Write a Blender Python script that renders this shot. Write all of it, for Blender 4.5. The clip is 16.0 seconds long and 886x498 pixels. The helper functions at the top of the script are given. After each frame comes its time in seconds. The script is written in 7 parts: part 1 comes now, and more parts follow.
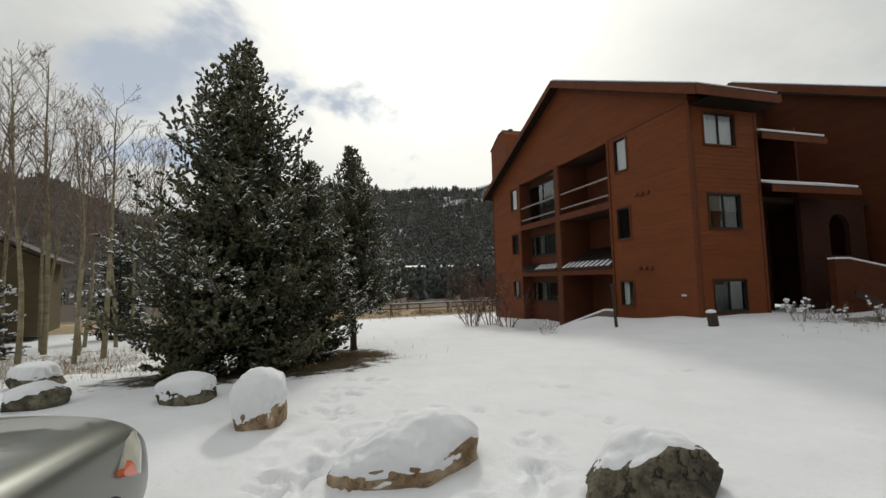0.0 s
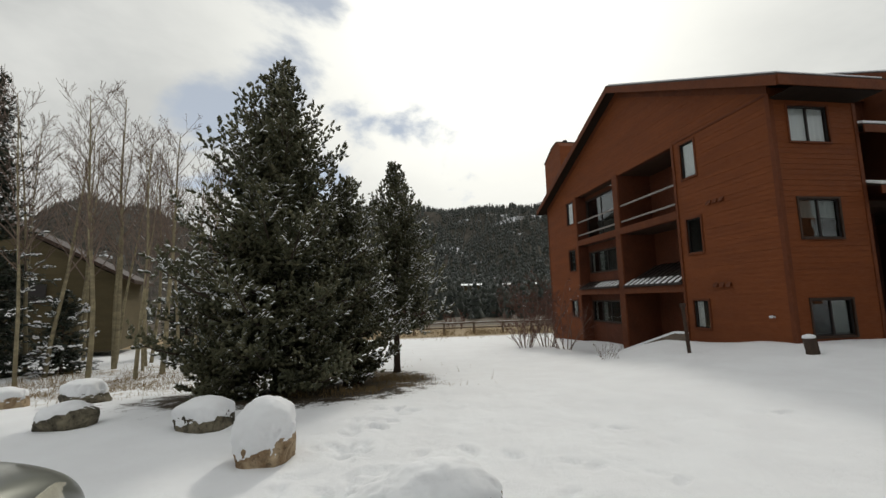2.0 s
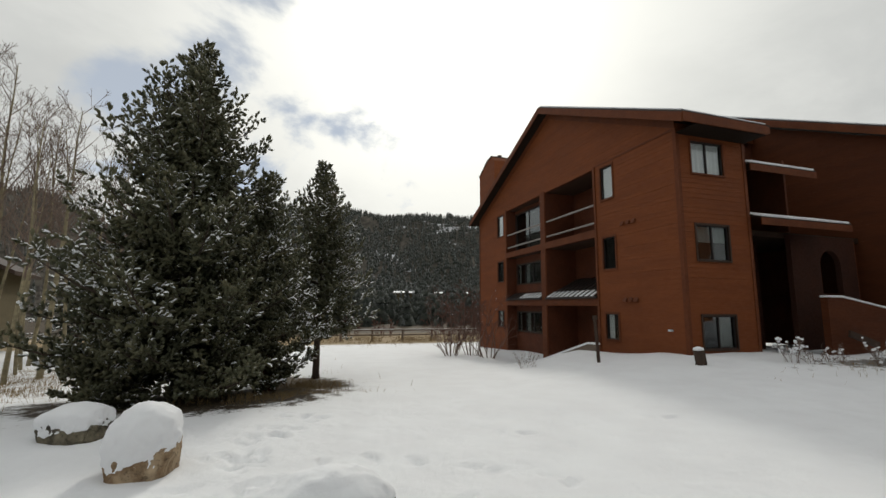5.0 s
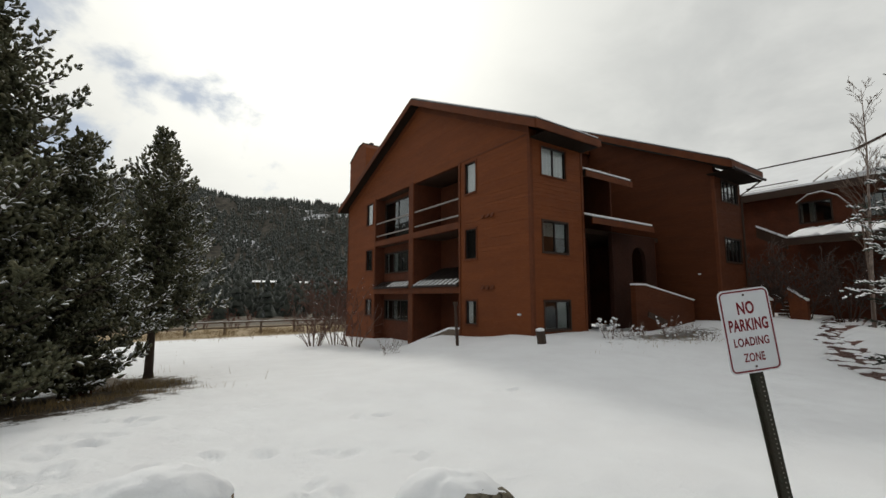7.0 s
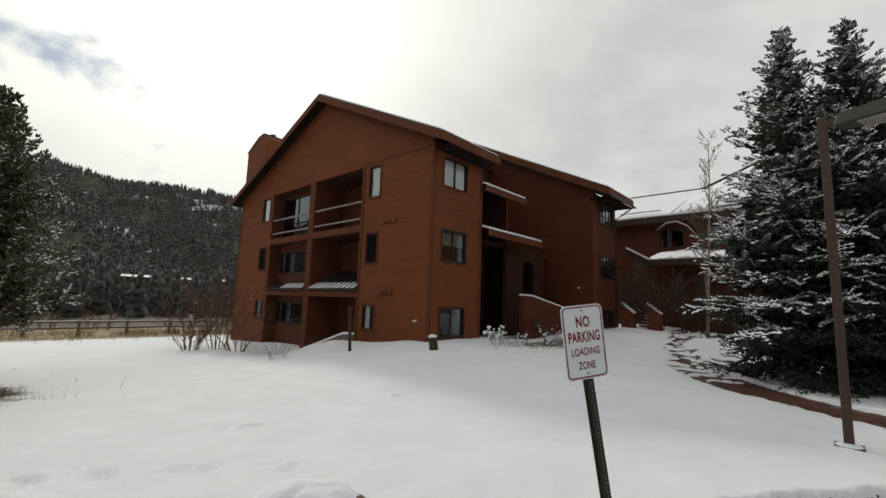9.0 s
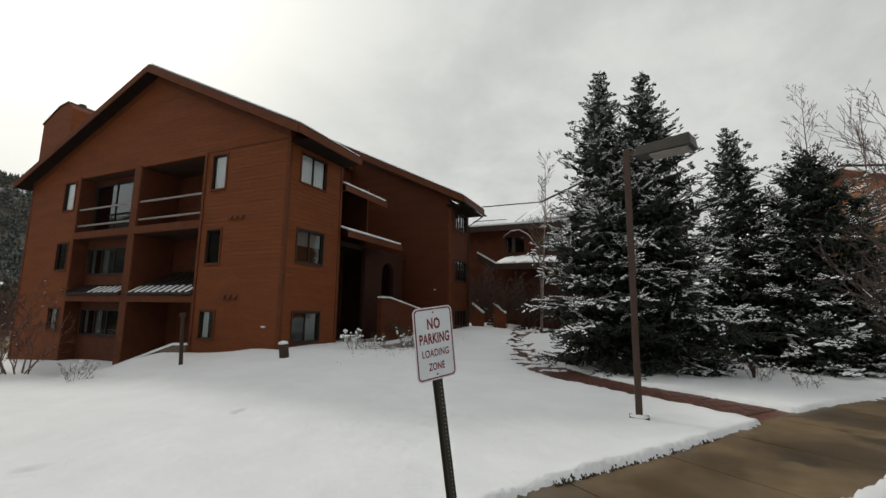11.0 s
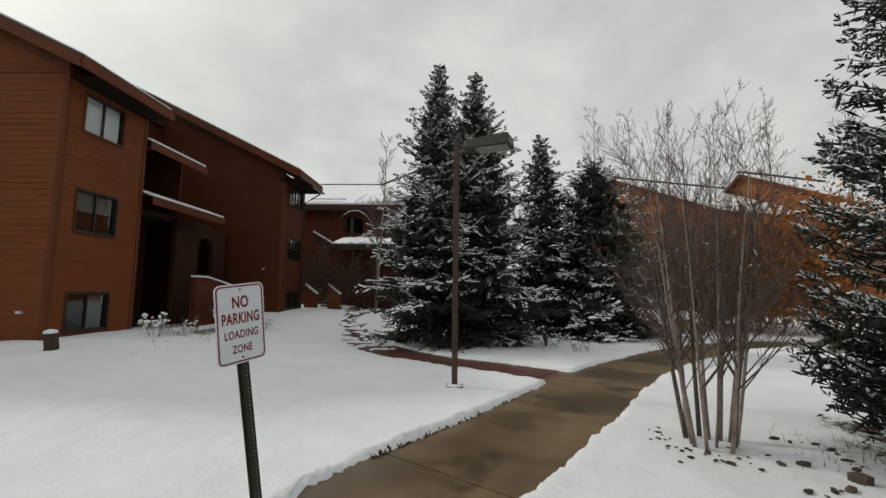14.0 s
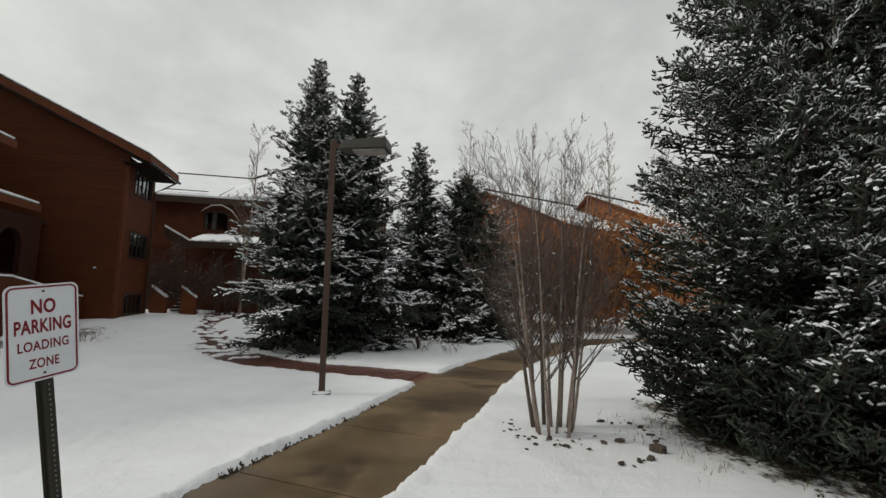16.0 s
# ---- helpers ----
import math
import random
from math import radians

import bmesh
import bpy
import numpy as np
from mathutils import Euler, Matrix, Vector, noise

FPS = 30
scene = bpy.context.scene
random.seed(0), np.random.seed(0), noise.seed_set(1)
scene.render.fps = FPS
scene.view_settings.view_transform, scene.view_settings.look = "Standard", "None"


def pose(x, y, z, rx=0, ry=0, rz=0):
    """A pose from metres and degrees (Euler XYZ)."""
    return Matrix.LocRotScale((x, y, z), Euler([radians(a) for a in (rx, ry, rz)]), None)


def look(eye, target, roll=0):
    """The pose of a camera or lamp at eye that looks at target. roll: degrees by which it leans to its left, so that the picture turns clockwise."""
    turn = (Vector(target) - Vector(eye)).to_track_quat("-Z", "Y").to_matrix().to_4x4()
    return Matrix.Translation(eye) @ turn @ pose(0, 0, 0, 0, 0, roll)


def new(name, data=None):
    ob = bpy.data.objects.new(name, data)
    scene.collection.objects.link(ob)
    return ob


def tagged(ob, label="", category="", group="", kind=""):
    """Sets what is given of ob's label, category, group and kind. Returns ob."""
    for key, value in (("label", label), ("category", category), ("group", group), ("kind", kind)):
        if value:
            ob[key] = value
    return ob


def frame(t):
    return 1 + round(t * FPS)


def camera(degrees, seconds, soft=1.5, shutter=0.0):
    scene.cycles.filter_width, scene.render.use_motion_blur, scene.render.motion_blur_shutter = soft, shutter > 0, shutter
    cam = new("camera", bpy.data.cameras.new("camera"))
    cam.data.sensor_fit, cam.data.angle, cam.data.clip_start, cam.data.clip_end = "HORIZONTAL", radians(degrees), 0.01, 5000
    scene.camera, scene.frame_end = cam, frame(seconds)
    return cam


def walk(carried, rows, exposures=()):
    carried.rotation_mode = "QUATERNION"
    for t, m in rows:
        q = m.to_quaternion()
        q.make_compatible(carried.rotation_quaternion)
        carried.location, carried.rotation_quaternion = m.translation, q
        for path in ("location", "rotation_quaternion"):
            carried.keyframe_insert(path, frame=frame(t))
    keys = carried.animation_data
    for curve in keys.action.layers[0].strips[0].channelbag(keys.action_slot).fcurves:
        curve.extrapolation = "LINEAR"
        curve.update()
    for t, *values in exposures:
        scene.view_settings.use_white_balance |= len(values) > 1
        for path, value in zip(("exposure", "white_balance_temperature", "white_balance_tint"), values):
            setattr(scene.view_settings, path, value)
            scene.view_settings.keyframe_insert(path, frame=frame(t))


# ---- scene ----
cam = camera(92.8, 16.0)
PATH = [
    (0, (-4.956, 1.798, 1.794), (-4.403, 3.715, 1.935), -1.5),
    (0.5, (-4.733, 2.005, 1.769), (-4.321, 3.953, 1.955), -1.8),
    (1, (-4.544, 2.195, 1.758), (-4.185, 4.156, 1.925), -0.8),
    (1.5, (-4.437, 2.347, 1.786), (-4.083, 4.297, 2.050), -0.6),
    (2, (-4.411, 2.389, 1.793), (-4.125, 4.355, 2.027), -1.5),
    (2.5, (-4.397, 2.389, 1.806), (-4.172, 4.359, 2.068), -1.6),
    (3, (-4.362, 2.396, 1.807), (-4.111, 4.360, 2.088), -1.4),
    (5.5, (-4.163, 2.382, 1.703), (-3.453, 4.233, 1.964), 0.4),
    (6, (-4.185, 2.363, 1.665), (-3.332, 4.152, 1.932), 0.1),
    (6.5, (-4.099, 2.371, 1.675), (-3.101, 4.083, 1.948), 0.1),
    (7, (-4.07, 2.376, 1.672), (-2.941, 4.012, 1.895), 0.0),
    (7.5, (-4.05, 2.327, 1.676), (-2.869, 3.924, 1.91), 0.6),
    (8, (-4.053, 2.272, 1.713), (-2.741, 3.762, 1.957), 0.8),
    (8.5, (-4.021, 2.232, 1.711), (-2.628, 3.646, 1.956), 1.0),
    (9, (-3.934, 2.204, 1.698), (-2.474, 3.547, 1.951), 1.9),
    (9.5, (-3.885, 2.204, 1.697), (-2.31, 3.413, 1.936), 1.5),
    (10, (-3.868, 2.218, 1.705), (-2.194, 3.283, 1.96), 1.2),
    (12.5, (-3.799, 2.181, 1.702), (-1.854, 2.565, 1.962), 1.1),
    (13, (-3.791, 2.153, 1.693), (-1.821, 2.401, 1.94), 1.5),
    (13.5, (-3.775, 2.134, 1.687), (-1.796, 2.312, 1.91), 1.0),
    (14, (-3.774, 2.109, 1.681), (-1.785, 2.179, 1.883), 0.7),
    (14.5, (-3.766, 2.075, 1.676), (-1.777, 2.004, 1.872), 0.7),
    (15, (-3.775, 2.049, 1.676), (-1.797, 1.84, 1.883), 0.7),
    (15.5, (-3.783, 2.025, 1.691), (-1.827, 1.677, 1.919), 0.8),
    (16, (-3.804, 2.02, 1.679), (-1.879, 1.529, 1.907), 0.9),
]
walk(cam, [(t, look(eye, target, roll)) for t, eye, target, roll in PATH], [(0.0, -0.08, 6700, 6.4), (9.0, -0.08, 6700, 6.2), (16.0, -0.11, 6680, 5.2)])

# ==== light ====
SUN_AZ, SUN_EL = 17.0, 36.0
SUN_DIR = Vector((math.sin(radians(SUN_AZ)) * math.cos(radians(SUN_EL)), math.cos(radians(SUN_AZ)) * math.cos(radians(SUN_EL)), math.sin(radians(SUN_EL))))
sun = new("sun", bpy.data.lights.new("sun", "SUN"))
sun.data.energy, sun.data.angle, sun.data.color = 1.15, radians(5), (1.0, 0.95, 0.88)
sun.matrix_world = look(SUN_DIR * 100, (0, 0, 0))


class Nodes:
    """Short hand for building node trees."""

    def __init__(self, tree):
        self.tree = tree
        tree.nodes.clear()

    def add(self, kind, inputs=(), **settings):
        n = self.tree.nodes.new(kind)
        for k, v in settings.items():
            setattr(n, k, v)
        for k, v in dict(inputs).items():
            self.put(n.inputs[k], v)
        return n

    def put(self, socket, v):
        if hasattr(v, "is_output"):
            self.tree.links.new(v, socket)
        elif hasattr(v, "outputs"):
            self.tree.links.new(v.outputs[0], socket)
        elif isinstance(v, tuple) and len(v) == 3 and socket.type == "RGBA":
            socket.default_value = (*v, 1)
        else:
            socket.default_value = v

    def math(self, op, a, b=0.0, c=0.0, clamp=False):
        n = self.add("ShaderNodeMath", {0: a, 1: b, 2: c}, operation=op)
        n.use_clamp = clamp
        return n.outputs[0]

    def mix(self, f, a, b, blend="MIX"):
        n = self.add("ShaderNodeMix", data_type="RGBA", blend_type=blend)
        self.put(n.inputs[0], f)
        self.put(n.inputs[6], a)
        self.put(n.inputs[7], b)
        return n.outputs[2]

    def ramp(self, f, lo, hi, a=0.0, b=1.0):
        n = self.add("ShaderNodeMapRange", {0: f, 1: lo, 2: hi, 3: a, 4: b}, interpolation_type="SMOOTHSTEP")
        return n.outputs[0]

    def noise(self, vec, scale, detail=4.0, rough=0.55, distort=0.0):
        return self.add("ShaderNodeTexNoise", {"Vector": vec, "Scale": scale, "Detail": detail, "Roughness": rough, "Distortion": distort}).outputs[0]


world = bpy.data.worlds.new("winter_sky")
scene.world = world
world.use_nodes = True
w = Nodes(world.node_tree)
gen = w.add("ShaderNodeTexCoord").outputs["Generated"]
sky = w.add("ShaderNodeTexSky", sky_type="NISHITA", sun_disc=False, sun_elevation=radians(SUN_EL), sun_rotation=radians(SUN_AZ), altitude=2800.0, air_density=1.0, dust_density=0.6)
xyz = w.add("ShaderNodeSeparateXYZ", {0: gen})
lift = w.math("MAXIMUM", w.math("ADD", xyz.outputs[2], 0.30), 0.12)
flat = w.add("ShaderNodeCombineXYZ", {0: w.math("DIVIDE", xyz.outputs[0], lift), 1: w.math("DIVIDE", xyz.outputs[1], lift), 2: 3.1})


def heading(az, el):
    return (math.sin(radians(az)) * math.cos(radians(el)), math.cos(radians(az)) * math.cos(radians(el)), math.sin(radians(el)))


def nearness(direction):
    return w.math("MAXIMUM", w.add("ShaderNodeVectorMath", {0: gen, 1: direction}, operation="DOT_PRODUCT").outputs["Value"], 0.0)


toward = nearness(tuple(SUN_DIR))
near_sun = w.math("POWER", toward, 14.0)
broad = w.math("POWER", toward, 5.0)
n_big = w.noise(flat, 1.6, 7.0, 0.55, 0.3)
n_mid = w.noise(flat, 2.3, 6.0, 0.58, 0.2)
rift = w.math("MULTIPLY", w.math("POWER", nearness(heading(-17, 33)), 26.0), 0.30)
cover = w.ramp(w.math("SUBTRACT", n_big, rift), 0.27, 0.37)
puff = w.ramp(n_mid, 0.30, 0.70)
grey = w.mix(puff, (0.55, 0.56, 0.575), (0.74, 0.745, 0.75))
lit = w.mix(w.math("MULTIPLY", broad, 0.75, clamp=True), grey, (0.88, 0.89, 0.88))
lit = w.mix(near_sun, lit, (1.5, 1.47, 1.40))
blue = w.mix(0.65, w.mix(1.0, sky, (0.10, 0.10, 0.10), "MULTIPLY"), (0.66, 0.695, 0.76))
away = w.ramp(w.add("ShaderNodeVectorMath", {0: gen, 1: tuple(SUN_DIR)}, operation="DOT_PRODUCT").outputs["Value"], 0.1, -0.75, 1.0, 0.66)
lit = w.mix(1.0, lit, w.add("ShaderNodeCombineColor", {0: away, 1: away, 2: away}), "MULTIPLY")
dome = w.mix(cover, blue, lit)
w.add("ShaderNodeOutputWorld", {0: w.add("ShaderNodeBackground", {0: dome, 1: 1.0})})

# ==== materials ====


def material(name, base, rough=0.8, second=None, scale=3.0, spread=0.5, bump=0.2, bump_scale=40.0, metal=0.0, spec=0.3, stretch=(1, 1, 1), jitter=0.0):
    """A surface of one base colour, broken up by a second at two scales, with fine relief."""
    m = bpy.data.materials.new(name)
    m.use_nodes = True
    n = Nodes(m.node_tree)
    co = n.add("ShaderNodeTexCoord").outputs["Object"]
    co = n.add("ShaderNodeMapping", {0: co, 3: stretch}).outputs[0]
    second = second or tuple(c * 0.72 for c in base)
    f = n.ramp(n.noise(co, scale, 6.0, 0.62), 0.5 - spread / 2, 0.5 + spread / 2)
    f2 = n.ramp(n.noise(co, scale * 9.0, 4.0, 0.6), 0.3, 0.75)
    colour = n.mix(f, base, second)
    colour = n.mix(n.math("MULTIPLY", f2, 0.35), colour, second)
    if jitter:
        rnd = n.add("ShaderNodeObjectInfo").outputs["Random"]
        val = n.ramp(rnd, 0.0, 1.0, 1.0 - jitter, 1.0 + jitter)
        colour = n.add("ShaderNodeHueSaturation", {"Value": val, "Color": colour}).outputs[0]
    relief = n.add("ShaderNodeBump", {"Strength": bump, "Distance": 0.02, "Height": n.noise(co, bump_scale, 5.0, 0.6)})
    b = n.add("ShaderNodeBsdfPrincipled", {"Base Color": colour, "Metallic": metal, "Specular IOR Level": spec, "Normal": relief,
                                          "Roughness": n.ramp(f2, 0, 1, max(rough - 0.08, 0.02), min(rough + 0.08, 1.0))})
    n.add("ShaderNodeOutputMaterial", {0: b})
    return m


def snow_material(name, bump=0.5):
    m = bpy.data.materials.new(name)
    m.use_nodes = True
    n = Nodes(m.node_tree)
    co = n.add("ShaderNodeTexCoord").outputs["Object"]
    a, c = n.noise(co, 1.1, 5.0, 0.6), n.noise(co, 14.0, 6.0, 0.65)
    colour = n.mix(n.ramp(a, 0.3, 0.7), (0.84, 0.855, 0.88), (0.79, 0.80, 0.825))
    h = n.math("ADD", n.math("MULTIPLY", c, 0.5), n.math("MULTIPLY", n.noise(co, 90.0, 3.0, 0.7), 0.16))
    relief = n.add("ShaderNodeBump", {"Strength": bump, "Distance": 0.03, "Height": h})
    n.add("ShaderNodeOutputMaterial", {0: n.add("ShaderNodeBsdfPrincipled", {"Base Color": colour, "Roughness": 0.75, "Specular IOR Level": 0.25, "Normal": relief})})
    return m


M_SNOWCAP = snow_material("snow_cap", 0.5)
M_SIDING = material("stained_cedar_siding", (0.198, 0.0555, 0.0140), 0.72, (0.136, 0.037, 0.0100), 0.9, 0.6, 0.25, 30.0, spec=0.25, stretch=(0.5, 0.5, 3.0))
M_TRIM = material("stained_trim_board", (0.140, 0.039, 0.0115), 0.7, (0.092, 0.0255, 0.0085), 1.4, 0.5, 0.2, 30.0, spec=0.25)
M_DARKWOOD = material("dark_brown_paint_and_shade", (0.052, 0.028, 0.017), 0.6, (0.036, 0.02, 0.013), 3.0, 0.5, 0.15, 30.0)
# Near-black, rough boards for the undersides of the eaves.
M_SOFFIT = material("near_black_soffit", (0.020, 0.012, 0.008), 0.9, (0.014, 0.009, 0.006), 3.0, 0.5, 0.15, 30.0, spec=0.1)
# Siding colour lowered so recesses carry their shade in the paint.
M_INNER = material("dark_siding_with_shade", (0.11, 0.030, 0.011), 0.75, (0.075, 0.021, 0.008), 1.2, 0.5, 0.2, 30.0)
# Brown taken near black: the deep shade of the entrance is painted in.
M_ENTRY = material("entry_boards_with_shade", (0.055, 0.018, 0.009), 0.8, (0.036, 0.012, 0.007), 1.5, 0.5, 0.2, 30.0)
# Darker copy of the cedar siding; the wing's dimmer light is painted in.
M_WING = material("shade_toned_siding", (0.103, 0.0287, 0.0086), 0.72, (0.069, 0.0192, 0.0064), 0.9, 0.6, 0.25, 30.0, spec=0.2, stretch=(0.5, 0.5, 3.0))
M_METALROOF = material("dark_metal_roof", (0.06, 0.045, 0.04), 0.45, (0.04, 0.032, 0.03), 2.0, 0.5, 0.1, 20.0, metal=0.4)
M_FRAME = material("dark_window_frame", (0.028, 0.022, 0.02), 0.45, (0.02, 0.017, 0.016), 4.0, 0.4, 0.05, 60.0)
M_ROOM = material("dark_room", (0.05, 0.045, 0.04), 0.9)
M_CURTAIN = material("pale_curtain", (0.80, 0.80, 0.78), 0.9, (0.66, 0.67, 0.66), 2.0, 0.6, 0.2, 12.0, stretch=(14, 14, 0.4))
M_RAIL = material("grey_painted_rail", (0.30, 0.27, 0.25), 0.55, (0.22, 0.20, 0.19), 5.0)


def concrete_material():
    """Brushed concrete drying in patches: soft-edged wet stains, rust-brown tint, fine grit."""
    m = bpy.data.materials.new("wet_concrete")
    m.use_nodes = True
    n = Nodes(m.node_tree)
    co = n.add("ShaderNodeTexCoord").outputs["Object"]
    wet = n.ramp(n.noise(co, 0.55, 3.0, 0.5), 0.42, 0.60)
    pool = n.ramp(n.noise(n.add("ShaderNodeMapping", {0: co, 1: (3.1, 1.7, 0.0)}).outputs[0], 1.5, 4.0, 0.55), 0.55, 0.68)
    grit = n.noise(co, 28.0, 5.0, 0.7)
    colour = n.mix(n.ramp(n.noise(co, 3.0, 5.0, 0.6), 0.3, 0.7), (0.190, 0.131, 0.072), (0.145, 0.094, 0.047))
    colour = n.mix(n.math("MULTIPLY", wet, 0.75), colour, (0.075, 0.050, 0.027))
    colour = n.mix(n.math("MULTIPLY", pool, 0.7), colour, (0.045, 0.032, 0.020))
    colour = n.mix(n.math("MULTIPLY", n.ramp(grit, 0.5, 0.75), 0.3), colour, (0.06, 0.042, 0.026))
    rough = n.math("SUBTRACT", 0.62, n.math("MULTIPLY", n.math("MAXIMUM", wet, pool), 0.28))
    relief = n.add("ShaderNodeBump", {"Strength": 0.18, "Distance": 0.02, "Height": grit})
    n.add("ShaderNodeOutputMaterial", {0: n.add("ShaderNodeBsdfPrincipled", {"Base Color": colour, "Roughness": rough, "Specular IOR Level": 0.32, "Normal": relief})})
    return m


M_CONCRETE = concrete_material()
M_BRICK = material("red_paver", (0.14, 0.052, 0.035), 0.5, (0.085, 0.035, 0.026), 3.0, 0.6, 0.3, 50.0, spec=0.45, jitter=0.25)
M_PEBBLE = material("dark_gravel", (0.10, 0.075, 0.055), 0.8, (0.05, 0.04, 0.032), 8.0, 0.6, 0.4, 60.0, jitter=0.4)
M_BARK = material("conifer_bark", (0.075, 0.05, 0.036), 0.9, (0.035, 0.026, 0.02), 7.0, 0.6, 0.8, 30.0, stretch=(1, 1, 0.25))
M_ASPEN = material("aspen_bark", (0.36, 0.31, 0.19), 0.85, (0.15, 0.125, 0.08), 2.6, 0.5, 0.5, 22.0, stretch=(1, 1, 2.2))
M_BIRCH = material("grey_birch_bark", (0.34, 0.275, 0.235), 0.7, (0.11, 0.082, 0.068), 3.2, 0.6, 0.4, 35.0, stretch=(1, 1, 1.6), jitter=0.45)
M_BIRCHTWIG = material("birch_twig", (0.125, 0.092, 0.080), 0.85, (0.075, 0.055, 0.048), 6.0)
M_TWIG = material("brown_twig", (0.205, 0.150, 0.120), 0.85, (0.13, 0.094, 0.075), 6.0)
M_REDTWIG = material("red_willow_twig", (0.16, 0.075, 0.055), 0.85, (0.10, 0.05, 0.04), 6.0)
M_GRASS = material("dry_grass", (0.36, 0.26, 0.13), 0.9, (0.22, 0.15, 0.075), 6.0, jitter=0.2)
M_STEEL = material("brown_steel_pole", (0.085, 0.05, 0.036), 0.5, (0.06, 0.036, 0.028), 3.0, 0.5, 0.1, 50.0, metal=0.1)
M_LAMP = material("bronze_lamp_head", (0.060, 0.056, 0.046), 0.55, (0.045, 0.042, 0.036), 3.0, 0.5, 0.05, 50.0, metal=0.1)
M_GREENPOST = material("green_steel_post", (0.022, 0.027, 0.018), 0.55, (0.030, 0.024, 0.016), 9.0, 0.5, 0.2, 60.0, metal=0.1)
M_SIGNWHITE = material("sign_white", (0.68, 0.71, 0.74), 0.4, (0.60, 0.63, 0.66), 5.0, 0.6, 0.02, 60.0)
M_SIGNRED = material("sign_red", (0.19, 0.012, 0.02), 0.45, (0.15, 0.010, 0.016), 9.0, 0.5, 0.02, 60.0)
M_OLIVE = material("olive_siding", (0.108, 0.085, 0.042), 0.8, (0.081, 0.063, 0.031), 1.5, 0.5, 0.2, 30.0, stretch=(0.5, 0.5, 3))
M_FENCE = material("weathered_rail", (0.22, 0.17, 0.13), 0.9, (0.13, 0.10, 0.08), 4.0, stretch=(1, 1, 1))


def needle_material(name, base, second, through_light=0.3):
    """Conifer needles, varied from shoot to shoot."""
    m = bpy.data.materials.new(name)
    m.use_nodes = True
    n = Nodes(m.node_tree)
    co = n.add("ShaderNodeTexCoord").outputs["Object"]
    rnd = n.add("ShaderNodeNewGeometry").outputs["Random Per Island"]
    colour = n.mix(n.ramp(rnd, 0.0, 1.0), base, second)
    colour = n.mix(n.ramp(n.noise(co, 1.3, 3.0), 0.35, 0.7), colour, tuple(c * 0.7 for c in base))
    # Powder snow on what faces up, in patches.
    up = n.add("ShaderNodeSeparateXYZ", {0: n.add("ShaderNodeNewGeometry").outputs["Normal"]}).outputs[2]
    powder = n.math("MULTIPLY", n.ramp(up, 0.55, 0.92), n.ramp(n.noise(co, 7.0, 4.0, 0.65), 0.5, 0.62))
    colour = n.mix(n.math("MULTIPLY", powder, 0.5), colour, (0.78, 0.80, 0.83))
    leaf = n.add("ShaderNodeBsdfPrincipled", {"Base Color": colour, "Roughness": 0.6, "Specular IOR Level": 0.25})
    glow = n.add("ShaderNodeBsdfTranslucent", {"Color": n.mix(0.5, colour, second)})
    n.add("ShaderNodeOutputMaterial", {0: n.add("ShaderNodeMixShader", {0: through_light, 1: leaf, 2: glow})})
    return m


M_PINE = needle_material("pine_needles", (0.108, 0.114, 0.067), (0.205, 0.192, 0.112))
M_SPRUCE = needle_material("spruce_needles", (0.041, 0.053, 0.039), (0.084, 0.098, 0.070))
# Greens lifted towards grey: distance haze is mixed into the colour.
M_FARTREE = needle_material("far_conifer", (0.034, 0.043, 0.034), (0.088, 0.096, 0.078))

m = bpy.data.materials.new("window_glass")
m.use_nodes = True
n = Nodes(m.node_tree)
wave = n.add("ShaderNodeBump", {"Strength": 0.06, "Distance": 0.05, "Height": n.noise(n.add("ShaderNodeTexCoord").outputs["Object"], 1.6, 2.0)})
glossy = n.add("ShaderNodeBsdfGlossy", {"Color": (0.62, 0.65, 0.67), "Roughness": 0.02, "Normal": wave})
clear = n.add("ShaderNodeBsdfTransparent", {"Color": (0.60, 0.63, 0.62)})
n.add("ShaderNodeOutputMaterial", {0: n.add("ShaderNodeMixShader", {0: n.ramp(n.add("ShaderNodeLayerWeight", {"Blend": 0.5}).outputs["Facing"], 0.35, 1.0, 0.10, 0.75), 1: clear, 2: glossy})})
M_GLASS = m
m = m.copy()
m.name = "clear_window_glass"
m.node_tree.nodes["Transparent BSDF"].inputs[0].default_value = (0.90, 0.92, 0.92, 1)
M_CLEARGLASS = m

# ==== mesh helpers ====


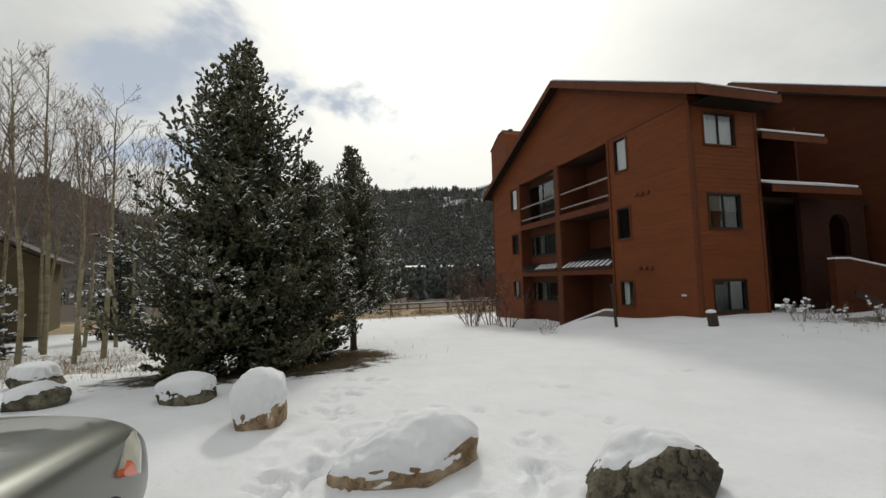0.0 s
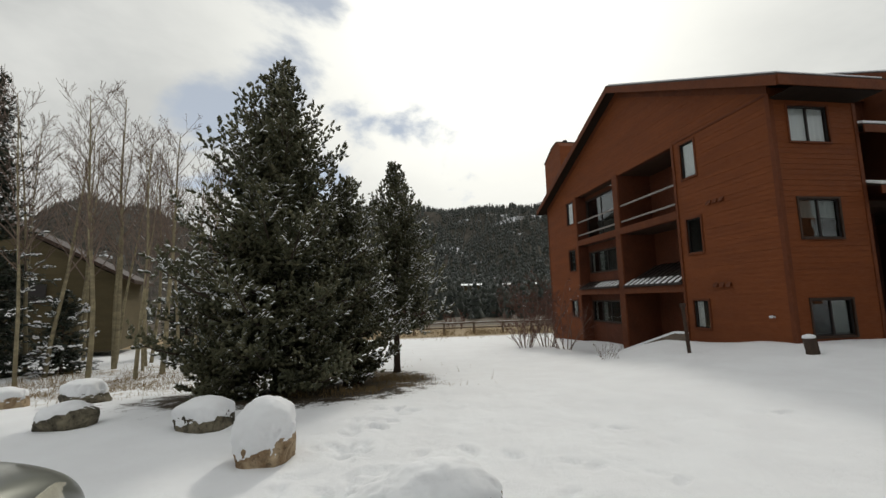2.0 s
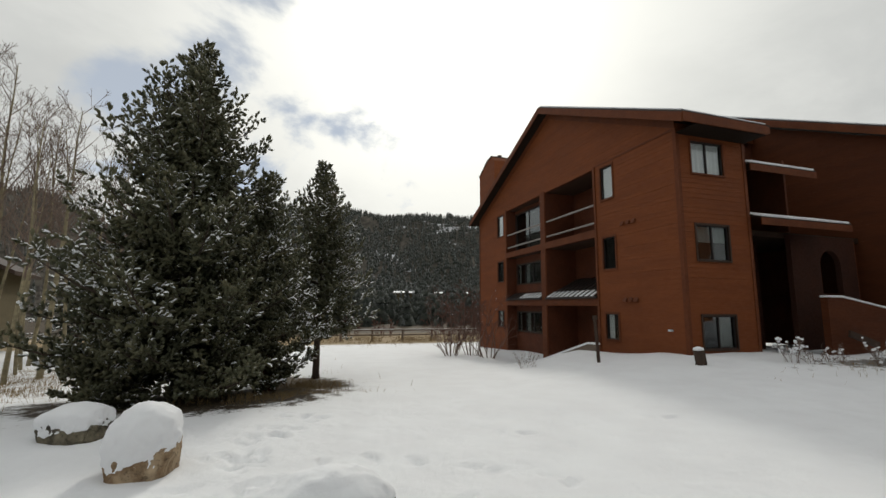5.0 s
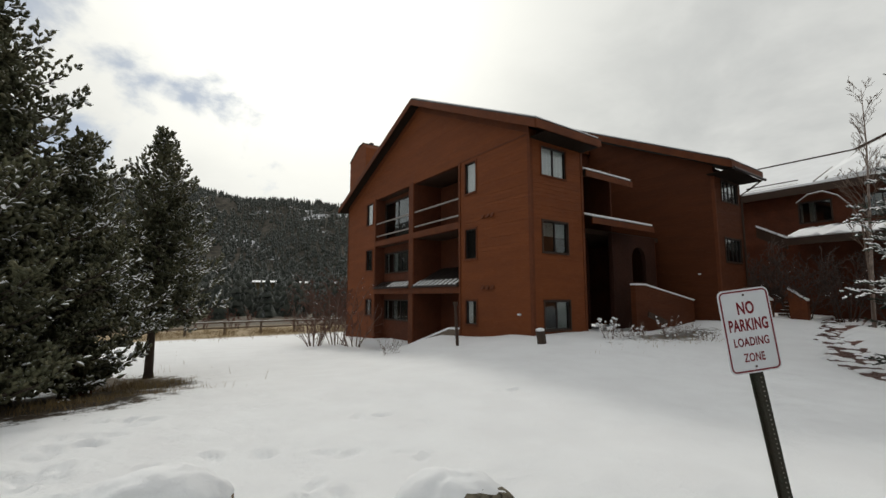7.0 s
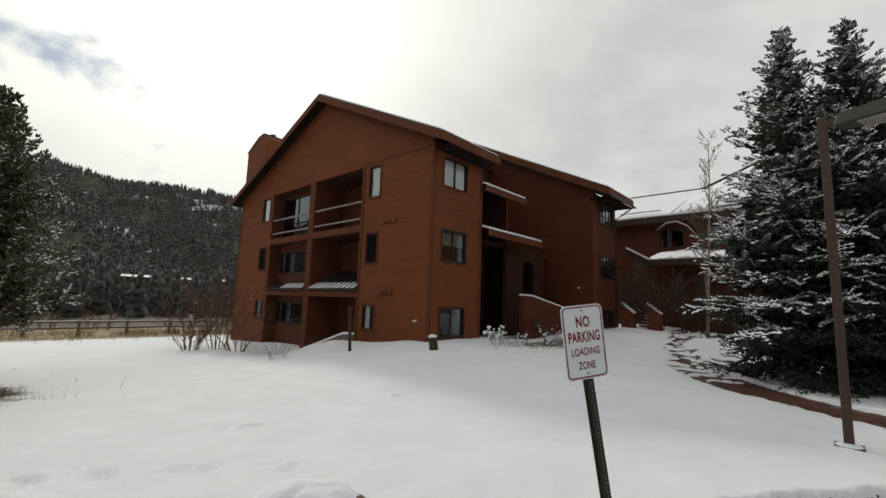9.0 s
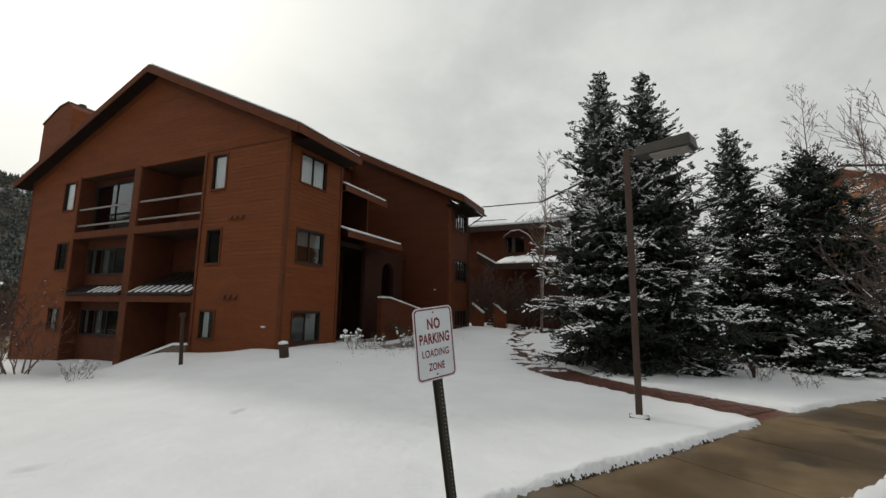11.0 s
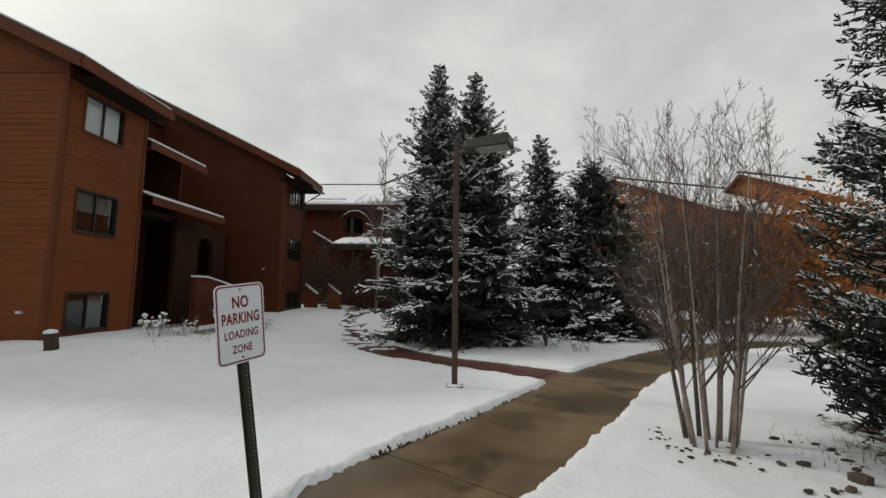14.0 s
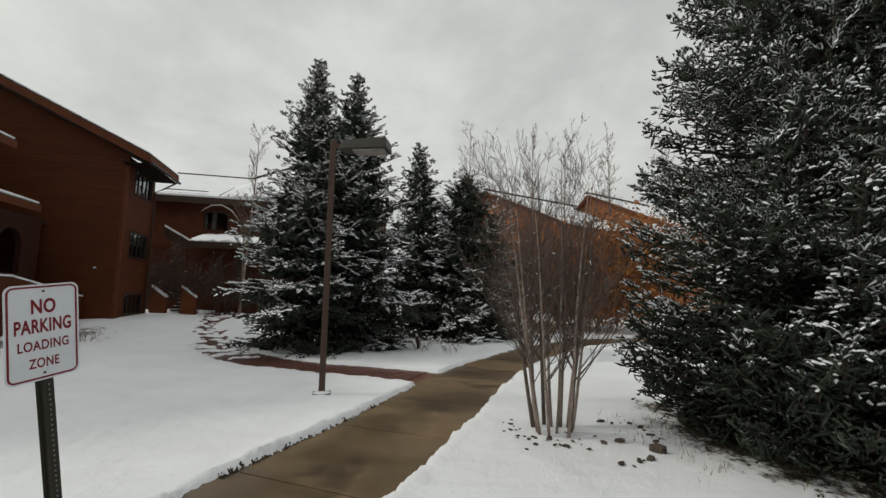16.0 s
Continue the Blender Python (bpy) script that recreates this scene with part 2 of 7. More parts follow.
class Mesh:
    """Gathers vertices and faces."""

    def __init__(self):
        self.v, self.f = [], []

    def poly(self, *pts):
        k = len(self.v)
        self.v += [tuple(p) for p in pts]
        self.f.append(tuple(range(k, k + len(pts))))
        return self

    def box(self, x0, x1, y0, y1, z0, z1, m=None):
        k = len(self.v)
        pts = [Vector((x, y, z)) for z in (z0, z1) for x, y in ((x0, y0), (x1, y0), (x1, y1), (x0, y1))]
        self.v += [tuple(m @ p) if m else tuple(p) for p in pts]
        self.f += [tuple(k + i for i in q) for q in ((3, 2, 1, 0), (4, 5, 6, 7), (0, 1, 5, 4), (1, 2, 6, 5), (2, 3, 7, 6), (3, 0, 4, 7))]
        return self

    def prism(self, outline, offset):
        """A closed outline pushed along offset."""
        k, c = len(self.v), len(outline)
        off = Vector(offset)
        self.v += [tuple(p) for p in outline] + [tuple(Vector(p) + off) for p in outline]
        self.f += [tuple(range(k + c - 1, k - 1, -1)), tuple(range(k + c, k + 2 * c))]
        self.f += [(k + i, k + (i + 1) % c, k + c + (i + 1) % c, k + c + i) for i in range(c)]
        return self

    def beam(self, a, b, w, h, up=(0, 0, 1)):
        """A bar of width w and height h from a to b."""
        a, b = Vector(a), Vector(b)
        along = (b - a).normalized()
        side = along.cross(Vector(up)).normalized() * w / 2
        top = side.cross(along).normalized() * h / 2
        self.prism([a - side - top, a + side - top, a + side + top, a - side + top], b - a)
        return self

    def tube(self, pts, radii, sides=6):
        """A tapered round bar along points."""
        k, ring = len(self.v), []
        for i, p in enumerate(pts):
            p = Vector(p)
            along = Vector(pts[min(i + 1, len(pts) - 1)]) - Vector(pts[max(i - 1, 0)])
            along.normalize()
            ref = Vector((0, 0, 1)) if abs(along.z) < 0.9 else Vector((1, 0, 0))
            a = along.cross(ref).normalized()
            b = along.cross(a)
            for s in range(sides):
                t = 2 * math.pi * s / sides
                self.v.append(tuple(p + (a * math.cos(t) + b * math.sin(t)) * radii[i]))
        for i in range(len(pts) - 1):
            for s in range(sides):
                q = (s + 1) % sides
                self.f.append((k + i * sides + s, k + i * sides + q, k + (i + 1) * sides + q, k + (i + 1) * sides + s))
        self.f += [tuple(range(k + sides - 1, k - 1, -1)), tuple(range(k + (len(pts) - 1) * sides, k + len(pts) * sides))]
        return self

    def data(self, name, mat, smooth=False):
        me = bpy.data.meshes.new(name)
        me.from_pydata(self.v, [], self.f)
        me.materials.append(mat)
        if smooth:
            me.shade_smooth()
        return me


def fast_mesh(name, verts, tris, mat, smooth=False):
    """A mesh of many triangles out of two arrays."""
    me = bpy.data.meshes.new(name)
    verts, tris = np.ascontiguousarray(verts, np.float32), np.ascontiguousarray(tris, np.int32)
    me.vertices.add(len(verts))
    me.vertices.foreach_set("co", verts.ravel())
    me.loops.add(tris.size)
    me.loops.foreach_set("vertex_index", tris.ravel())
    me.polygons.add(len(tris))
    me.polygons.foreach_set("loop_start", np.arange(0, tris.size, tris.shape[1], dtype=np.int32))
    me.update(calc_edges=True)
    me.validate()
    me.materials.append(mat)
    if smooth:
        me.shade_smooth()
    return me


def part(name, mesh, mat, parent, label="", smooth=False, bevel=0.0):
    """Links one mesh under a thing or a part."""
    data = mesh if isinstance(mesh, bpy.types.Mesh) else mesh.data(name, mat, smooth)
    ob = new(name, data)
    ob.parent = parent
    if label:
        tagged(ob, label)
    if bevel:
        b = ob.modifiers.new("bevel", "BEVEL")
        b.width, b.segments, b.limit_method, b.angle_limit = bevel, 2, "ANGLE", radians(40)
    return ob


def thing(name, label, category, x=0.0, y=0.0, z=0.0, rz=0.0, group="", kind=""):
    ob = new(name)
    ob.matrix_world = pose(x, y, z, 0, 0, rz)
    ob.empty_display_size = 0.1
    return tagged(ob, label, category, group, kind)


def smooth_step(a, b, t):
    t = np.clip((np.asarray(t, float) - a) / (b - a), 0, 1)
    return t * t * (3 - 2 * t)


def value_noise(x, y, seed=0):
    """Smooth noise over arrays, about -1 to 1."""
    xi, yi = np.floor(x).astype(np.int64), np.floor(y).astype(np.int64)
    fx, fy = x - xi, y - yi
    fx, fy = fx * fx * (3 - 2 * fx), fy * fy * (3 - 2 * fy)

    def h(a, b):
        k = (a * 374761393 + b * 668265263 + seed * 974711) & 0xFFFFFFFF
        k = ((k ^ (k >> 13)) * 1274126177) & 0xFFFFFFFF
        return ((k ^ (k >> 16)) & 0xFFFF) / 32767.5 - 1

    return (h(xi, yi) * (1 - fx) + h(xi + 1, yi) * fx) * (1 - fy) + (h(xi, yi + 1) * (1 - fx) + h(xi + 1, yi + 1) * fx) * fy

# ==== ground ====
# Walks: centre lines and half widths.
CONCRETE_WALK = [(-1.15, 3.08), (0.17, 2.25), (0.85, 1.76), (2.17, 0.84), (3.67, -0.13), (5.5, -1.4), (7.4, -3.1), (9.3, -5.2), (10.9, -7.6), (11.6, -10.0), (11.4, -13.0), (10.6, -17.0)]
BRICK_WALK = [(4.6, -0.1), (5.55, 1.15), (6.4, 2.5), (7.3, 3.55), (8.5, 4.4), (10.0, 5.2), (12.0, 5.75), (14.0, 6.5), (17.5, 7.5), (22.5, 8.1)]
CONCRETE_HALF, BRICK_HALF = 0.76, 0.66


def away_from(line, x, y):
    """The distance from points to a line of points."""
    best = np.full(np.shape(x), 1e9)
    for (ax, ay), (bx, by) in zip(line, line[1:]):
        dx, dy = bx - ax, by - ay
        t = np.clip(((x - ax) * dx + (y - ay) * dy) / (dx * dx + dy * dy), 0, 1)
        best = np.minimum(best, np.hypot(x - ax - t * dx, y - ay - t * dy))
    return best


def lay(x, y):
    """The lie of the land, without small relief."""
    x, y = np.asarray(x, float), np.asarray(y, float)
    yy = y - 3.5 * smooth_step(0, 6, x)
    h = 0.10 + 0.06 * np.exp(-(((x + 7.2) / 3.2) ** 2 + ((y - 8.0) / 2.4) ** 2))
    h = h + 0.35 * np.exp(-(((x - 8) / 4) ** 2 + ((y - 11.5) / 4) ** 2))
    h = h + 0.50 * smooth_step(10, 17, x) * np.exp(-(((y - 10.5) / 4.5) ** 2)) + 0.25 * smooth_step(14, 24, x)
    h = h + 0.30 * np.exp(-(((x - 4.9) / 1.2) ** 2 + ((y - 15.7) / 1.2) ** 2))
    h = h - 0.40 * np.exp(-(((x - 5.4) / 1.5) ** 2 + ((y - 19.6) / 2.6) ** 2))
    fall = 1 - smooth_step(8, 11, x) * smooth_step(20, 14, y)
    h = h - 0.55 * smooth_step(9, 17, yy) * fall - 0.55 * smooth_step(17, 34, y) * fall
    return h


def walk_depth(x, y):
    """How far inside a cleared walk, in metres; negative outside."""
    ragged = 0.03 * value_noise(x * 3, y * 3, 3) + 0.03 * value_noise(x * 13, y * 13, 4)
    a = CONCRETE_HALF - away_from([(-0.45, 2.64)] + CONCRETE_WALK[1:], x, y)
    b = BRICK_HALF - away_from(BRICK_WALK, x, y) - 0.25 * smooth_step(7, 14, x) * (1 + value_noise(x * 1.5, y * 1.5, 9))
    return np.maximum(a, b) + ragged


def ground_z(x, y):
    return float(lay(x, y))


def axis(stops, steps_of, far, grow=1.16):
    """Even lines from stop to stop, then ever wider ones out to far."""
    mid = [v for a, b, st in zip(stops, stops[1:], steps_of) for v in np.arange(a, b - st / 2, st)] + [stops[-1]]
    lo, hi = stops[0], stops[-1]
    out, d, edge = [], steps_of[-1], hi
    while edge < far:
        d *= grow
        edge += d
        out.append(edge)
    left, d, edge = [], steps_of[0], lo
    while edge > -far:
        d *= grow
        edge -= d
        left.append(edge)
    return np.array(left[::-1] + mid + out)


gx, gy = np.meshgrid(axis((-6.6, -1.4, 7.0), (0.055, 0.085), 2500, 1.10), axis((-1.0, 4.3, 9.6), (0.08, 0.055), 2500, 1.10))
gz = lay(gx, gy)
close = np.exp(-(np.maximum(np.hypot(gx, gy - 6) - 14, 0) / 8) ** 2)
gz += close * (0.022 * value_noise(gx * 0.9, gy * 0.9, 1) + 0.013 * value_noise(gx * 3.1, gy * 3.1, 2) + 0.007 * value_noise(gx * 8, gy * 8, 5))
walk_in = walk_depth(gx, gy)
rim = np.exp(-(((walk_in + 0.07) / 0.07) ** 2))
gz += 0.022 * rim * (1 + 0.8 * value_noise(gx * 7, gy * 7, 6)) - 0.16 * smooth_step(-0.035, 0.03, walk_in)
# Footprints between the boulders, along the shrubs and here and there on the lawn.
steps = random.Random(4)
prints = []
for (ax, ay), (bx, by), count, wide in (((-5.1, 6.9), (-4.2, 9.4), 34, 0.30), ((-4.9, 6.0), (-5.6, 5.4), 6, 0.2), ((0.2, 19.5), (2.6, 15.5), 30, 0.3), ((2.6, 15.5), (3.4, 12.0), 16, 0.3), ((-2.0, 6.8), (1.2, 7.6), 5, 0.9),
                                      ((-4.0, 7.4), (-1.5, 6.2), 9, 0.2), ((-4.9, 5.6), (-4.7, 6.9), 16, 0.25), ((-5.9, 4.9), (-4.6, 6.6), 46, 0.45), ((-5.0, 4.2), (-3.4, 4.9), 24, 0.4), ((-3.2, 4.4), (-2.9, 6.2), 14, 0.3)):
    for k in range(count):
        t = (k + steps.random() * 0.6) / count
        prints.append((ax + (bx - ax) * t + steps.uniform(-wide, wide), ay + (by - ay) * t + steps.uniform(-wide, wide), steps.uniform(0, 3.1), steps.uniform(0.03, 0.065)))
for px, py, turn, deep in prints:
    u = (gx - px) * math.cos(turn) + (gy - py) * math.sin(turn)
    v = -(gx - px) * math.sin(turn) + (gy - py) * math.cos(turn)
    r = (u / 0.135) ** 2 + (v / 0.065) ** 2
    gz += -deep * np.exp(-r * r) + deep * 0.18 * np.exp(-((np.sqrt(r) - 1.35) / 0.3) ** 2)
rows, cols = gx.shape
idx = np.arange(rows * cols).reshape(rows, cols)
quads = np.stack([idx[:-1, :-1], idx[:-1, 1:], idx[1:, 1:], idx[1:, :-1]], -1).reshape(-1, 4)


def ground_material():
    """Snow that thins to grass, litter and earth in set places."""
    m = bpy.data.materials.new("snow_ground")
    m.use_nodes = True
    n = Nodes(m.node_tree)
    co = n.add("ShaderNodeTexCoord").outputs["Object"]
    p = n.add("ShaderNodeSeparateXYZ", {0: co})
    x, y = p.outputs[0], p.outputs[1]

    def blob(cx, cy, rx, ry, turn=0.0):
        c, s = math.cos(radians(turn)), math.sin(radians(turn))
        dx, dy = n.math("SUBTRACT", x, cx), n.math("SUBTRACT", y, cy)
        u = n.math("DIVIDE", n.math("ADD", n.math("MULTIPLY", dx, c), n.math("MULTIPLY", dy, s)), rx)
        v = n.math("DIVIDE", n.math("SUBTRACT", n.math("MULTIPLY", dy, c), n.math("MULTIPLY", dx, s)), ry)
        return n.math("SQRT", n.math("ADD", n.math("MULTIPLY", u, u), n.math("MULTIPLY", v, v)))

    fine, mid, wide = n.noise(co, 16.0, 6.0, 0.7), n.noise(co, 2.6, 5.0, 0.6), n.noise(co, 0.5, 4.0)
    snow = n.mix(n.ramp(n.noise(co, 1.1, 5.0), 0.3, 0.7), (0.84, 0.855, 0.88), (0.80, 0.81, 0.835))
    litter = n.mix(n.ramp(fine, 0.35, 0.65), (0.034, 0.026, 0.018), (0.10, 0.074, 0.047))
    straw = n.mix(n.ramp(fine, 0.35, 0.65), (0.20, 0.14, 0.075), (0.40, 0.31, 0.18))
    ragged = n.math("MULTIPLY", n.math("SUBTRACT", mid, 0.5), 1.1)
    ragged = n.math("ADD", ragged, n.math("MULTIPLY", n.math("SUBTRACT", fine, 0.5), 0.7))
    bare = None
    for b in (blob(-6.2, 11.7, 2.7, 1.8, 8), blob(-4.4, 14.3, 1.2, 2.3, 10), blob(-0.1, -3.7, 2.0, 1.7, 25)):
        b = n.ramp(n.math("ADD", b, ragged), 1.12, 0.86)
        bare = b if bare is None else n.math("MAXIMUM", bare, b)
    shrubs = n.ramp(n.math("ADD", blob(11.0, 10.0, 4.5, 1.0, 6), n.math("MULTIPLY", ragged, 1.6)), 0.75, 0.45)
    colour = n.mix(bare, snow, litter)
    colour = n.mix(n.math("MULTIPLY", shrubs, 0.8), colour, litter)
    field = n.ramp(n.math("ADD", blob(-13.5, 16.5, 9.5, 5.6, 10), n.math("MULTIPLY", ragged, 0.6)), 1.1, 0.8)
    patch = n.ramp(n.math("ADD", n.math("MULTIPLY", mid, 0.6), n.math("MULTIPLY", fine, 0.5)), 0.56, 0.68)
    colour = n.mix(n.math("MULTIPLY", field, patch), colour, straw)
    meadow = n.math("MULTIPLY", n.ramp(y, 32.5, 34.0), n.ramp(n.math("ADD", wide, n.math("MULTIPLY", fine, 0.4)), 0.45, 0.6))
    meadow = n.math("MAXIMUM", meadow, n.math("MULTIPLY", n.ramp(n.math("ADD", y, n.math("MULTIPLY", ragged, 1.5)), 32.8, 34.0), n.ramp(y, 44.0, 38.0)))
    colour = n.mix(meadow, colour, straw)
    colour = n.mix(n.ramp(y, 40.0, 47.0), colour, litter)
    h = n.math("ADD", n.math("MULTIPLY", n.noise(co, 7.0, 6.0, 0.65), 0.6), n.math("MULTIPLY", n.noise(co, 60.0, 4.0, 0.7), 0.2))
    relief = n.add("ShaderNodeBump", {"Strength": 0.7, "Distance": 0.05, "Height": h})
    n.add("ShaderNodeOutputMaterial", {0: n.add("ShaderNodeBsdfPrincipled", {"Base Color": colour, "Roughness": 0.78, "Specular IOR Level": 0.2, "Normal": relief})})
    return m


ground = new("ground", fast_mesh("ground", np.stack([gx, gy, gz], -1).reshape(-1, 3), quads, ground_material(), True))
tagged(ground, "snow-covered lawn with footprints, bare litter under the trees", "ground", kind="structure")

# Hills with a wooded slope.


def hill_rise(az, r):
    """Height over the plain at a compass angle in degrees and a distance."""
    top = 88.5 + 1.5 * np.sin(az * 0.22 + 1.2) + 1.5 * np.sin(az * 0.6)
    right = top * smooth_step(130, 420, r) * smooth_step(-26, -8, az) * smooth_step(110, 60, az)
    left = (58 * np.exp(-((az + 31) / 13) ** 2) + 1.5 * np.sin(az * 0.7)) * smooth_step(90, 290, r)
    return np.maximum(np.maximum(right, left), 44 * smooth_step(110, 330, r) * smooth_step(-110, -80, az) * smooth_step(10, 0, az))


haz, hr = np.meshgrid(np.linspace(-110, 110, 221), np.concatenate([np.linspace(85, 460, 76), np.linspace(480, 1500, 12)]))
hz = hill_rise(haz, hr) + value_noise(haz * 0.7, hr * 0.03, 8) * 3.0 * smooth_step(120, 300, hr) - 1.5
hz = np.where(hr > 470, np.maximum(hz - (hr - 470) * 0.02, -1.5), hz)
hx, hy = np.sin(np.radians(haz)) * hr, np.cos(np.radians(haz)) * hr
idx = np.arange(hx.size).reshape(hx.shape)
quads = np.stack([idx[:-1, :-1], idx[:-1, 1:], idx[1:, 1:], idx[1:, :-1]], -1).reshape(-1, 4)
m = bpy.data.materials.new("wooded_slope")
m.use_nodes = True
n = Nodes(m.node_tree)
co = n.add("ShaderNodeTexCoord").outputs["Object"]
scrub = n.mix(n.ramp(n.noise(co, 0.25, 6.0, 0.7), 0.35, 0.65), (0.034, 0.033, 0.027), (0.10, 0.088, 0.074))
white = n.ramp(n.math("ADD", n.noise(co, 0.035, 6.0, 0.7), n.math("MULTIPLY", n.noise(co, 0.4, 4.0, 0.7), 0.35)), 0.75, 0.82)
height_z = n.add("ShaderNodeSeparateXYZ", {0: co}).outputs[2]
white = n.math("MAXIMUM", white, n.math("MULTIPLY", n.ramp(height_z, 76.0, 92.0), n.ramp(n.noise(co, 0.12, 5.0, 0.7), 0.35, 0.6)))
n.add("ShaderNodeOutputMaterial", {0: n.add("ShaderNodeBsdfPrincipled", {"Base Color": n.mix(white, scrub, (0.62, 0.64, 0.68)), "Roughness": 0.95, "Specular IOR Level": 0.05})})
hills = new("backdrop_hills", fast_mesh("hills", np.stack([hx, hy, hz], -1).reshape(-1, 3), quads, m, True))
tagged(hills, "far snow-dusted hills under dark forest", "hill", kind="structure")


def spike_tree(base, height, radius, rng, tiers=3, sides=5):
    """A small ragged far-off conifer: stacked cones. Returns vertices and triangles."""
    v, f = [], []
    for k in range(tiers):
        z0 = height * (0.06 + 0.84 * k / tiers)
        z1 = min(z0 + height * max(0.16, 0.62 - 0.39 * k / tiers - 0.03 * tiers), height)
        r = radius * (1 - 0.80 * k / tiers)
        turn = rng.uniform(0, 6.28)
        ring = [(base[0] + math.cos(turn + 6.283 * s / sides) * r * rng.uniform(0.55, 1.25), base[1] + math.sin(turn + 6.283 * s / sides) * r * rng.uniform(0.7, 1.2), base[2] + z0 - rng.uniform(0, 0.06) * height) for s in range(sides)]
        o = len(v)
        v += ring + [(base[0] + rng.uniform(-0.04, 0.04) * radius, base[1], base[2] + z1)]
        f += [(o + s, o + (s + 1) % sides, o + sides) for s in range(sides)]
    return v, f


def forest(name, label, count, az, r, height, seed, mat=M_FARTREE, gap=0.0, tiers=2, sides=4):
    rng = random.Random(seed)
    v, f = [], []
    for _ in range(count):
        a, d = rng.uniform(*az), rng.uniform(r[0] ** 0.7, r[1] ** 0.7) ** (1 / 0.7)
        x, y = math.sin(radians(a)) * d, math.cos(radians(a)) * d
        if gap and value_noise(np.array(a * 0.55), np.array(d * 0.022), 12) > gap:
            continue
        z = float(hill_rise(np.array(a), np.array(d))) + float(value_noise(np.array(a * 0.7), np.array(d * 0.03), 8)) * 3.0 * float(smooth_step(120, 300, d)) - 2.0
        hgt = rng.uniform(*height)
        tv, tf = spike_tree((x, y, z), hgt, hgt * rng.uniform(0.13, 0.21), rng, tiers, sides)
        o = len(v)
        v += tv
        f += [(a + o, b + o, c + o) for a, b, c in tf]
    return tagged(new(name, fast_mesh(name, np.array(v), np.array(f), mat)), label, "forest", kind="stuff")


forest("far_forest", "dense dark conifer forest on the far slope", 21000, (-24, 62), (125, 440), (3.0, 6.5), 21, gap=0.64)
forest("valley_trees", "dark conifers on the valley floor", 620, (-16, 45), (58, 126), (4.2, 8.4), 22, tiers=7, sides=7)
forest("left_forest", "bare brown woods and conifers on the hill", 3800, (-75, -12), (105, 310), (1.8, 4), 23, material("bare_woods", (0.135, 0.118, 0.106), 0.95, (0.08, 0.07, 0.063), 0.2))
forest("hill_conifers", "scattered dark conifers on the brown hill", 420, (-75, -12), (100, 300), (2.2, 4.2), 29, gap=0.1)

# ==== buildings ====
BOARD = 0.155


def spans(lo, hi, holes):
    """What is left of lo..hi when holes are cut out of it."""
    out, at = [], lo
    for a, b in sorted(holes):
        if a > at:
            out.append((at, min(a, hi)))
        at = max(at, b)
    if at < hi:
        out.append((at, hi))
    return [(a, b) for a, b in out if b - a > 1e-4]


def lapped_wall(origin, along, out, length, base, top, openings=(), thick=0.16, board=BOARD, proud=0.011):
    """Lap siding on a thick wall. top: a height, or a function of the distance along. openings: (u0, u1, z0, z1).
    Returns the meshes of the boards and of the wall behind them."""
    o, a, n = Vector(origin), Vector(along), Vector(out)
    peak = top if callable(top) else (lambda u: top)
    samples = [length * i / 200 for i in range(201)]
    ztop = max(peak(u) for u in samples)

    def limits(z):
        inside = [u for u in samples if peak(u) >= z - 1e-6]
        return (inside[0], inside[-1]) if inside else None

    cuts = {base, ztop}
    z = base
    while z < ztop:
        cuts.add(round(z, 4))
        z += board
    edges = sorted(cuts | {z for op in openings for z in op[2:] if base < z < ztop})
    boards, wall = Mesh(), Mesh()
    at = lambda u, z, d: o + a * u + Vector((0, 0, z)) + n * d
    for z0, z1 in zip(edges, edges[1:]):
        if z1 - z0 < 0.004 or not (l0 := limits(z0)):
            continue
        l1 = limits(z1) or (sum(l0) / 2,) * 2
        # How far up its own lap this strip starts and ends.
        k0 = ((z0 - base) % board) / board if ((z0 - base) % board) < board - 1e-3 else 0.0
        k1 = k0 + (z1 - z0) / board
        d0, d1 = proud * (1 - k0), proud * (1 - k1)
        holes = [(u0, u1) for u0, u1, h0, h1 in openings if h0 < (z0 + z1) / 2 < h1]
        for u0, u1 in spans(l0[0], l0[1], holes):
            t0 = l1[0] if u0 == l0[0] else u0
            t1 = l1[1] if u1 == l0[1] else u1
            t0, t1 = min(max(t0, u0), u1), max(min(t1, u1), u0)
            boards.poly(at(u0, z0, d0), at(u1, z0, d0), at(t1, z1, d1), at(t0, z1, d1))
            if k0 == 0.0:
                boards.poly(at(u0, z0, 0), at(u1, z0, 0), at(u1, z0, d0), at(u0, z0, d0))
            wall.prism([at(u0, z0, -0.002), at(u1, z0, -0.002), at(t1, z1, -0.002), at(t0, z1, -0.002)], -n * thick)
    return boards, wall


def flip(mesh, facing):
    """Turns every face of an open sheet of boards to the outside."""
    for i, f in enumerate(mesh.f):
        p = [Vector(mesh.v[k]) for k in f]
        nrm = (p[1] - p[0]).cross(p[2] - p[0])
        if nrm.length > 1e-12 and nrm.normalized().dot(Vector(facing)) < -0.2:
            mesh.f[i] = f[::-1]
    return mesh


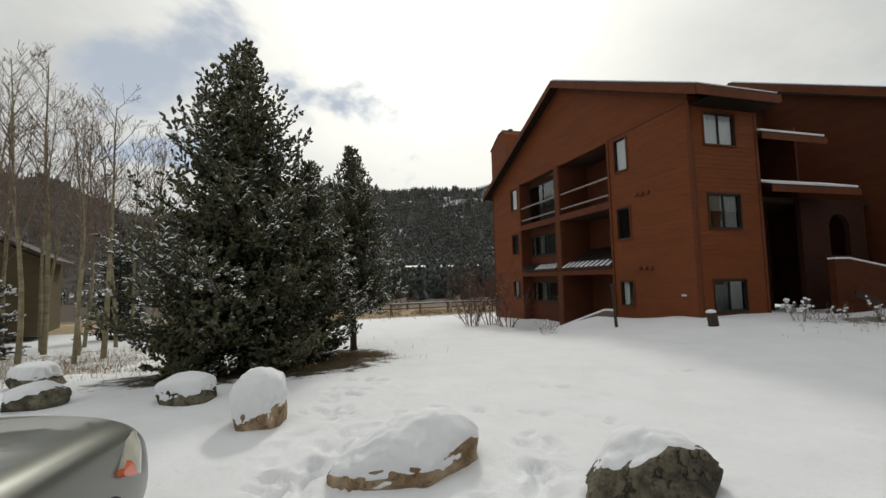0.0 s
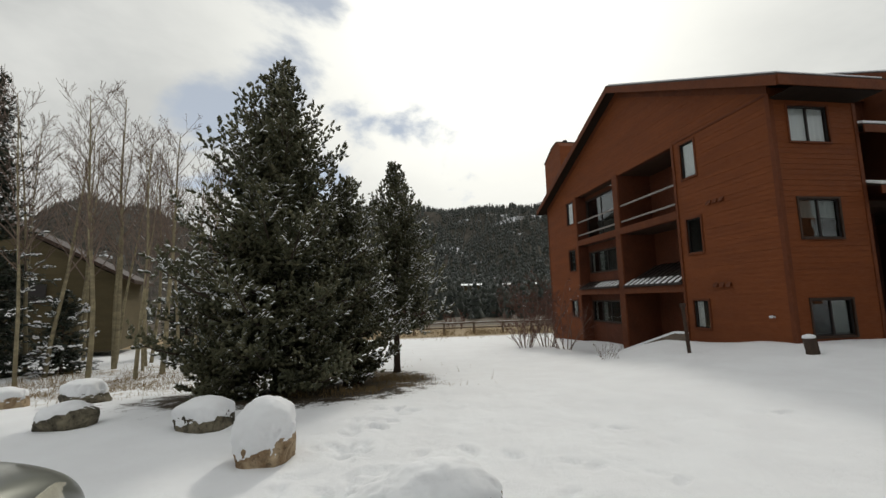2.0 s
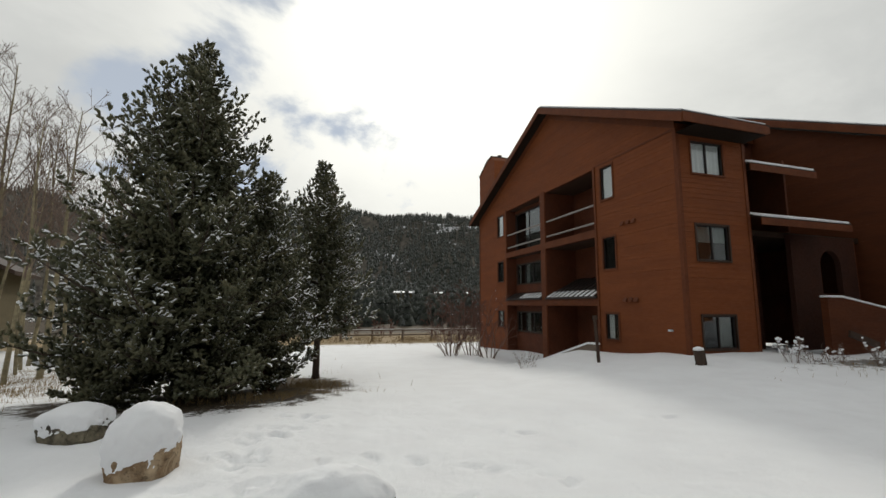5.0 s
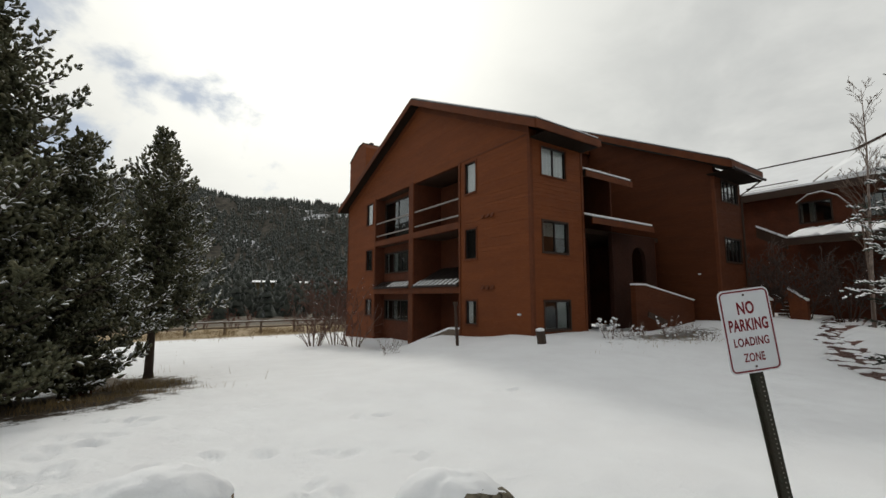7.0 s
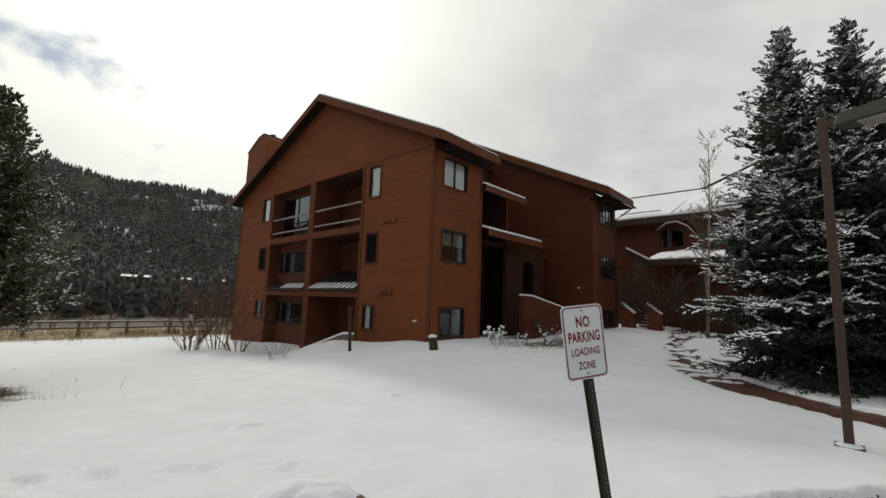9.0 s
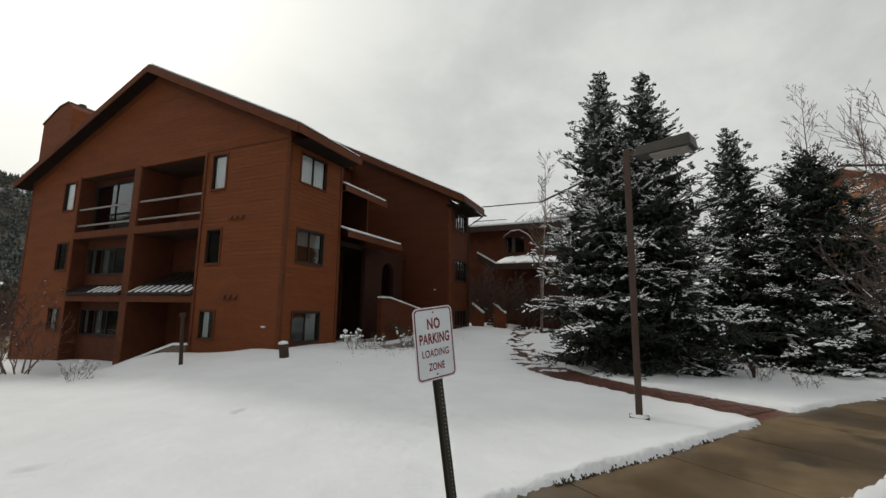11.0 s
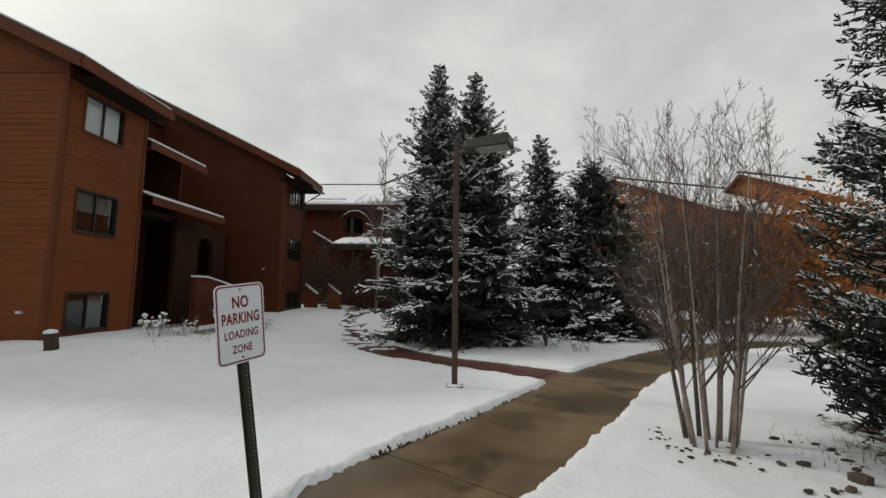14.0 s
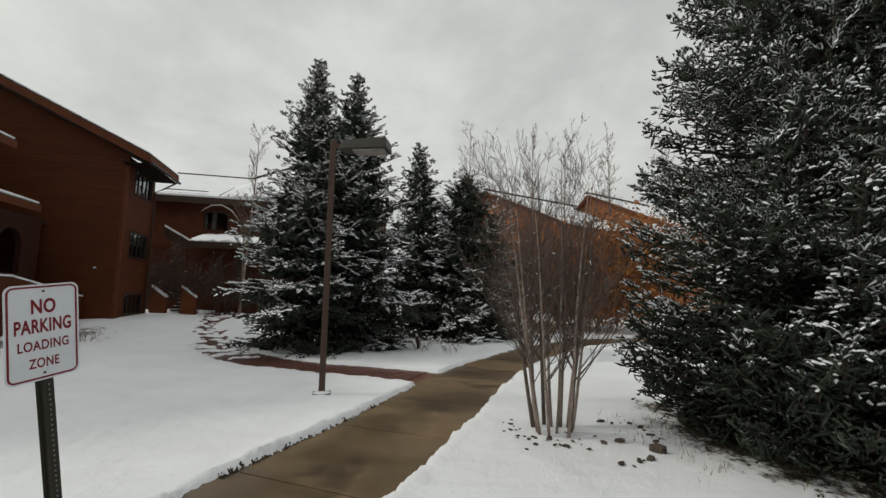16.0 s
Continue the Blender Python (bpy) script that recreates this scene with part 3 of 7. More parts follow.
def window(parent, origin, along, out, u0, u1, z0, z1, panes=2, curtain="part", trim=0.055, deep=0.5, name="window", casing=None, glazing=None):
    """A dark slider with casing, frame, panes and a shallow dark room behind it. curtain: 'full', 'part' or ''."""
    o, a, n = Vector(origin), Vector(along), Vector(out)
    at = lambda u, z, d: o + a * u + Vector((0, 0, z)) + n * d

    def bar(mesh, ua, ub, za, zb, d0, d1):
        mesh.prism([at(ua, za, d0), at(ub, za, d0), at(ub, zb, d0), at(ua, zb, d0)], n * (d1 - d0))

    case = Mesh()
    bar(case, u0 - trim, u0, z0 - trim, z1 + trim, -0.02, 0.034)
    bar(case, u1, u1 + trim, z0 - trim, z1 + trim, -0.02, 0.034)
    bar(case, u0, u1, z1, z1 + trim, -0.02, 0.031)
    win = part(name, case, casing or M_DARKWOOD, parent, "dark brown window casing")
    sill = Mesh()
    bar(sill, u0, u1, z0 - trim, z0 - 0.002, -0.02, 0.055)
    part("window_sill", sill, casing or M_DARKWOOD, win)
    fr = Mesh()
    e = 0.032
    bar(fr, u0, u0 + e, z0, z1, -0.09, -0.02)
    bar(fr, u1 - e, u1, z0, z1, -0.09, -0.02)
    bar(fr, u0 + e, u1 - e, z0, z0 + e, -0.09, -0.02)
    bar(fr, u0 + e, u1 - e, z1 - e, z1, -0.09, -0.02)
    for k in range(1, panes):
        u = u0 + (u1 - u0) * k / panes
        bar(fr, u - 0.022, u + 0.022, z0 + e, z1 - e, -0.085, -0.025)
    part("window_frame", fr, M_FRAME, win)
    for k in range(panes):
        ua, ub = u0 + (u1 - u0) * k / panes + e * 0.8, u0 + (u1 - u0) * (k + 1) / panes - e * 0.8
        g = Mesh()
        bar(g, ua, ub, z0 + e * 0.8, z1 - e * 0.8, -0.062, -0.056)
        glass = part("pane", g, glazing or M_GLASS, win)
        glass.visible_shadow = False
    room = Mesh()
    q = [at(u0, z0, -0.10), at(u1, z0, -0.10), at(u1, z1, -0.10), at(u0, z1, -0.10)]
    b = [p - n * deep for p in q]
    room.poly(b[0], b[1], b[2], b[3])
    for i in range(4):
        room.poly(q[i], q[(i + 1) % 4], b[(i + 1) % 4], b[i])
    part("room_lining", room, M_ROOM, win)
    if curtain:
        pleats = {"full": ((0.02, 0.98),), "part": ((0.52, 0.70), (0.90, 0.98)), "right": ((0.55, 0.95),), "left": ((0.03, 0.45),), "blind": ((0.02, 0.98),)}[curtain]
        low = z0 + 0.03 if curtain != "blind" else z0 + 0.52 * (z1 - z0)
        for c0, c1 in pleats:
            cm, count = Mesh(), 14
            us = [u0 + (u1 - u0) * (c0 + (c1 - c0) * i / count) for i in range(count + 1)]
            for i in range(count):
                da, db = -0.112 - 0.015 * (i % 2), -0.112 - 0.015 * ((i + 1) % 2)
                cm.poly(at(us[i], low, da), at(us[i + 1], low, db), at(us[i + 1], z1 - 0.03, db), at(us[i], z1 - 0.03, da))
            part("curtain", cm, M_CURTAIN, win, "pale closed curtain")
    return win


def gable_roof(parent, x0, x1, y0, y1, ridge_y, eave_z, ridge_z, thick=0.22, snow=0.07, patchy=True):
    """A roof whose ridge runs along x. The rakes lie at x0 and x1."""
    for ya, za, yb, zb, side in ((y0, eave_z, ridge_y, ridge_z, -1), (y1, eave_z, ridge_y, ridge_z, 1)):
        slab = Mesh().prism([(x0, ya, za), (x0, yb, zb), (x0, yb, zb - thick), (x0, ya, za - thick)], (x1 - x0, 0, 0))
        part("roof", slab, M_TRIM, parent)
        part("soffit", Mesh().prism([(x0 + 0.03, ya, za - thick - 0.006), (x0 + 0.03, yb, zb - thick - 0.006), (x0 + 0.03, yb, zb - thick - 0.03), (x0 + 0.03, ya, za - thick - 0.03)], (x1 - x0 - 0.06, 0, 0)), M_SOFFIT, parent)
        nrm = Vector((0, -(zb - za) * (1 if yb > ya else -1), abs(yb - ya))).normalized()
        if nrm.z < 0:
            nrm = -nrm
        a, b = Vector((x0, ya, za)), Vector((x0, yb, zb))
        c = Mesh().prism([a + nrm * 0.003, b + nrm * 0.003, b + nrm * 0.05, a + nrm * 0.05], (x1 - x0, 0, 0))
        part("roof_covering", c, M_METALROOF, parent)
        cap = Mesh()
        s0, s1 = a.lerp(b, 0.012) + nrm * 0.052, b + nrm * 0.052
        cap.prism([s0, s1, s1 + nrm * snow, s0 + nrm * snow * 0.7], (x1 - x0 - 0.12, 0, 0))
        cap.v = [(v[0] + 0.06, v[1], v[2]) for v in cap.v]
        part("roof_snow", cap, M_SNOWCAP, parent, "thin layer of snow", bevel=0.03)
    return parent


# The gabled block: its gable faces -x at GX, its narrow front faces -y at FY.
GX, FY, GB = 6.43, 12.31, 28.5
RIDGE_Y, RIDGE_Z, EAVE_Z = 19.67, 11.35, 7.35
house = thing("apartment_building", "three-storey apartment building in rust-brown lap siding with recessed balconies", "building", GX, FY, 0)
house.matrix_world = Matrix.Identity(4)


def gable_top(u):
    y = FY + u
    return 7.55 + (RIDGE_Z - 0.25 - 7.55) * (1 - abs(y - RIDGE_Y) / ((RIDGE_Y - FY) if y < RIDGE_Y else (GB - RIDGE_Y)))


SMALL = [(15.26 - FY, 15.94 - FY), (24.81 - FY, 25.63 - FY)]
LEVELS = [(0.58, 1.50), (3.17, 4.36), (5.87, 7.13)]
gable_holes = [(u0, u1, z0, z1) for u0, u1 in SMALL for z0, z1 in LEVELS]
BAYS = [(16.39 - FY, 20.11 - FY), (20.57 - FY, 24.38 - FY)]
BAY_Z = [(-1.2, 1.80), (2.07, 4.49), (4.80, 7.25)]
gable_holes += [(u0, u1, z0, z1) for u0, u1 in BAYS for z0, z1 in BAY_Z]
boards, wall = lapped_wall((GX, FY, 0), (0, 1, 0), (-1, 0, 0), GB - FY, -1.4, gable_top, gable_holes)
part("gable_siding", flip(boards, (-1, 0, 0)), M_SIDING, house, "lapped cedar boards stained rust-brown")
part("gable_wall", wall, M_INNER, house)
for (u0, u1) in SMALL:
    for (z0, z1), cur in zip(LEVELS, ("right", "", "full")):
        window(house, (GX, FY, 0), (0, 1, 0), (-1, 0, 0), u0, u1, z0, z1, panes=1, curtain=cur, trim=0.07, casing=M_TRIM, glazing=M_CLEARGLASS if cur else None)
front_holes = [(6.98 - GX, 8.28 - GX, z0, z1) for z0, z1 in ((0.53, 1.50), (3.20, 4.29), (5.94, 7.00))]
boards, wall = lapped_wall((GX, FY, 0), (1, 0, 0), (0, -1, 0), 9.22 - GX, -0.6, 7.5, front_holes)
part("front_siding", flip(boards, (0, -1, 0)), M_SIDING, house, "lapped cedar boards stained rust-brown")
part("front_wall", wall, M_INNER, house)
for (u0, u1, z0, z1), cur in zip(front_holes, ("right", "blind", "full")):
    window(house, (GX, FY, 0), (1, 0, 0), (0, -1, 0), u0, u1, z0, z1, panes=2, curtain=cur, casing=M_TRIM if z0 > 5 else None, glazing=M_CLEARGLASS if z0 > 5 else None)
part("corner_board", Mesh().box(GX - 0.03, GX + 0.10, FY - 0.03, FY + 0.10, -0.6, 7.3), M_TRIM, house)
part("corner_board", Mesh().box(9.14, 9.26, FY - 0.028, FY + 0.09, -0.6, 7.2), M_TRIM, house)
part("corner_board", Mesh().box(GX - 0.028, GX + 0.1, GB - 0.1, GB + 0.03, -1.4, 7.2), M_TRIM, house)
part("belt_trim", Mesh().box(GX - 0.022, GX - 0.004, FY + 0.1, 16.27, 7.28, 7.35), M_TRIM, house)
# Far and side walls that close the block.
part("back_wall", Mesh().box(GX, 16.3, GB - 0.16, GB, -1.4, 7.2), M_INNER, house)
boards, wall = lapped_wall((9.22, FY, 0), (0, 1, 0), (1, 0, 0), 4.9, -0.6, 7.6)
# Siding turned dark brown here to stand in for the entry's shade.
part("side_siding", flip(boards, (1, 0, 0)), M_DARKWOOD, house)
part("side_wall", wall, M_INNER, house)
gable_roof(house, GX - 0.5, 9.45, 11.55, 29.1, RIDGE_Y, EAVE_Z + 0.1, RIDGE_Z)
gable_roof(house, 9.45, 16.2, 16.9, 29.1, RIDGE_Y, 9.95, RIDGE_Z)
for ya, za, yb, zb in ((11.55, EAVE_Z + 0.1, RIDGE_Y, RIDGE_Z), (29.1, EAVE_Z + 0.1, RIDGE_Y, RIDGE_Z)):
    part("rake_board", Mesh().prism([(GX - 0.54, ya, za - 0.02), (GX - 0.54, yb, zb - 0.02), (GX - 0.54, yb, zb - 0.30), (GX - 0.54, ya, za - 0.30)], (0.035, 0, 0)), M_TRIM, house)
    yw = FY if ya < yb else GB
    zw = za + (zb - za) * (yw - ya) / (yb - ya)
    part("frieze_board", Mesh().prism([(GX - 0.035, yw, zw - 0.25), (GX - 0.035, yb, zb - 0.25), (GX - 0.035, yb, zb - 0.5), (GX - 0.035, yw, zw - 0.5)], (0.03, 0, 0)), M_TRIM, house)
part("eave_fascia", Mesh().box(GX - 0.5, 9.3, 11.51, 11.55, EAVE_Z - 0.18, EAVE_Z + 0.10), M_TRIM, house)
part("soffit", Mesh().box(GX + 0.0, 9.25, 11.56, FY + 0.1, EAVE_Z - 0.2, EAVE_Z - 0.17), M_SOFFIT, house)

# Recessed balconies: lining, posts, beams, rails and the small lower roofs.
for (u0, u1), bay in zip(BAYS, (0, 1)):
    y0, y1 = FY + u0, FY + u1
    INX = 8.05 if bay == 0 else 6.98
    for lev, (z0, z1) in enumerate(BAY_Z):
        win = None
        if bay == 1:
            win = [(21.55, 24.2, 0.42, 1.45), (21.55, 24.2, 3.0, 4.08), (21.3, 24.25, 4.90, 7.0)][lev]
        holes = [(win[0] - y0, win[1] - y0, win[2], win[3])] if win else []
        boards, wall = lapped_wall((INX, y0, 0), (0, 1, 0), (-1, 0, 0), u1 - u0, z0, z1, holes)
        # Balcony linings take the darkened siding, which holds the recess shade.
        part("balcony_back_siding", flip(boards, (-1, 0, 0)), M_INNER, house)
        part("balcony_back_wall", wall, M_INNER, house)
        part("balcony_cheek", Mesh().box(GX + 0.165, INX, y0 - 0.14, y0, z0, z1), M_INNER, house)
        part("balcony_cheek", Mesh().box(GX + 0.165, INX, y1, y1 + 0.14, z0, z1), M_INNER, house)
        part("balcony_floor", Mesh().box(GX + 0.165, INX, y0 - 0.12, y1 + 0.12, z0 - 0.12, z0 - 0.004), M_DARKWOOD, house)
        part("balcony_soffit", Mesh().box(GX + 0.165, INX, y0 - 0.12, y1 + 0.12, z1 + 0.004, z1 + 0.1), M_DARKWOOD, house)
        if win:
            window(house, (INX, y0, 0), (0, 1, 0), (-1, 0, 0), *holes[0], panes=3 if lev < 2 else 2, curtain="part" if lev < 2 else "")
    for z in (5.81, 5.08):
        part("balcony_rail", Mesh().beam((GX + 0.06, y0, z), (GX + 0.06, y1, z), 0.05, 0.07), M_RAIL, house, "grey metal rail")
    zt = 2.12 + 0.54 * (INX - GX)
    roof = Mesh().prism([(GX - 0.12, y0 - 0.02, 2.08), (INX - 0.02, y0 - 0.02, zt), (INX - 0.02, y0 - 0.02, zt + 0.07), (GX - 0.12, y0 - 0.02, 2.15)], (0, u1 - u0 + 0.04, 0))
    lower = part("porch_roof", roof, M_METALROOF, house, "dark ribbed metal roof with snow left between its ribs")
    y = y0 + 0.1
    while y < y1 - 0.1:
        part("roof_rib", Mesh().beam((GX - 0.12, y, 2.17), (INX - 0.03, y, zt + 0.09), 0.03, 0.035), M_METALROOF, lower)
        if bay == 0 or y < y0 + 2.2:
            part("roof_snow", Mesh().prism([(GX - 0.1, y + 0.06, 2.175), (GX + 0.35, y + 0.16, 2.42), (GX + 0.35, y + 0.30, 2.42), (GX - 0.1, y + 0.26, 2.175)], (0, 0, 0.03)), M_SNOWCAP, lower)
        y += 0.36
for z0, z1 in ((1.81, 2.06), (4.50, 4.79)):
    part("balcony_beam", Mesh().box(GX - 0.05, GX - 0.003, 16.29, 24.5, z0, z1), M_TRIM, house)
for y0, y1 in ((20.13, 20.55), (24.38, 24.5), (16.27, 16.39)):
    part("balcony_post", Mesh().box(GX - 0.045, GX - 0.003, y0, y1, -1.3, 7.33), M_TRIM, house)
for y, z in ((14.52, 4.68), (14.56, 1.94)):
    for k in range(3):
        part("wall_vent", Mesh().prism([(GX - 0.018, y - 0.33 + k * 0.27, z), (GX - 0.10, y - 0.33 + k * 0.27, z), (GX - 0.02, y - 0.33 + k * 0.27, z + 0.15)], (0, 0.17, 0)), M_TRIM, house, "small hooded wall vent")
chim = part("chimney", Mesh().prism([(GX + 0.3, 29.24, 5.0), (GX + 0.3, 29.24, 10.75), (GX + 0.3, 27.86, 11.45), (GX + 0.3, 27.15, 11.55), (GX + 0.3, 26.74, 11.2), (GX + 0.3, 26.74, 5.0)], (1.8, 0, 0)), M_SIDING, house, "siding-clad chimney with a metal cap")
part("chimney_cap", Mesh().prism([(GX + 0.26, 29.29, 10.74), (GX + 0.26, 27.86, 11.46), (GX + 0.26, 27.13, 11.56), (GX + 0.26, 27.15, 11.62), (GX + 0.26, 27.88, 11.52), (GX + 0.26, 29.31, 10.8)], (1.9, 0, 0)), M_METALROOF, chim)
part("chimney_pot", Mesh().tube([(GX + 1.0, 27.45, 11.5), (GX + 1.0, 27.45, 11.8)], [0.16, 0.16], 10), M_METALROOF, chim)
part("chimney_pot", Mesh().tube([(GX + 1.3, 27.75, 11.45), (GX + 1.3, 27.75, 11.72)], [0.12, 0.14], 10), M_METALROOF, chim)
part("wall_lamp", Mesh().box(GX - 0.10, GX - 0.015, 12.85, 12.97, 1.02, 1.08), M_SIGNWHITE, house, "small white wall lamp")

# The next wing, set forward, with the entrance between.
WX, WY, WB = 16.3, 10.65, 26.0
wing = thing("apartment_wing", "neighbouring rust-brown wing with a tall plain gable and corner windows", "building", group="apartment wings")


def wing_top(u):
    y = WY + u
    return 7.55 + 3.8 * (1 - abs(y - 18.4) / (18.4 - WY)) if y < 18.4 else 11.35 - (y - 18.4) * 0.5


# Wing boards use the shade-toned copy of the siding colour.
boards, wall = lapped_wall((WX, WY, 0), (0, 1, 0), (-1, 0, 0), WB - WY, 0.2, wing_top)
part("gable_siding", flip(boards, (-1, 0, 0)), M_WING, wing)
part("gable_wall", wall, M_INNER, wing)
wing_holes = [(0.72, 2.38, z0, z1) for z0, z1 in ((0.75, 1.6), (3.22, 4.28), (6.0, 6.96))]
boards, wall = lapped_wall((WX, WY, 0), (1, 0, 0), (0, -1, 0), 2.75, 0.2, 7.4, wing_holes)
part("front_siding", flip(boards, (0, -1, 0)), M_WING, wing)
part("front_wall", wall, M_INNER, wing)
# The top curtain is added; its white stands in for sky seen through.
for h, cur in zip(wing_holes, ("", "blind", "full")):
    window(wing, (WX, WY, 0), (1, 0, 0), (0, -1, 0), *h, panes=4, curtain=cur, glazing=M_CLEARGLASS if cur == "full" else None)
for k in range(3):
    part("window_brace", Mesh().beam((WX + 0.75 + 0.5 * k, WY + 0.09, 6.05), (WX + 1.25 + 0.5 * k, WY + 0.09, 6.9), 0.03, 0.07), M_FRAME, wing)
part("corner_board", Mesh().box(WX - 0.03, WX + 0.1, WY - 0.03, WY + 0.1, 0.2, 7.2), M_TRIM, wing)
boards, wall = lapped_wall((WX + 2.75, WY, 0), (0, 1, 0), (1, 0, 0), 8.0, 0.2, 7.2)
part("side_siding", flip(boards, (1, 0, 0)), M_SIDING, wing)
part("side_wall", wall, M_INNER, wing)
gable_roof(wing, WX - 0.45, WX + 2.95, 9.75, 27.0, 18.4, 7.43, 11.72)
part("rake_board", Mesh().prism([(WX - 0.49, 9.75, 7.41), (WX - 0.49, 18.4, 11.70), (WX - 0.49, 18.4, 11.40), (WX - 0.49, 9.75, 7.11)], (0.035, 0, 0)), M_TRIM, wing)
part("eave_fascia", Mesh().box(WX - 0.45, WX + 2.9, 9.71, 9.75, 7.12, 7.41), M_TRIM, wing)
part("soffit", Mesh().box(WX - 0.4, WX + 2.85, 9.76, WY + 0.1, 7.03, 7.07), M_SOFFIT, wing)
part("gutter", Mesh().tube([(WX - 0.45, 9.65, 7.08), (WX + 2.95, 9.65, 7.08)], [0.06, 0.06], 8), M_METALROOF, wing)
part("downpipe", Mesh().tube([(WX + 2.6, 9.65, 7.03), (WX + 2.65, 10.2, 6.7), (WX + 2.68, 10.58, 6.5), (WX + 2.68, 10.58, 0.6)], [0.04] * 4, 8), M_DARKWOOD, wing)
part("wall_lamp", Mesh().box(WX - 0.10, WX - 0.015, 11.42, 11.50, 2.64, 2.70), M_SIGNWHITE, wing)

entry = thing("entrance_block", "deep shaded stair entrance with two small snowy shed roofs", "entrance")
# Inner entry walls get the same shade-darkened siding.
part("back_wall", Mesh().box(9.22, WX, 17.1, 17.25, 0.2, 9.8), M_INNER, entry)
# Stair, landing and arch boards carry the entrance's shade in their colour.
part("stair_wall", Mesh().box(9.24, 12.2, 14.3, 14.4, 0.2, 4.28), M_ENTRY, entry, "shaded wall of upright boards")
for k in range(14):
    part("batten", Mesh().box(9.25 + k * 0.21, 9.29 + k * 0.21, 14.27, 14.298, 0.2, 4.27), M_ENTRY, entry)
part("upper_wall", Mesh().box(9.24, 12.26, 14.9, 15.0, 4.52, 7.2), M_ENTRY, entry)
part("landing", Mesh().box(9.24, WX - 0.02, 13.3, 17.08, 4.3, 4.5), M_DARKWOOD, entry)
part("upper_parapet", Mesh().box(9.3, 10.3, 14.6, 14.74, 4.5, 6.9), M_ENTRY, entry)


def shed_roof(x0, x1, y0, y1, z0, z1):
    a, b = Vector((x0, y0, z0)), Vector((x0, y1, z1))
    up = Vector((0, z0 - z1, y1 - y0)).normalized()
    r = part("shed_roof", Mesh().prism([a, b, b + up * 0.06, a + up * 0.06], (x1 - x0, 0, 0)), M_METALROOF, entry, "small shed roof with a strip of snow along its eave")
    part("fascia", Mesh().box(x0, x1, y0 - 0.03, y0 + 0.01, z0 - 0.20, z0 + 0.02), M_TRIM, r)
    c = a + (b - a).normalized() * 1.0
    part("roof_snow", Mesh().prism([a + up * 0.062 + Vector((0, 0.02, 0)), c + up * 0.062, c + up * 0.11, a + up * 0.14 + Vector((0, 0.02, 0))], (x1 - x0 - 0.1, 0, 0)), M_SNOWCAP, r, "strip of snow", bevel=0.02)


shed_roof(9.26, 12.35, 12.15, 17.1, 6.42, 8.2)
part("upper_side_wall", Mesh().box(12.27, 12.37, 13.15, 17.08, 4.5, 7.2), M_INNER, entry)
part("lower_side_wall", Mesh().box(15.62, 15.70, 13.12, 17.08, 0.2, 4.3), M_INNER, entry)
shed_roof(9.26, 13.5, 11.95, 13.4, 4.58, 5.1)
# The arched porch wall right of the dark stair opening.
AY = 13.1
arch = Mesh()
ax0, ax1 = 12.2, 15.6
cx, r0, spring = 14.2, 0.55, 3.35
steps_n = 12
left = [(cx - r0, AY, 1.35), (cx - r0, AY, spring)] + [(cx - r0 * math.cos(math.pi * i / steps_n), AY, spring + r0 * math.sin(math.pi * i / steps_n)) for i in range(1, steps_n)] + [(cx + r0, AY, spring), (cx + r0, AY, 1.35)]
arch.prism([(ax0, AY, 0.2), (cx - r0, AY, 0.2), (cx - r0, AY, 4.4), (ax0, AY, 4.4)], (0, 0.18, 0))
arch.prism([(cx + r0, AY, 0.2), (ax1, AY, 0.2), (ax1, AY, 4.4), (cx + r0, AY, 4.4)], (0, 0.18, 0))
for i in range(steps_n):
    t0, t1 = math.pi * i / steps_n, math.pi * (i + 1) / steps_n
    pa = (cx - r0 * math.cos(t0), AY, spring + r0 * math.sin(t0))
    pb = (cx - r0 * math.cos(t1), AY, spring + r0 * math.sin(t1))
    arch.prism([pa, pb, (pb[0], AY, 4.4), (pa[0], AY, 4.4)], (0, 0.18, 0))
arch.prism([(cx - r0, AY, 0.2), (cx + r0, AY, 0.2), (cx + r0, AY, 2.3), (cx - r0, AY, 2.3)], (0, 0.18, 0))
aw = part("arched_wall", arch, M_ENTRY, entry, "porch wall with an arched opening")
bm = bmesh.new()
bm.from_mesh(aw.data)
bmesh.ops.remove_doubles(bm, verts=bm.verts, dist=0.001)
bm.to_mesh(aw.data)
bm.free()
ramp = Mesh().prism([(11.3, 11.6, 0.2), (15.85, 11.6, 0.2), (15.85, 11.6, 1.48), (12.0, 11.6, 2.10), (11.3, 11.6, 2.10)], (0, 0.2, 0))
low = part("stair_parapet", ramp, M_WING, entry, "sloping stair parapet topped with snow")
part("parapet_snow", Mesh().prism([(11.3, 11.57, 2.102), (12.0, 11.57, 2.102), (15.89, 11.57, 1.482), (15.89, 11.57, 1.54), (12.0, 11.57, 2.17), (11.3, 11.57, 2.17)], (0, 0.26, 0)), M_SNOWCAP, low, "ridge of snow", bevel=0.02)
part("stair_stringer", Mesh().beam((11.6, 11.3, 1.0), (12.9, 11.3, 0.62), 0.06, 0.2), M_DARKWOOD, entry)

# ==== trees ====


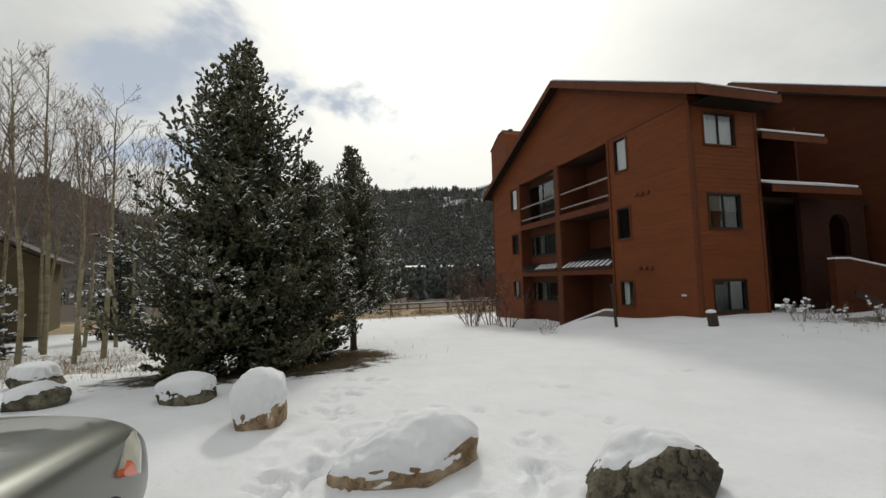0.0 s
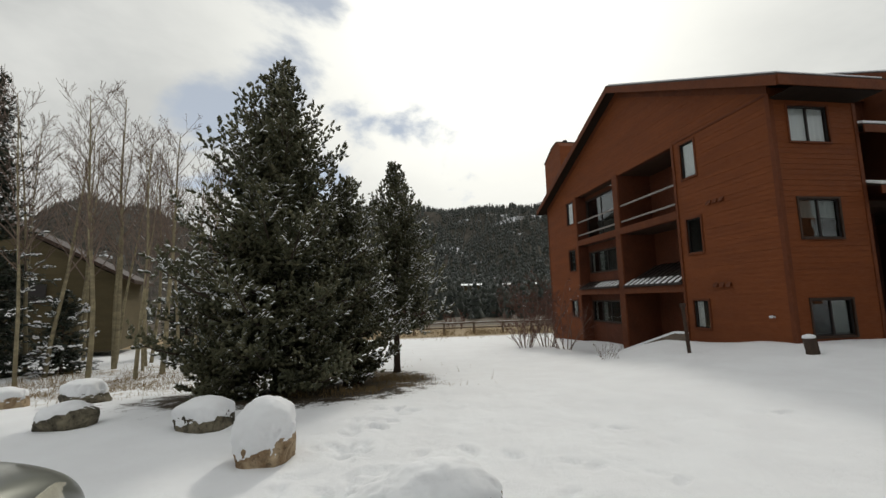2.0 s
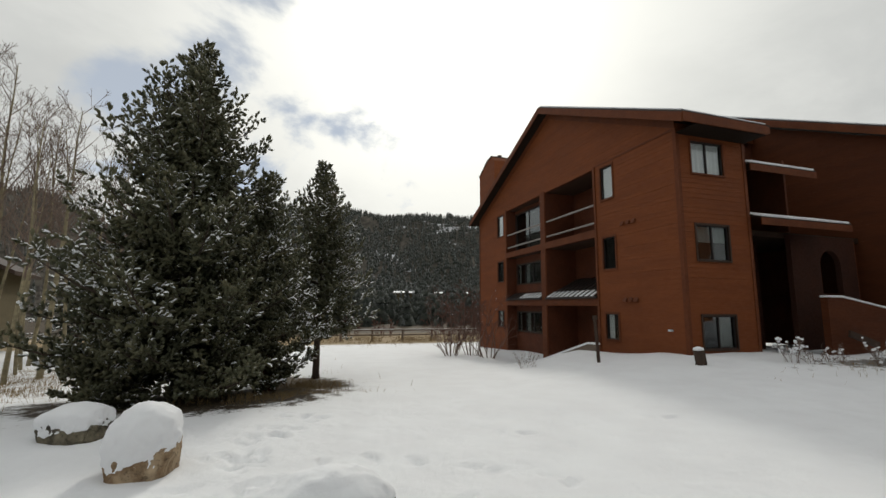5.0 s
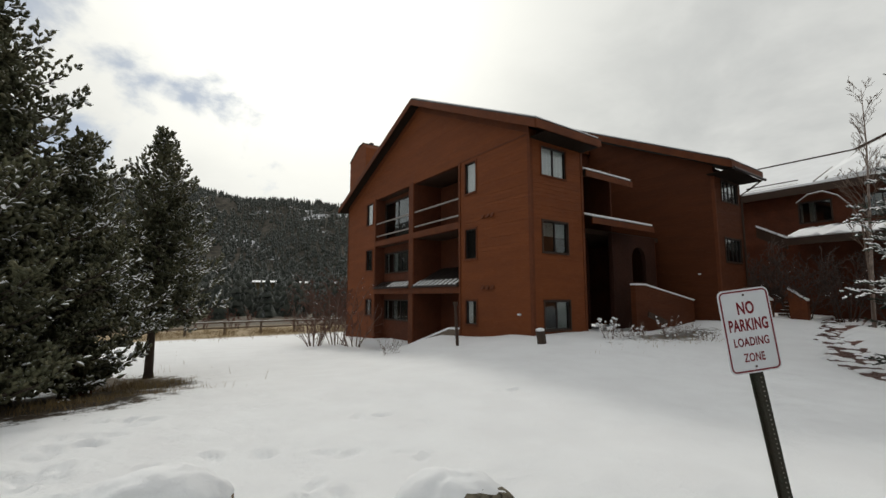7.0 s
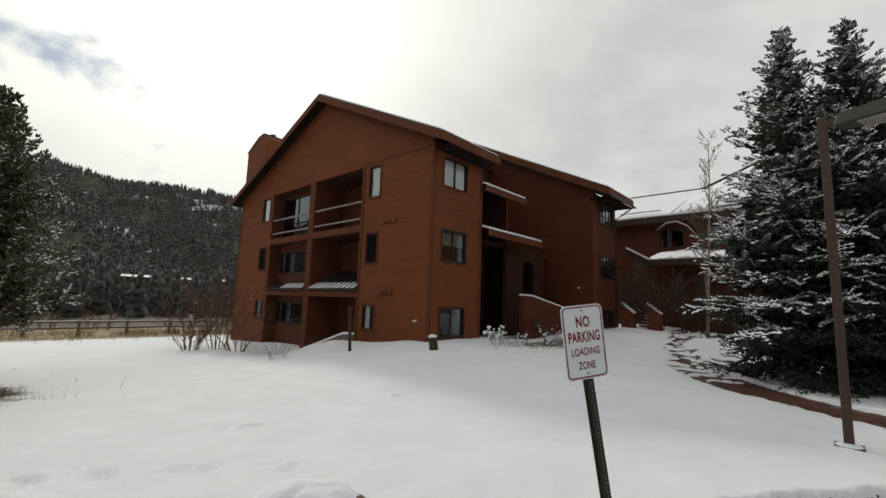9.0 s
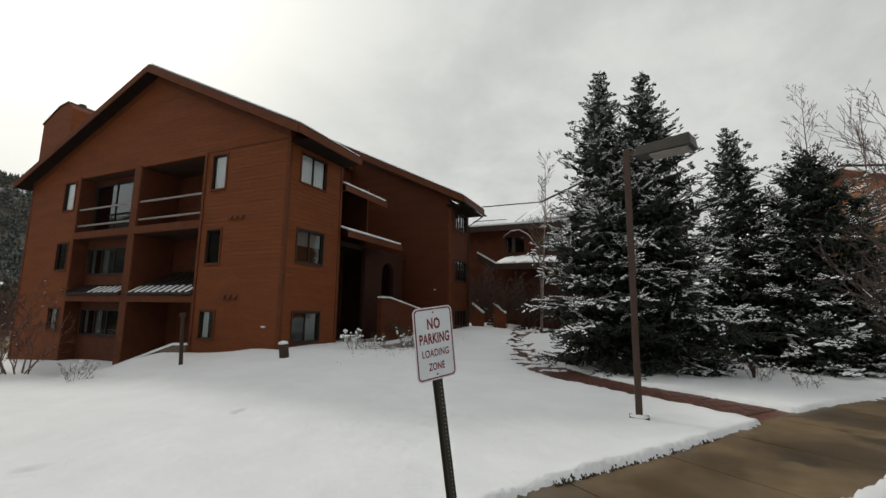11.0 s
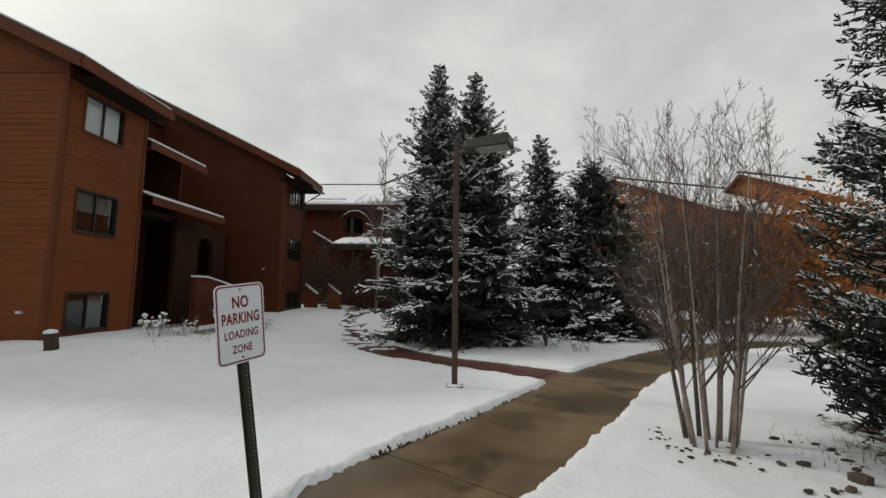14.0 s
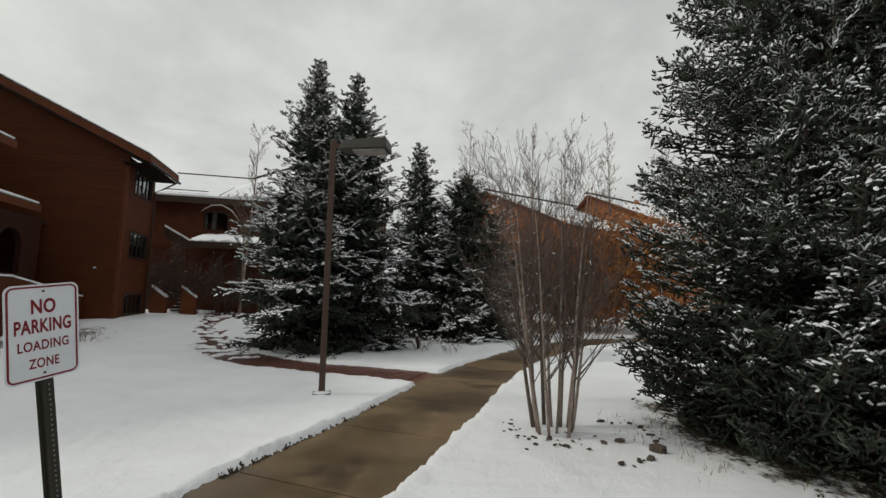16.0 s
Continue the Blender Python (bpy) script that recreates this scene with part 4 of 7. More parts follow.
def conifer(name, label, x, y, height, radius, boughs, shoots, seed, style="spruce", needles=3, snow=0.5, bare=0.04, size=1.0, cone=0.8, tuck=0.8, cap=1.0, spread=0.42, vary=0.22, deep=0.3, thick=1.0, lush=0.2, lifted=0.0, tips=0.13, ahead=0.78, fill=0.64, crowd=1.0):
    """A conifer grown from its trunk: boughs, side twigs and needle-covered shoots, some of them under snow."""
    rng = np.random.default_rng(seed)
    pine = style == "pine"
    tree = thing(name, label, "tree", x, y, ground_z(x, y) - 0.05)
    unit = lambda q: q / np.linalg.norm(q, axis=1)[:, None]
    up = np.array([0.0, 0.0, 1.0])
    # Boughs.
    k = np.arange(boughs)
    h = bare + (0.975 - bare) * ((k + rng.uniform(0, 1, boughs)) / boughs) ** crowd
    az = k * 2.39996 + rng.normal(0, 0.45, boughs)
    shape = np.minimum(1.0, tuck + (1 - tuck) * h / 0.16) * (1 - h) ** cone * (1 - 0.25 * smooth_step(0.70, 1.0, h))
    length = radius * shape * rng.uniform(1 - vary, 1 + vary * 0.45, boughs) * (1 + 0.08 * np.sin(az * 2 + seed)) + 0.10 * size * np.minimum(1.0, 0.3 + 2.5 * (1 - h))
    out = np.stack([np.cos(az), np.sin(az), 0 * az], -1)
    side = np.stack([-np.sin(az), np.cos(az), 0 * az], -1)
    if pine:
        rise, droop, tip = 0.10 + 0.45 * h + rng.normal(0, 0.10, boughs), 0.30 * (1 - h), 0.32 + 0 * h
    else:
        rise, droop, tip = -0.04 + lifted + 0.80 * h ** 1.4 + rng.normal(0, 0.06, boughs), 0.48 * (1 - 0.8 * h), (0.26 + lifted) * (1 - h) + 0.05
    root = np.stack([0 * h, 0.02 * np.sin(h * 9), h * height], -1)
    low = (0.06 + 0.18 * rng.uniform(0, 1, boughs)) - root[:, 2]

    def along(i, s):
        lift = length[i] * (rise[i] * s - droop[i] * s * s + tip[i] * s ** 3)
        return root[i] + out[i] * (length[i] * s)[:, None] + up * np.maximum(lift, low[i])[:, None]

    limb = Mesh()
    for i in range(boughs):
        pts = along(np.full(5, i), np.array([0.0, 0.25, 0.5, 0.75, 0.95]))
        r = 0.008 + 0.012 * length[i]
        limb.tube([tuple(p) for p in pts], [r, r * 0.85, r * 0.65, r * 0.4, r * 0.15], 4)
    tagged(part("limb_framework", limb, M_BARK, tree), kind="stuff")
    stops = (0, 0.03, 0.15, 0.4, 0.7, 0.9, 1.0)
    trunk = Mesh().tube([(0, 0.02 * math.sin(t * 9), height * t) for t in stops], [height * 0.0155 * q for q in (1.35, 1.0, 0.88, 0.62, 0.33, 0.12, 0.03)], 9)
    part("trunk", trunk, M_BARK, tree, smooth=True)
    # Side twigs, in pairs along each bough, and one that carries on past its end.
    gap = (0.25 if pine else 0.25) * size ** 0.5
    m = np.maximum(2, (length * 0.85 / gap).astype(int)) * 2 + 1
    bi = np.repeat(k, m)
    j = np.arange(len(bi)) - np.repeat(np.cumsum(m) - m, m)
    end = j == m[bi] - 1
    s = np.where(end, 0.93, 0.16 + 0.82 * (j // 2 + rng.uniform(0, 1, len(bi))) / (m[bi] // 2))
    hand = np.where(end, 0.0, np.where(j % 2 == 0, 1.0, -1.0))
    tangent = unit(along(bi, np.minimum(s + 0.04, 1.05)) - along(bi, s - 0.04))
    tl = (length[bi] * spread * np.clip(1.02 - s, 0.0, 1.0) * (0.55 + 0.45 * np.sin(np.clip(s, 0, 1) * math.pi)) + tips * size * np.minimum(1.0, 0.25 + 2.5 * (1 - h[bi]))) * rng.uniform(0.65, 1.2, len(bi))
    td = tangent * 0.75 + side[bi] * (hand * 0.80)[:, None] + rng.normal(0, 0.16, (len(bi), 3))
    td[:, 2] += rng.normal(0, lush, len(bi))
    td[:, 2] += (0.28 + 0.2 * h[bi]) if pine else (0.02 + 0.25 * h[bi])
    td = unit(td)
    start = along(bi, s)
    # Shoots along the side twigs.
    step = tl.sum() * 2 / shoots
    m = np.maximum(1, np.round(tl / step + rng.uniform(-0.4, 0.4, len(tl))).astype(int)) * 2 + 1
    ti = np.repeat(np.arange(len(tl)), m)
    j = np.arange(len(ti)) - np.repeat(np.cumsum(m) - m, m)
    end = j == m[ti] - 1
    t = np.where(end, 1.0, (j // 2 + rng.uniform(0.2, 0.8, len(ti))) / (m[ti] // 2))
    hand = np.where(end, 0.0, np.where(j % 2 == 0, 1.0, -1.0))
    flat = np.cross(up, td)
    flat = unit(flat + rng.normal(0, 0.18, flat.shape))
    spin = rng.uniform(0, 2 * math.pi, len(ti)) if pine else np.zeros(len(ti))
    aside = flat[ti] * np.cos(spin)[:, None] + np.cross(td, flat)[ti] * np.sin(spin)[:, None]
    d = td[ti] * (0.70 if pine else ahead) + aside * (hand * 0.62)[:, None] + rng.normal(0, 0.24 if pine else 0.07, (len(ti), 3))
    d[:, 2] += rng.uniform(0.0, 0.55, len(ti)) if pine else rng.uniform(-0.05, 0.25, len(ti)) + 0.5 * lifted
    d = unit(d)
    n_outer = len(ti)
    ln = (rng.uniform(0.10, 0.15, n_outer) if pine else rng.uniform(0.085, 0.115, n_outer) * (1.2 - 0.55 * t)) * size
    c = start[ti] + td[ti] * (tl[ti] * t)[:, None] + d * (ln * 0.5)[:, None]
    c[:, 2] += tl[ti] * t * t * (0.14 if pine else -0.12 * (1 - h[bi[ti]]))
    owner = ti
    # Leader.
    lead = max(14, int(height * 5))
    lz = height * (1 - 0.10 * rng.uniform(0, 1, lead))
    ld = unit(np.stack([rng.normal(0, 0.55, lead), rng.normal(0, 0.55, lead), np.full(lead, 0.8)], -1))
    c = np.concatenate([c, np.stack([0 * lz, 0.02 * np.sin(lz / height * 9), lz], -1) + ld * 0.04 * size])
    d, ln = np.concatenate([d, ld]), np.concatenate([ln, rng.uniform(0.08, 0.13, lead) * size])
    outer = len(c)
    # Old dark foliage near the trunk.
    n_deep = int(outer * deep)
    pick = rng.choice(boughs, n_deep, p=length ** 1.3 / (length ** 1.3).sum())
    sd = rng.uniform(0.12, fill, n_deep)
    c = np.concatenate([c, along(pick, sd) + side[pick] * (rng.normal(0, 0.20, n_deep) * length[pick] * (1.1 - sd))[:, None] - up * (rng.uniform(0.0, 0.12, n_deep) * size)[:, None]])
    d = np.concatenate([d, unit(out[pick] * 0.6 + rng.normal(0, 0.6, (n_deep, 3)))])
    ln = np.concatenate([ln, rng.uniform(0.16, 0.28, n_deep) * size])
    total = len(c)
    rad = rng.uniform(0.85, 1.2, total) * size * (0.017 if pine else 0.0125) * thick
    rad[outer:] *= (1.3 if pine else 2.3) - 1.0 * (fill > 0.7)
    over = c[:, 2] < 0.03
    c[over, 2] = 0.03 + 0.05 * rng.uniform(0, 1, over.sum())
    ref = np.where(np.abs(d[:, 2:3]) > 0.9, np.array([[1.0, 0, 0]]), np.array([[0, 0, 1.0]]))
    a = unit(np.cross(d, ref))
    b = np.cross(a, d)
    verts = [c - d * (ln * 0.5)[:, None]]
    for q in range(3):
        w = a * math.cos(q * math.pi / 1.5) + b * math.sin(q * math.pi / 1.5)
        verts.append(c + d * (ln * 0.12)[:, None] + w * rad[:, None])
    verts.append(c + d * (ln * 0.5)[:, None])
    v = np.stack(verts, 1).reshape(-1, 3)
    tri = np.array([[0, 2, 1], [0, 3, 2], [0, 1, 3], [4, 1, 2], [4, 2, 3], [4, 3, 1]])
    f = (tri[None] + (np.arange(total) * 5)[:, None, None]).reshape(-1, 3)
    # Needles bristle forward round each shoot.
    q = np.repeat(np.arange(outer), needles)
    p = rng.uniform(-0.48, 0.5, len(q))
    ang = rng.uniform(0, 2 * math.pi, len(q))
    w = a[q] * np.cos(ang)[:, None] + b[q] * np.sin(ang)[:, None]
    nl = (rng.uniform(0.040, 0.060, len(q)) if pine else rng.uniform(0.022, 0.034, len(q))) * size
    p0 = c[q] + d[q] * (ln[q] * p)[:, None]
    p1 = p0 + (w * 0.80 + d[q] * 0.60) * nl[:, None]
    half = np.cross(w, d[q]) * ((0.0045 if pine else 0.0045) * size)
    nv = np.stack([p0 - half, p0 + half, p1], 1).reshape(-1, 3)
    f = np.concatenate([f, np.arange(len(nv)).reshape(-1, 3) + len(v)])
    v = np.concatenate([v, nv])
    part("crown", fast_mesh("crown", v, f, M_PINE if pine else M_SPRUCE), None, tree, "dense dark green needles")
    # Snow on the upper side of the outer shoots, in drifts along the boughs.
    drift = value_noise(c[:n_outer, 0] * 1.5 + seed, c[:n_outer, 1] * 1.5 + c[:n_outer, 2] * 1.9, seed) * (0.5 if pine else 0.32) + rng.normal(0, 0.16, len(tl))[owner] + rng.normal(0, 0.10, n_outer) + rng.normal(0, 0.18, boughs)[bi[owner]]
    drift = drift + 0.55 * (s[owner] - 0.62) - 1.0 * (1 - smooth_step(0.3, 2.3, c[:n_outer, 2])) * smooth_step(6.0, 9.0, height)
    ok = np.nonzero((drift > 0.5 - snow) & (np.abs(d[:n_outer, 2]) < 0.88))[0]
    dk, rk, lk = d[ok], rad[ok] + 0.006 * size, ln[ok]
    hor = unit(np.cross(dk, up))
    top = np.cross(hor, dk)
    long = 0.40 if pine else 0.42
    wide, tall = rk * cap * rng.uniform(0.8, 1.25, len(ok)), rk * cap * rng.uniform(0.7, 1.3, len(ok))
    mid = c[ok] + top * (rk * 0.35)[:, None]
    e0, e1 = mid - dk * (lk * long)[:, None], mid + dk * (lk * long)[:, None]
    m0, m1 = mid - dk * (lk * long * 0.5)[:, None], mid + dk * (lk * long * 0.6)[:, None]
    sv = np.stack([e0, m0 - hor * wide[:, None], m0 + top * tall[:, None], m0 + hor * wide[:, None], m1 - hor * wide[:, None], m1 + top * tall[:, None], m1 + hor * wide[:, None], e1], 1).reshape(-1, 3)
    if not (pine or needles > 2):
        sv = np.stack([e0, mid - hor * wide[:, None], mid + top * tall[:, None], mid + hor * wide[:, None], e1], 1).reshape(-1, 3)
    tri = np.array([[0, 2, 1], [0, 3, 2], [1, 2, 4], [2, 3, 4]]) if not (pine or needles > 2) else np.array([[0, 2, 1], [0, 3, 2], [1, 2, 5], [1, 5, 4], [2, 3, 6], [2, 6, 5], [4, 5, 7], [5, 6, 7]])
    sf = (tri[None] + (np.arange(len(ok)) * (len(sv) // max(1, len(ok))))[:, None, None]).reshape(-1, 3)
    tagged(part("snow", fast_mesh("needle_snow", sv, sf, M_SNOWCAP, True), None, tree), "snow lying on the twigs", kind="stuff")
    return tree


def bare_tree(name, label, category, x, y, height, seed, stems=1, spread=0.15, trunk=0.07, mat=None, twig_mat=None, levels=3, kids=(13, 5, 3), start=0.35, base_ring=0.0, fork=0.55, snow=0.0, group="", z=None, sides=6, twig=0.003, curl=0.10, crown=0.42, up=0.55, clumps=0.0):
    """A leafless tree or shrub: stems, limbs and twigs as tapered tubes."""
    rng = random.Random(seed)
    z = (ground_z(x, y) - 0.04) if z is None else z
    tree = thing(name, label, category, x, y, z, group=group)
    twigs, powder = Mesh(), Mesh()

    def grow(mesh, p, d, length, r, depth, steps):
        pts, rad = [p], [r]
        for k in range(steps):
            d = (d + Vector((rng.gauss(0, curl), rng.gauss(0, curl), rng.gauss(0, curl) + 0.05))).normalized()
            p = p + d * (length / steps)
            pts.append(p)
            rad.append(max(r * (1 - 0.86 * (k + 1) / steps), twig))
        mesh.tube([tuple(q) for q in pts], rad, sides if depth == 0 else (4 if depth == 1 else 3))
        if snow and depth >= 1 and abs(d.z) < 0.75 and rng.random() < snow:
            k = rng.randrange(len(pts) - 1)
            lift = Vector((0, 0, rad[k] * 0.9 + 0.003))
            powder.tube([tuple(pts[k] + lift), tuple(pts[k].lerp(pts[k + 1], 0.9) + lift)], [rad[k] * 0.9 + 0.004, 0.003], 4)
        if clumps and depth >= 1 and rng.random() < clumps * 0.35:
            e, b = pts[-1], rng.uniform(0.018, 0.045)
            powder.tube([tuple(e - Vector((b, 0, b * 0.3))), tuple(e + Vector((-b * 0.5, 0, 0.2 * b))), tuple(e + Vector((b * 0.5, 0.2 * b, 0.2 * b))), tuple(e + Vector((b, 0, -0.2 * b)))], [b * 0.3, b * 0.85, b * 0.8, b * 0.25], 6)
        return pts, rad

    def branch(mesh, pts, rad, length, depth):
        if depth >= levels:
            return
        for k in range(kids[depth]):
            t = start + (1 - start) * (k + rng.random()) / kids[depth] if depth == 0 else rng.uniform(0.2, 0.98)
            f = t * (len(pts) - 1)
            i = min(int(f), len(pts) - 2)
            p = pts[i].lerp(pts[i + 1], f - i)
            ahead = (pts[i + 1] - pts[i]).normalized()
            turn = rng.uniform(0, 6.283)
            ref = ahead.cross(Vector((0.3, 0.2, 1))).normalized()
            sidev = ref * math.cos(turn) + ahead.cross(ref) * math.sin(turn)
            d = (ahead * fork + sidev * (1 - fork * 0.4) + Vector((0, 0, up * 0.4))).normalized()
            ln = length * (crown if depth == 0 else 0.55) * (1.15 - t * 0.75) * rng.uniform(0.6, 1.15)
            r = max(min(rad[i] * 0.5, ln * 0.014), twig)
            q, w = grow(twigs, p, d, ln, r, depth + 1, 4 if depth == 0 else 3)
            branch(twigs, q, w, ln, depth + 1)

    for s in range(stems):
        a = 2 * math.pi * (s + rng.uniform(-0.3, 0.3)) / max(stems, 1)
        off = base_ring * math.sqrt(rng.uniform(0.15, 1))
        p = Vector((math.cos(a) * off, math.sin(a) * off, 0))
        tilt = spread * (rng.uniform(0.25, 1.5) if stems > 1 else rng.uniform(0, 1))
        d = Vector((math.cos(a) * tilt, math.sin(a) * tilt, 1)).normalized()
        ln = height * (rng.uniform(0.72, 1.02) if stems > 1 else 1.0)
        stem = Mesh()
        pts, rad = grow(stem, p, d, ln, trunk * (rng.uniform(0.55, 1.1) if stems > 1 else 1.0), 0, 8)
        part("stem" if stems > 1 else "trunk", stem, mat or M_ASPEN, tree, smooth=True)
        branch(twigs, pts, rad, ln, 0)
    tagged(part("twig_network", twigs, twig_mat or M_TWIG, tree), kind="stuff")
    if snow and powder.v:
        tagged(part("snow", powder, M_SNOWCAP, tree), kind="stuff")
    return tree


conifer("pine_tree", "tall bushy pine with snow-dusted needles down to the ground", -6.62, 12.0, 7.45, 3.1, 150, 13000, 11, "pine", 7, 0.40, 0.04, 1.0, cone=0.95, tuck=0.92, cap=0.50, thick=1.9, vary=0.30, deep=0.7, lush=0.45, spread=0.36, tips=0.24)
conifer("pine_tree", "slimmer pine growing against a taller one", -5.25, 12.75, 5.0, 1.85, 60, 3400, 12, "pine", 7, 0.40, 0.05, 1.0, cone=0.85, cap=0.50, thick=1.9, vary=0.36, deep=0.7, lush=0.45, tips=0.24)
conifer("pine_tree", "slender pine with a bare lower trunk in the snow", -3.98, 15.9, 6.75, 2.15, 78, 4800, 13, "pine", 7, 0.42, 0.19, 1.05, cone=0.86, tuck=0.7, cap=0.50, thick=1.8, vary=0.36, deep=0.7, lush=0.45, tips=0.24)
conifer("pine_tree", "young pine hugging the ground beside a taller one", -7.35, 10.9, 1.3, 0.95, 34, 1300, 14, "pine", 9, 0.34, 0.04, 0.9, deep=0.6, cap=0.5, thick=1.7, lush=0.4)
conifer("spruce_tree", "tall snow-laden blue spruce beside the brick walk", 9.5, 2.75, 9.15, 3.2, 160, 13000, 15, "spruce", 2, 0.66, 0.03, 1.35, cone=1.02, tuck=0.62, cap=1.35, deep=0.6, lush=0.22, lifted=0.06)
conifer("spruce_tree", "snow-laden blue spruce with a broad double crown", 9.55, 1.55, 8.85, 3.1, 150, 13000, 16, "spruce", 2, 0.66, 0.03, 1.35, cone=0.92, tuck=0.62, cap=1.35, vary=0.40, deep=0.6, lush=0.22, lifted=0.06)
conifer("spruce_tree", "pointed spruce dusted with snow behind other trees", 13.2, -1.25, 8.1, 2.75, 120, 7500, 17, "spruce", 1, 0.44, 0.03, 1.6, cone=0.9, cap=1.2, deep=0.6, lush=0.22)
conifer("spruce_tree", "rounded dense spruce with snowy tips", 13.0, -3.3, 6.9, 3.5, 140, 10500, 18, "spruce", 1, 0.60, 0.02, 1.6, cone=0.62, cap=1.2, deep=0.6, lush=0.22)
conifer("spruce_tree", "knee-high spruce sapling pressed down by snow", 9.1, 0.55, 0.5, 0.75, 26, 1100, 31, "spruce", 3, 0.75, 0.04, 1.0, cone=0.5, cap=1.3, lifted=0.1)
conifer("spruce_tree", "low spreading spruce under snow", 11.2, -2.6, 1.5, 1.3, 36, 1600, 19, "spruce", 3, 0.45, 0.04, 1.3, cone=0.6, cap=1.4)
conifer("spruce_tree", "large blue spruce close by, every twig edged with snow", -0.3, -3.5, 11.8, 2.5, 560, 40000, 20, "spruce", 3, 0.92, 0.008, 0.95, cone=1.0, tuck=0.86, cap=0.86, spread=0.44, vary=0.08, deep=0.6, fill=0.97, lush=0.42, lifted=0.24, tips=0.15, ahead=0.80, thick=1.1, crowd=1.45)
conifer("spruce_tree", "snow-dusted spruce at the edge of the wood", -18.0, 18.9, 11.0, 2.5, 130, 6000, 24, "spruce", 1, 0.46, 0.02, 1.7, cone=1.0, cap=1.4, deep=0.5)
conifer("spruce_tree", "small young spruce in the dry grass", -15.6, 19.3, 2.9, 0.95, 44, 900, 25, "spruce", 3, 0.45, 0.03, 1.7, cap=1.3)
conifer("spruce_tree", "small spruce behind the aspens", -14.6, 26.5, 5.6, 1.5, 60, 1100, 26, "spruce", 2, 0.40, 0.02, 2.2, cap=1.3)
conifer("spruce_tree", "small spruce far behind the pines", -10.5, 27.0, 3.4, 1.1, 44, 800, 27, "spruce", 2, 0.40, 0.02, 2.2, cap=1.3)

for k, (ax, ay, ah, at) in enumerate(((-14.4, 20.2, 12.2, 0.13), (-13.8, 17.8, 10.4, 0.11), (-11.7, 18.0, 9.6, 0.12), (-12.7, 21.4, 10.2, 0.10), (-14.1, 22.2, 10.8, 0.10), (-13.2, 24.2, 10.5, 0.10), (-12.1, 17.2, 8.8, 0.09),
                                      (-10.8, 19.4, 8.6, 0.09), (-15.6, 18.6, 10.6, 0.10), (-15.2, 16.9, 9.8, 0.08), (-16.3, 21.0, 10.4, 0.10), (-11.3, 21.6, 8.2, 0.08), (-12.9, 19.2, 8.6, 0.07), (-17.5, 23.5, 11.0, 0.10), (-9.4, 23.0, 8.0, 0.08),
                                      (-16.9, 19.6, 10.2, 0.10), (-15.0, 21.2, 10.8, 0.09), (-13.5, 20.6, 9.6, 0.08), (-15.9, 23.0, 10.6, 0.09), (-12.0, 22.8, 9.4, 0.08), (-11.0, 24.4, 9.0, 0.08), (-18.6, 21.4, 11.2, 0.10))):
    bare_tree("aspen_tree", "leafless pale-barked aspen with fine upright twigs", "tree", ax, ay, ah * 0.90, 40 + k, spread=0.10, trunk=at * 0.72, kids=(20, 6, 2), start=0.36, levels=3, snow=0.05, group="aspens", twig=0.0055, fork=0.74, crown=0.33, curl=0.03)

bare_tree("birch_clump", "leafless multi-stemmed birch clump rising from a bed of stones", "tree", 1.03, -0.62, 3.42, 71, stems=15, spread=0.20, trunk=0.027, mat=M_BIRCH, kids=(16, 7, 2), levels=3, base_ring=0.28, start=0.22, fork=0.76, twig_mat=M_BIRCHTWIG, snow=0.02, sides=8, twig=0.0019, curl=0.014, crown=0.46, up=0.55)
for k, (ax, ay, ah) in enumerate(((19.25, 6.55, 9.8), (24.3, -0.4, 13.2), (23.0, -6.6, 13.0), (22.0, -8.4, 11.0), (19.6, -9.6, 12.2), (20.0, -12.0, 11.2), (17.2, -13.6, 11.2), (15.8, -15.8, 11.0))):
    bare_tree("birch_tree", "tall leafless birch with pale fine branches", "tree", ax, ay, ah, 80 + k, spread=0.05, trunk=0.075, kids=(30, 7, 2), start=0.28, levels=3, group="courtyard birches", twig=0.0065, fork=0.86, crown=0.20, curl=0.012, mat=M_BIRCH, twig_mat=M_TWIG)

bow = thing("bent_sapling", "young tree bowed over in an arch by snow", "tree", 19.2, 6.5, ground_z(19.2, 6.5))
arch_line = [(0.01, 0.02, 0.0), (0.01, 0.02, 2.4), (0.01, 0.07, 4.1), (-0.04, 0.30, 4.85), (-0.12, 0.69, 5.36), (-0.22, 1.12, 5.59), (-0.33, 1.57, 5.53), (-0.44, 1.97, 5.2)]
part("stem", Mesh().tube(arch_line, [0.04, 0.036, 0.032, 0.028, 0.025, 0.022, 0.018, 0.01], 7), M_TWIG, bow, smooth=True)
part("snow", Mesh().tube([(q[0], q[1], q[2] + 0.045) for q in arch_line[3:]], [0.008, 0.016, 0.018, 0.015, 0.006], 6), M_SNOWCAP, bow, smooth=True)
bare_tree("snowy_shrub", "small twiggy shrub topped with round lumps of snow", "shrub", 7.35, 10.12, 0.66, 333, stems=9, spread=0.42, trunk=0.008, mat=M_TWIG, sides=3, kids=(5, 3, 1), levels=2, base_ring=0.16, start=0.3, snow=0.3, twig=0.004, clumps=0.9)

M_DARKTWIG = material("dark_twig", (0.075, 0.048, 0.04), 0.85, (0.045, 0.03, 0.025), 6.0)
M_LEAF = material("withered_orange_leaf", (0.38, 0.15, 0.038), 0.8, (0.22, 0.085, 0.026), 6.0)


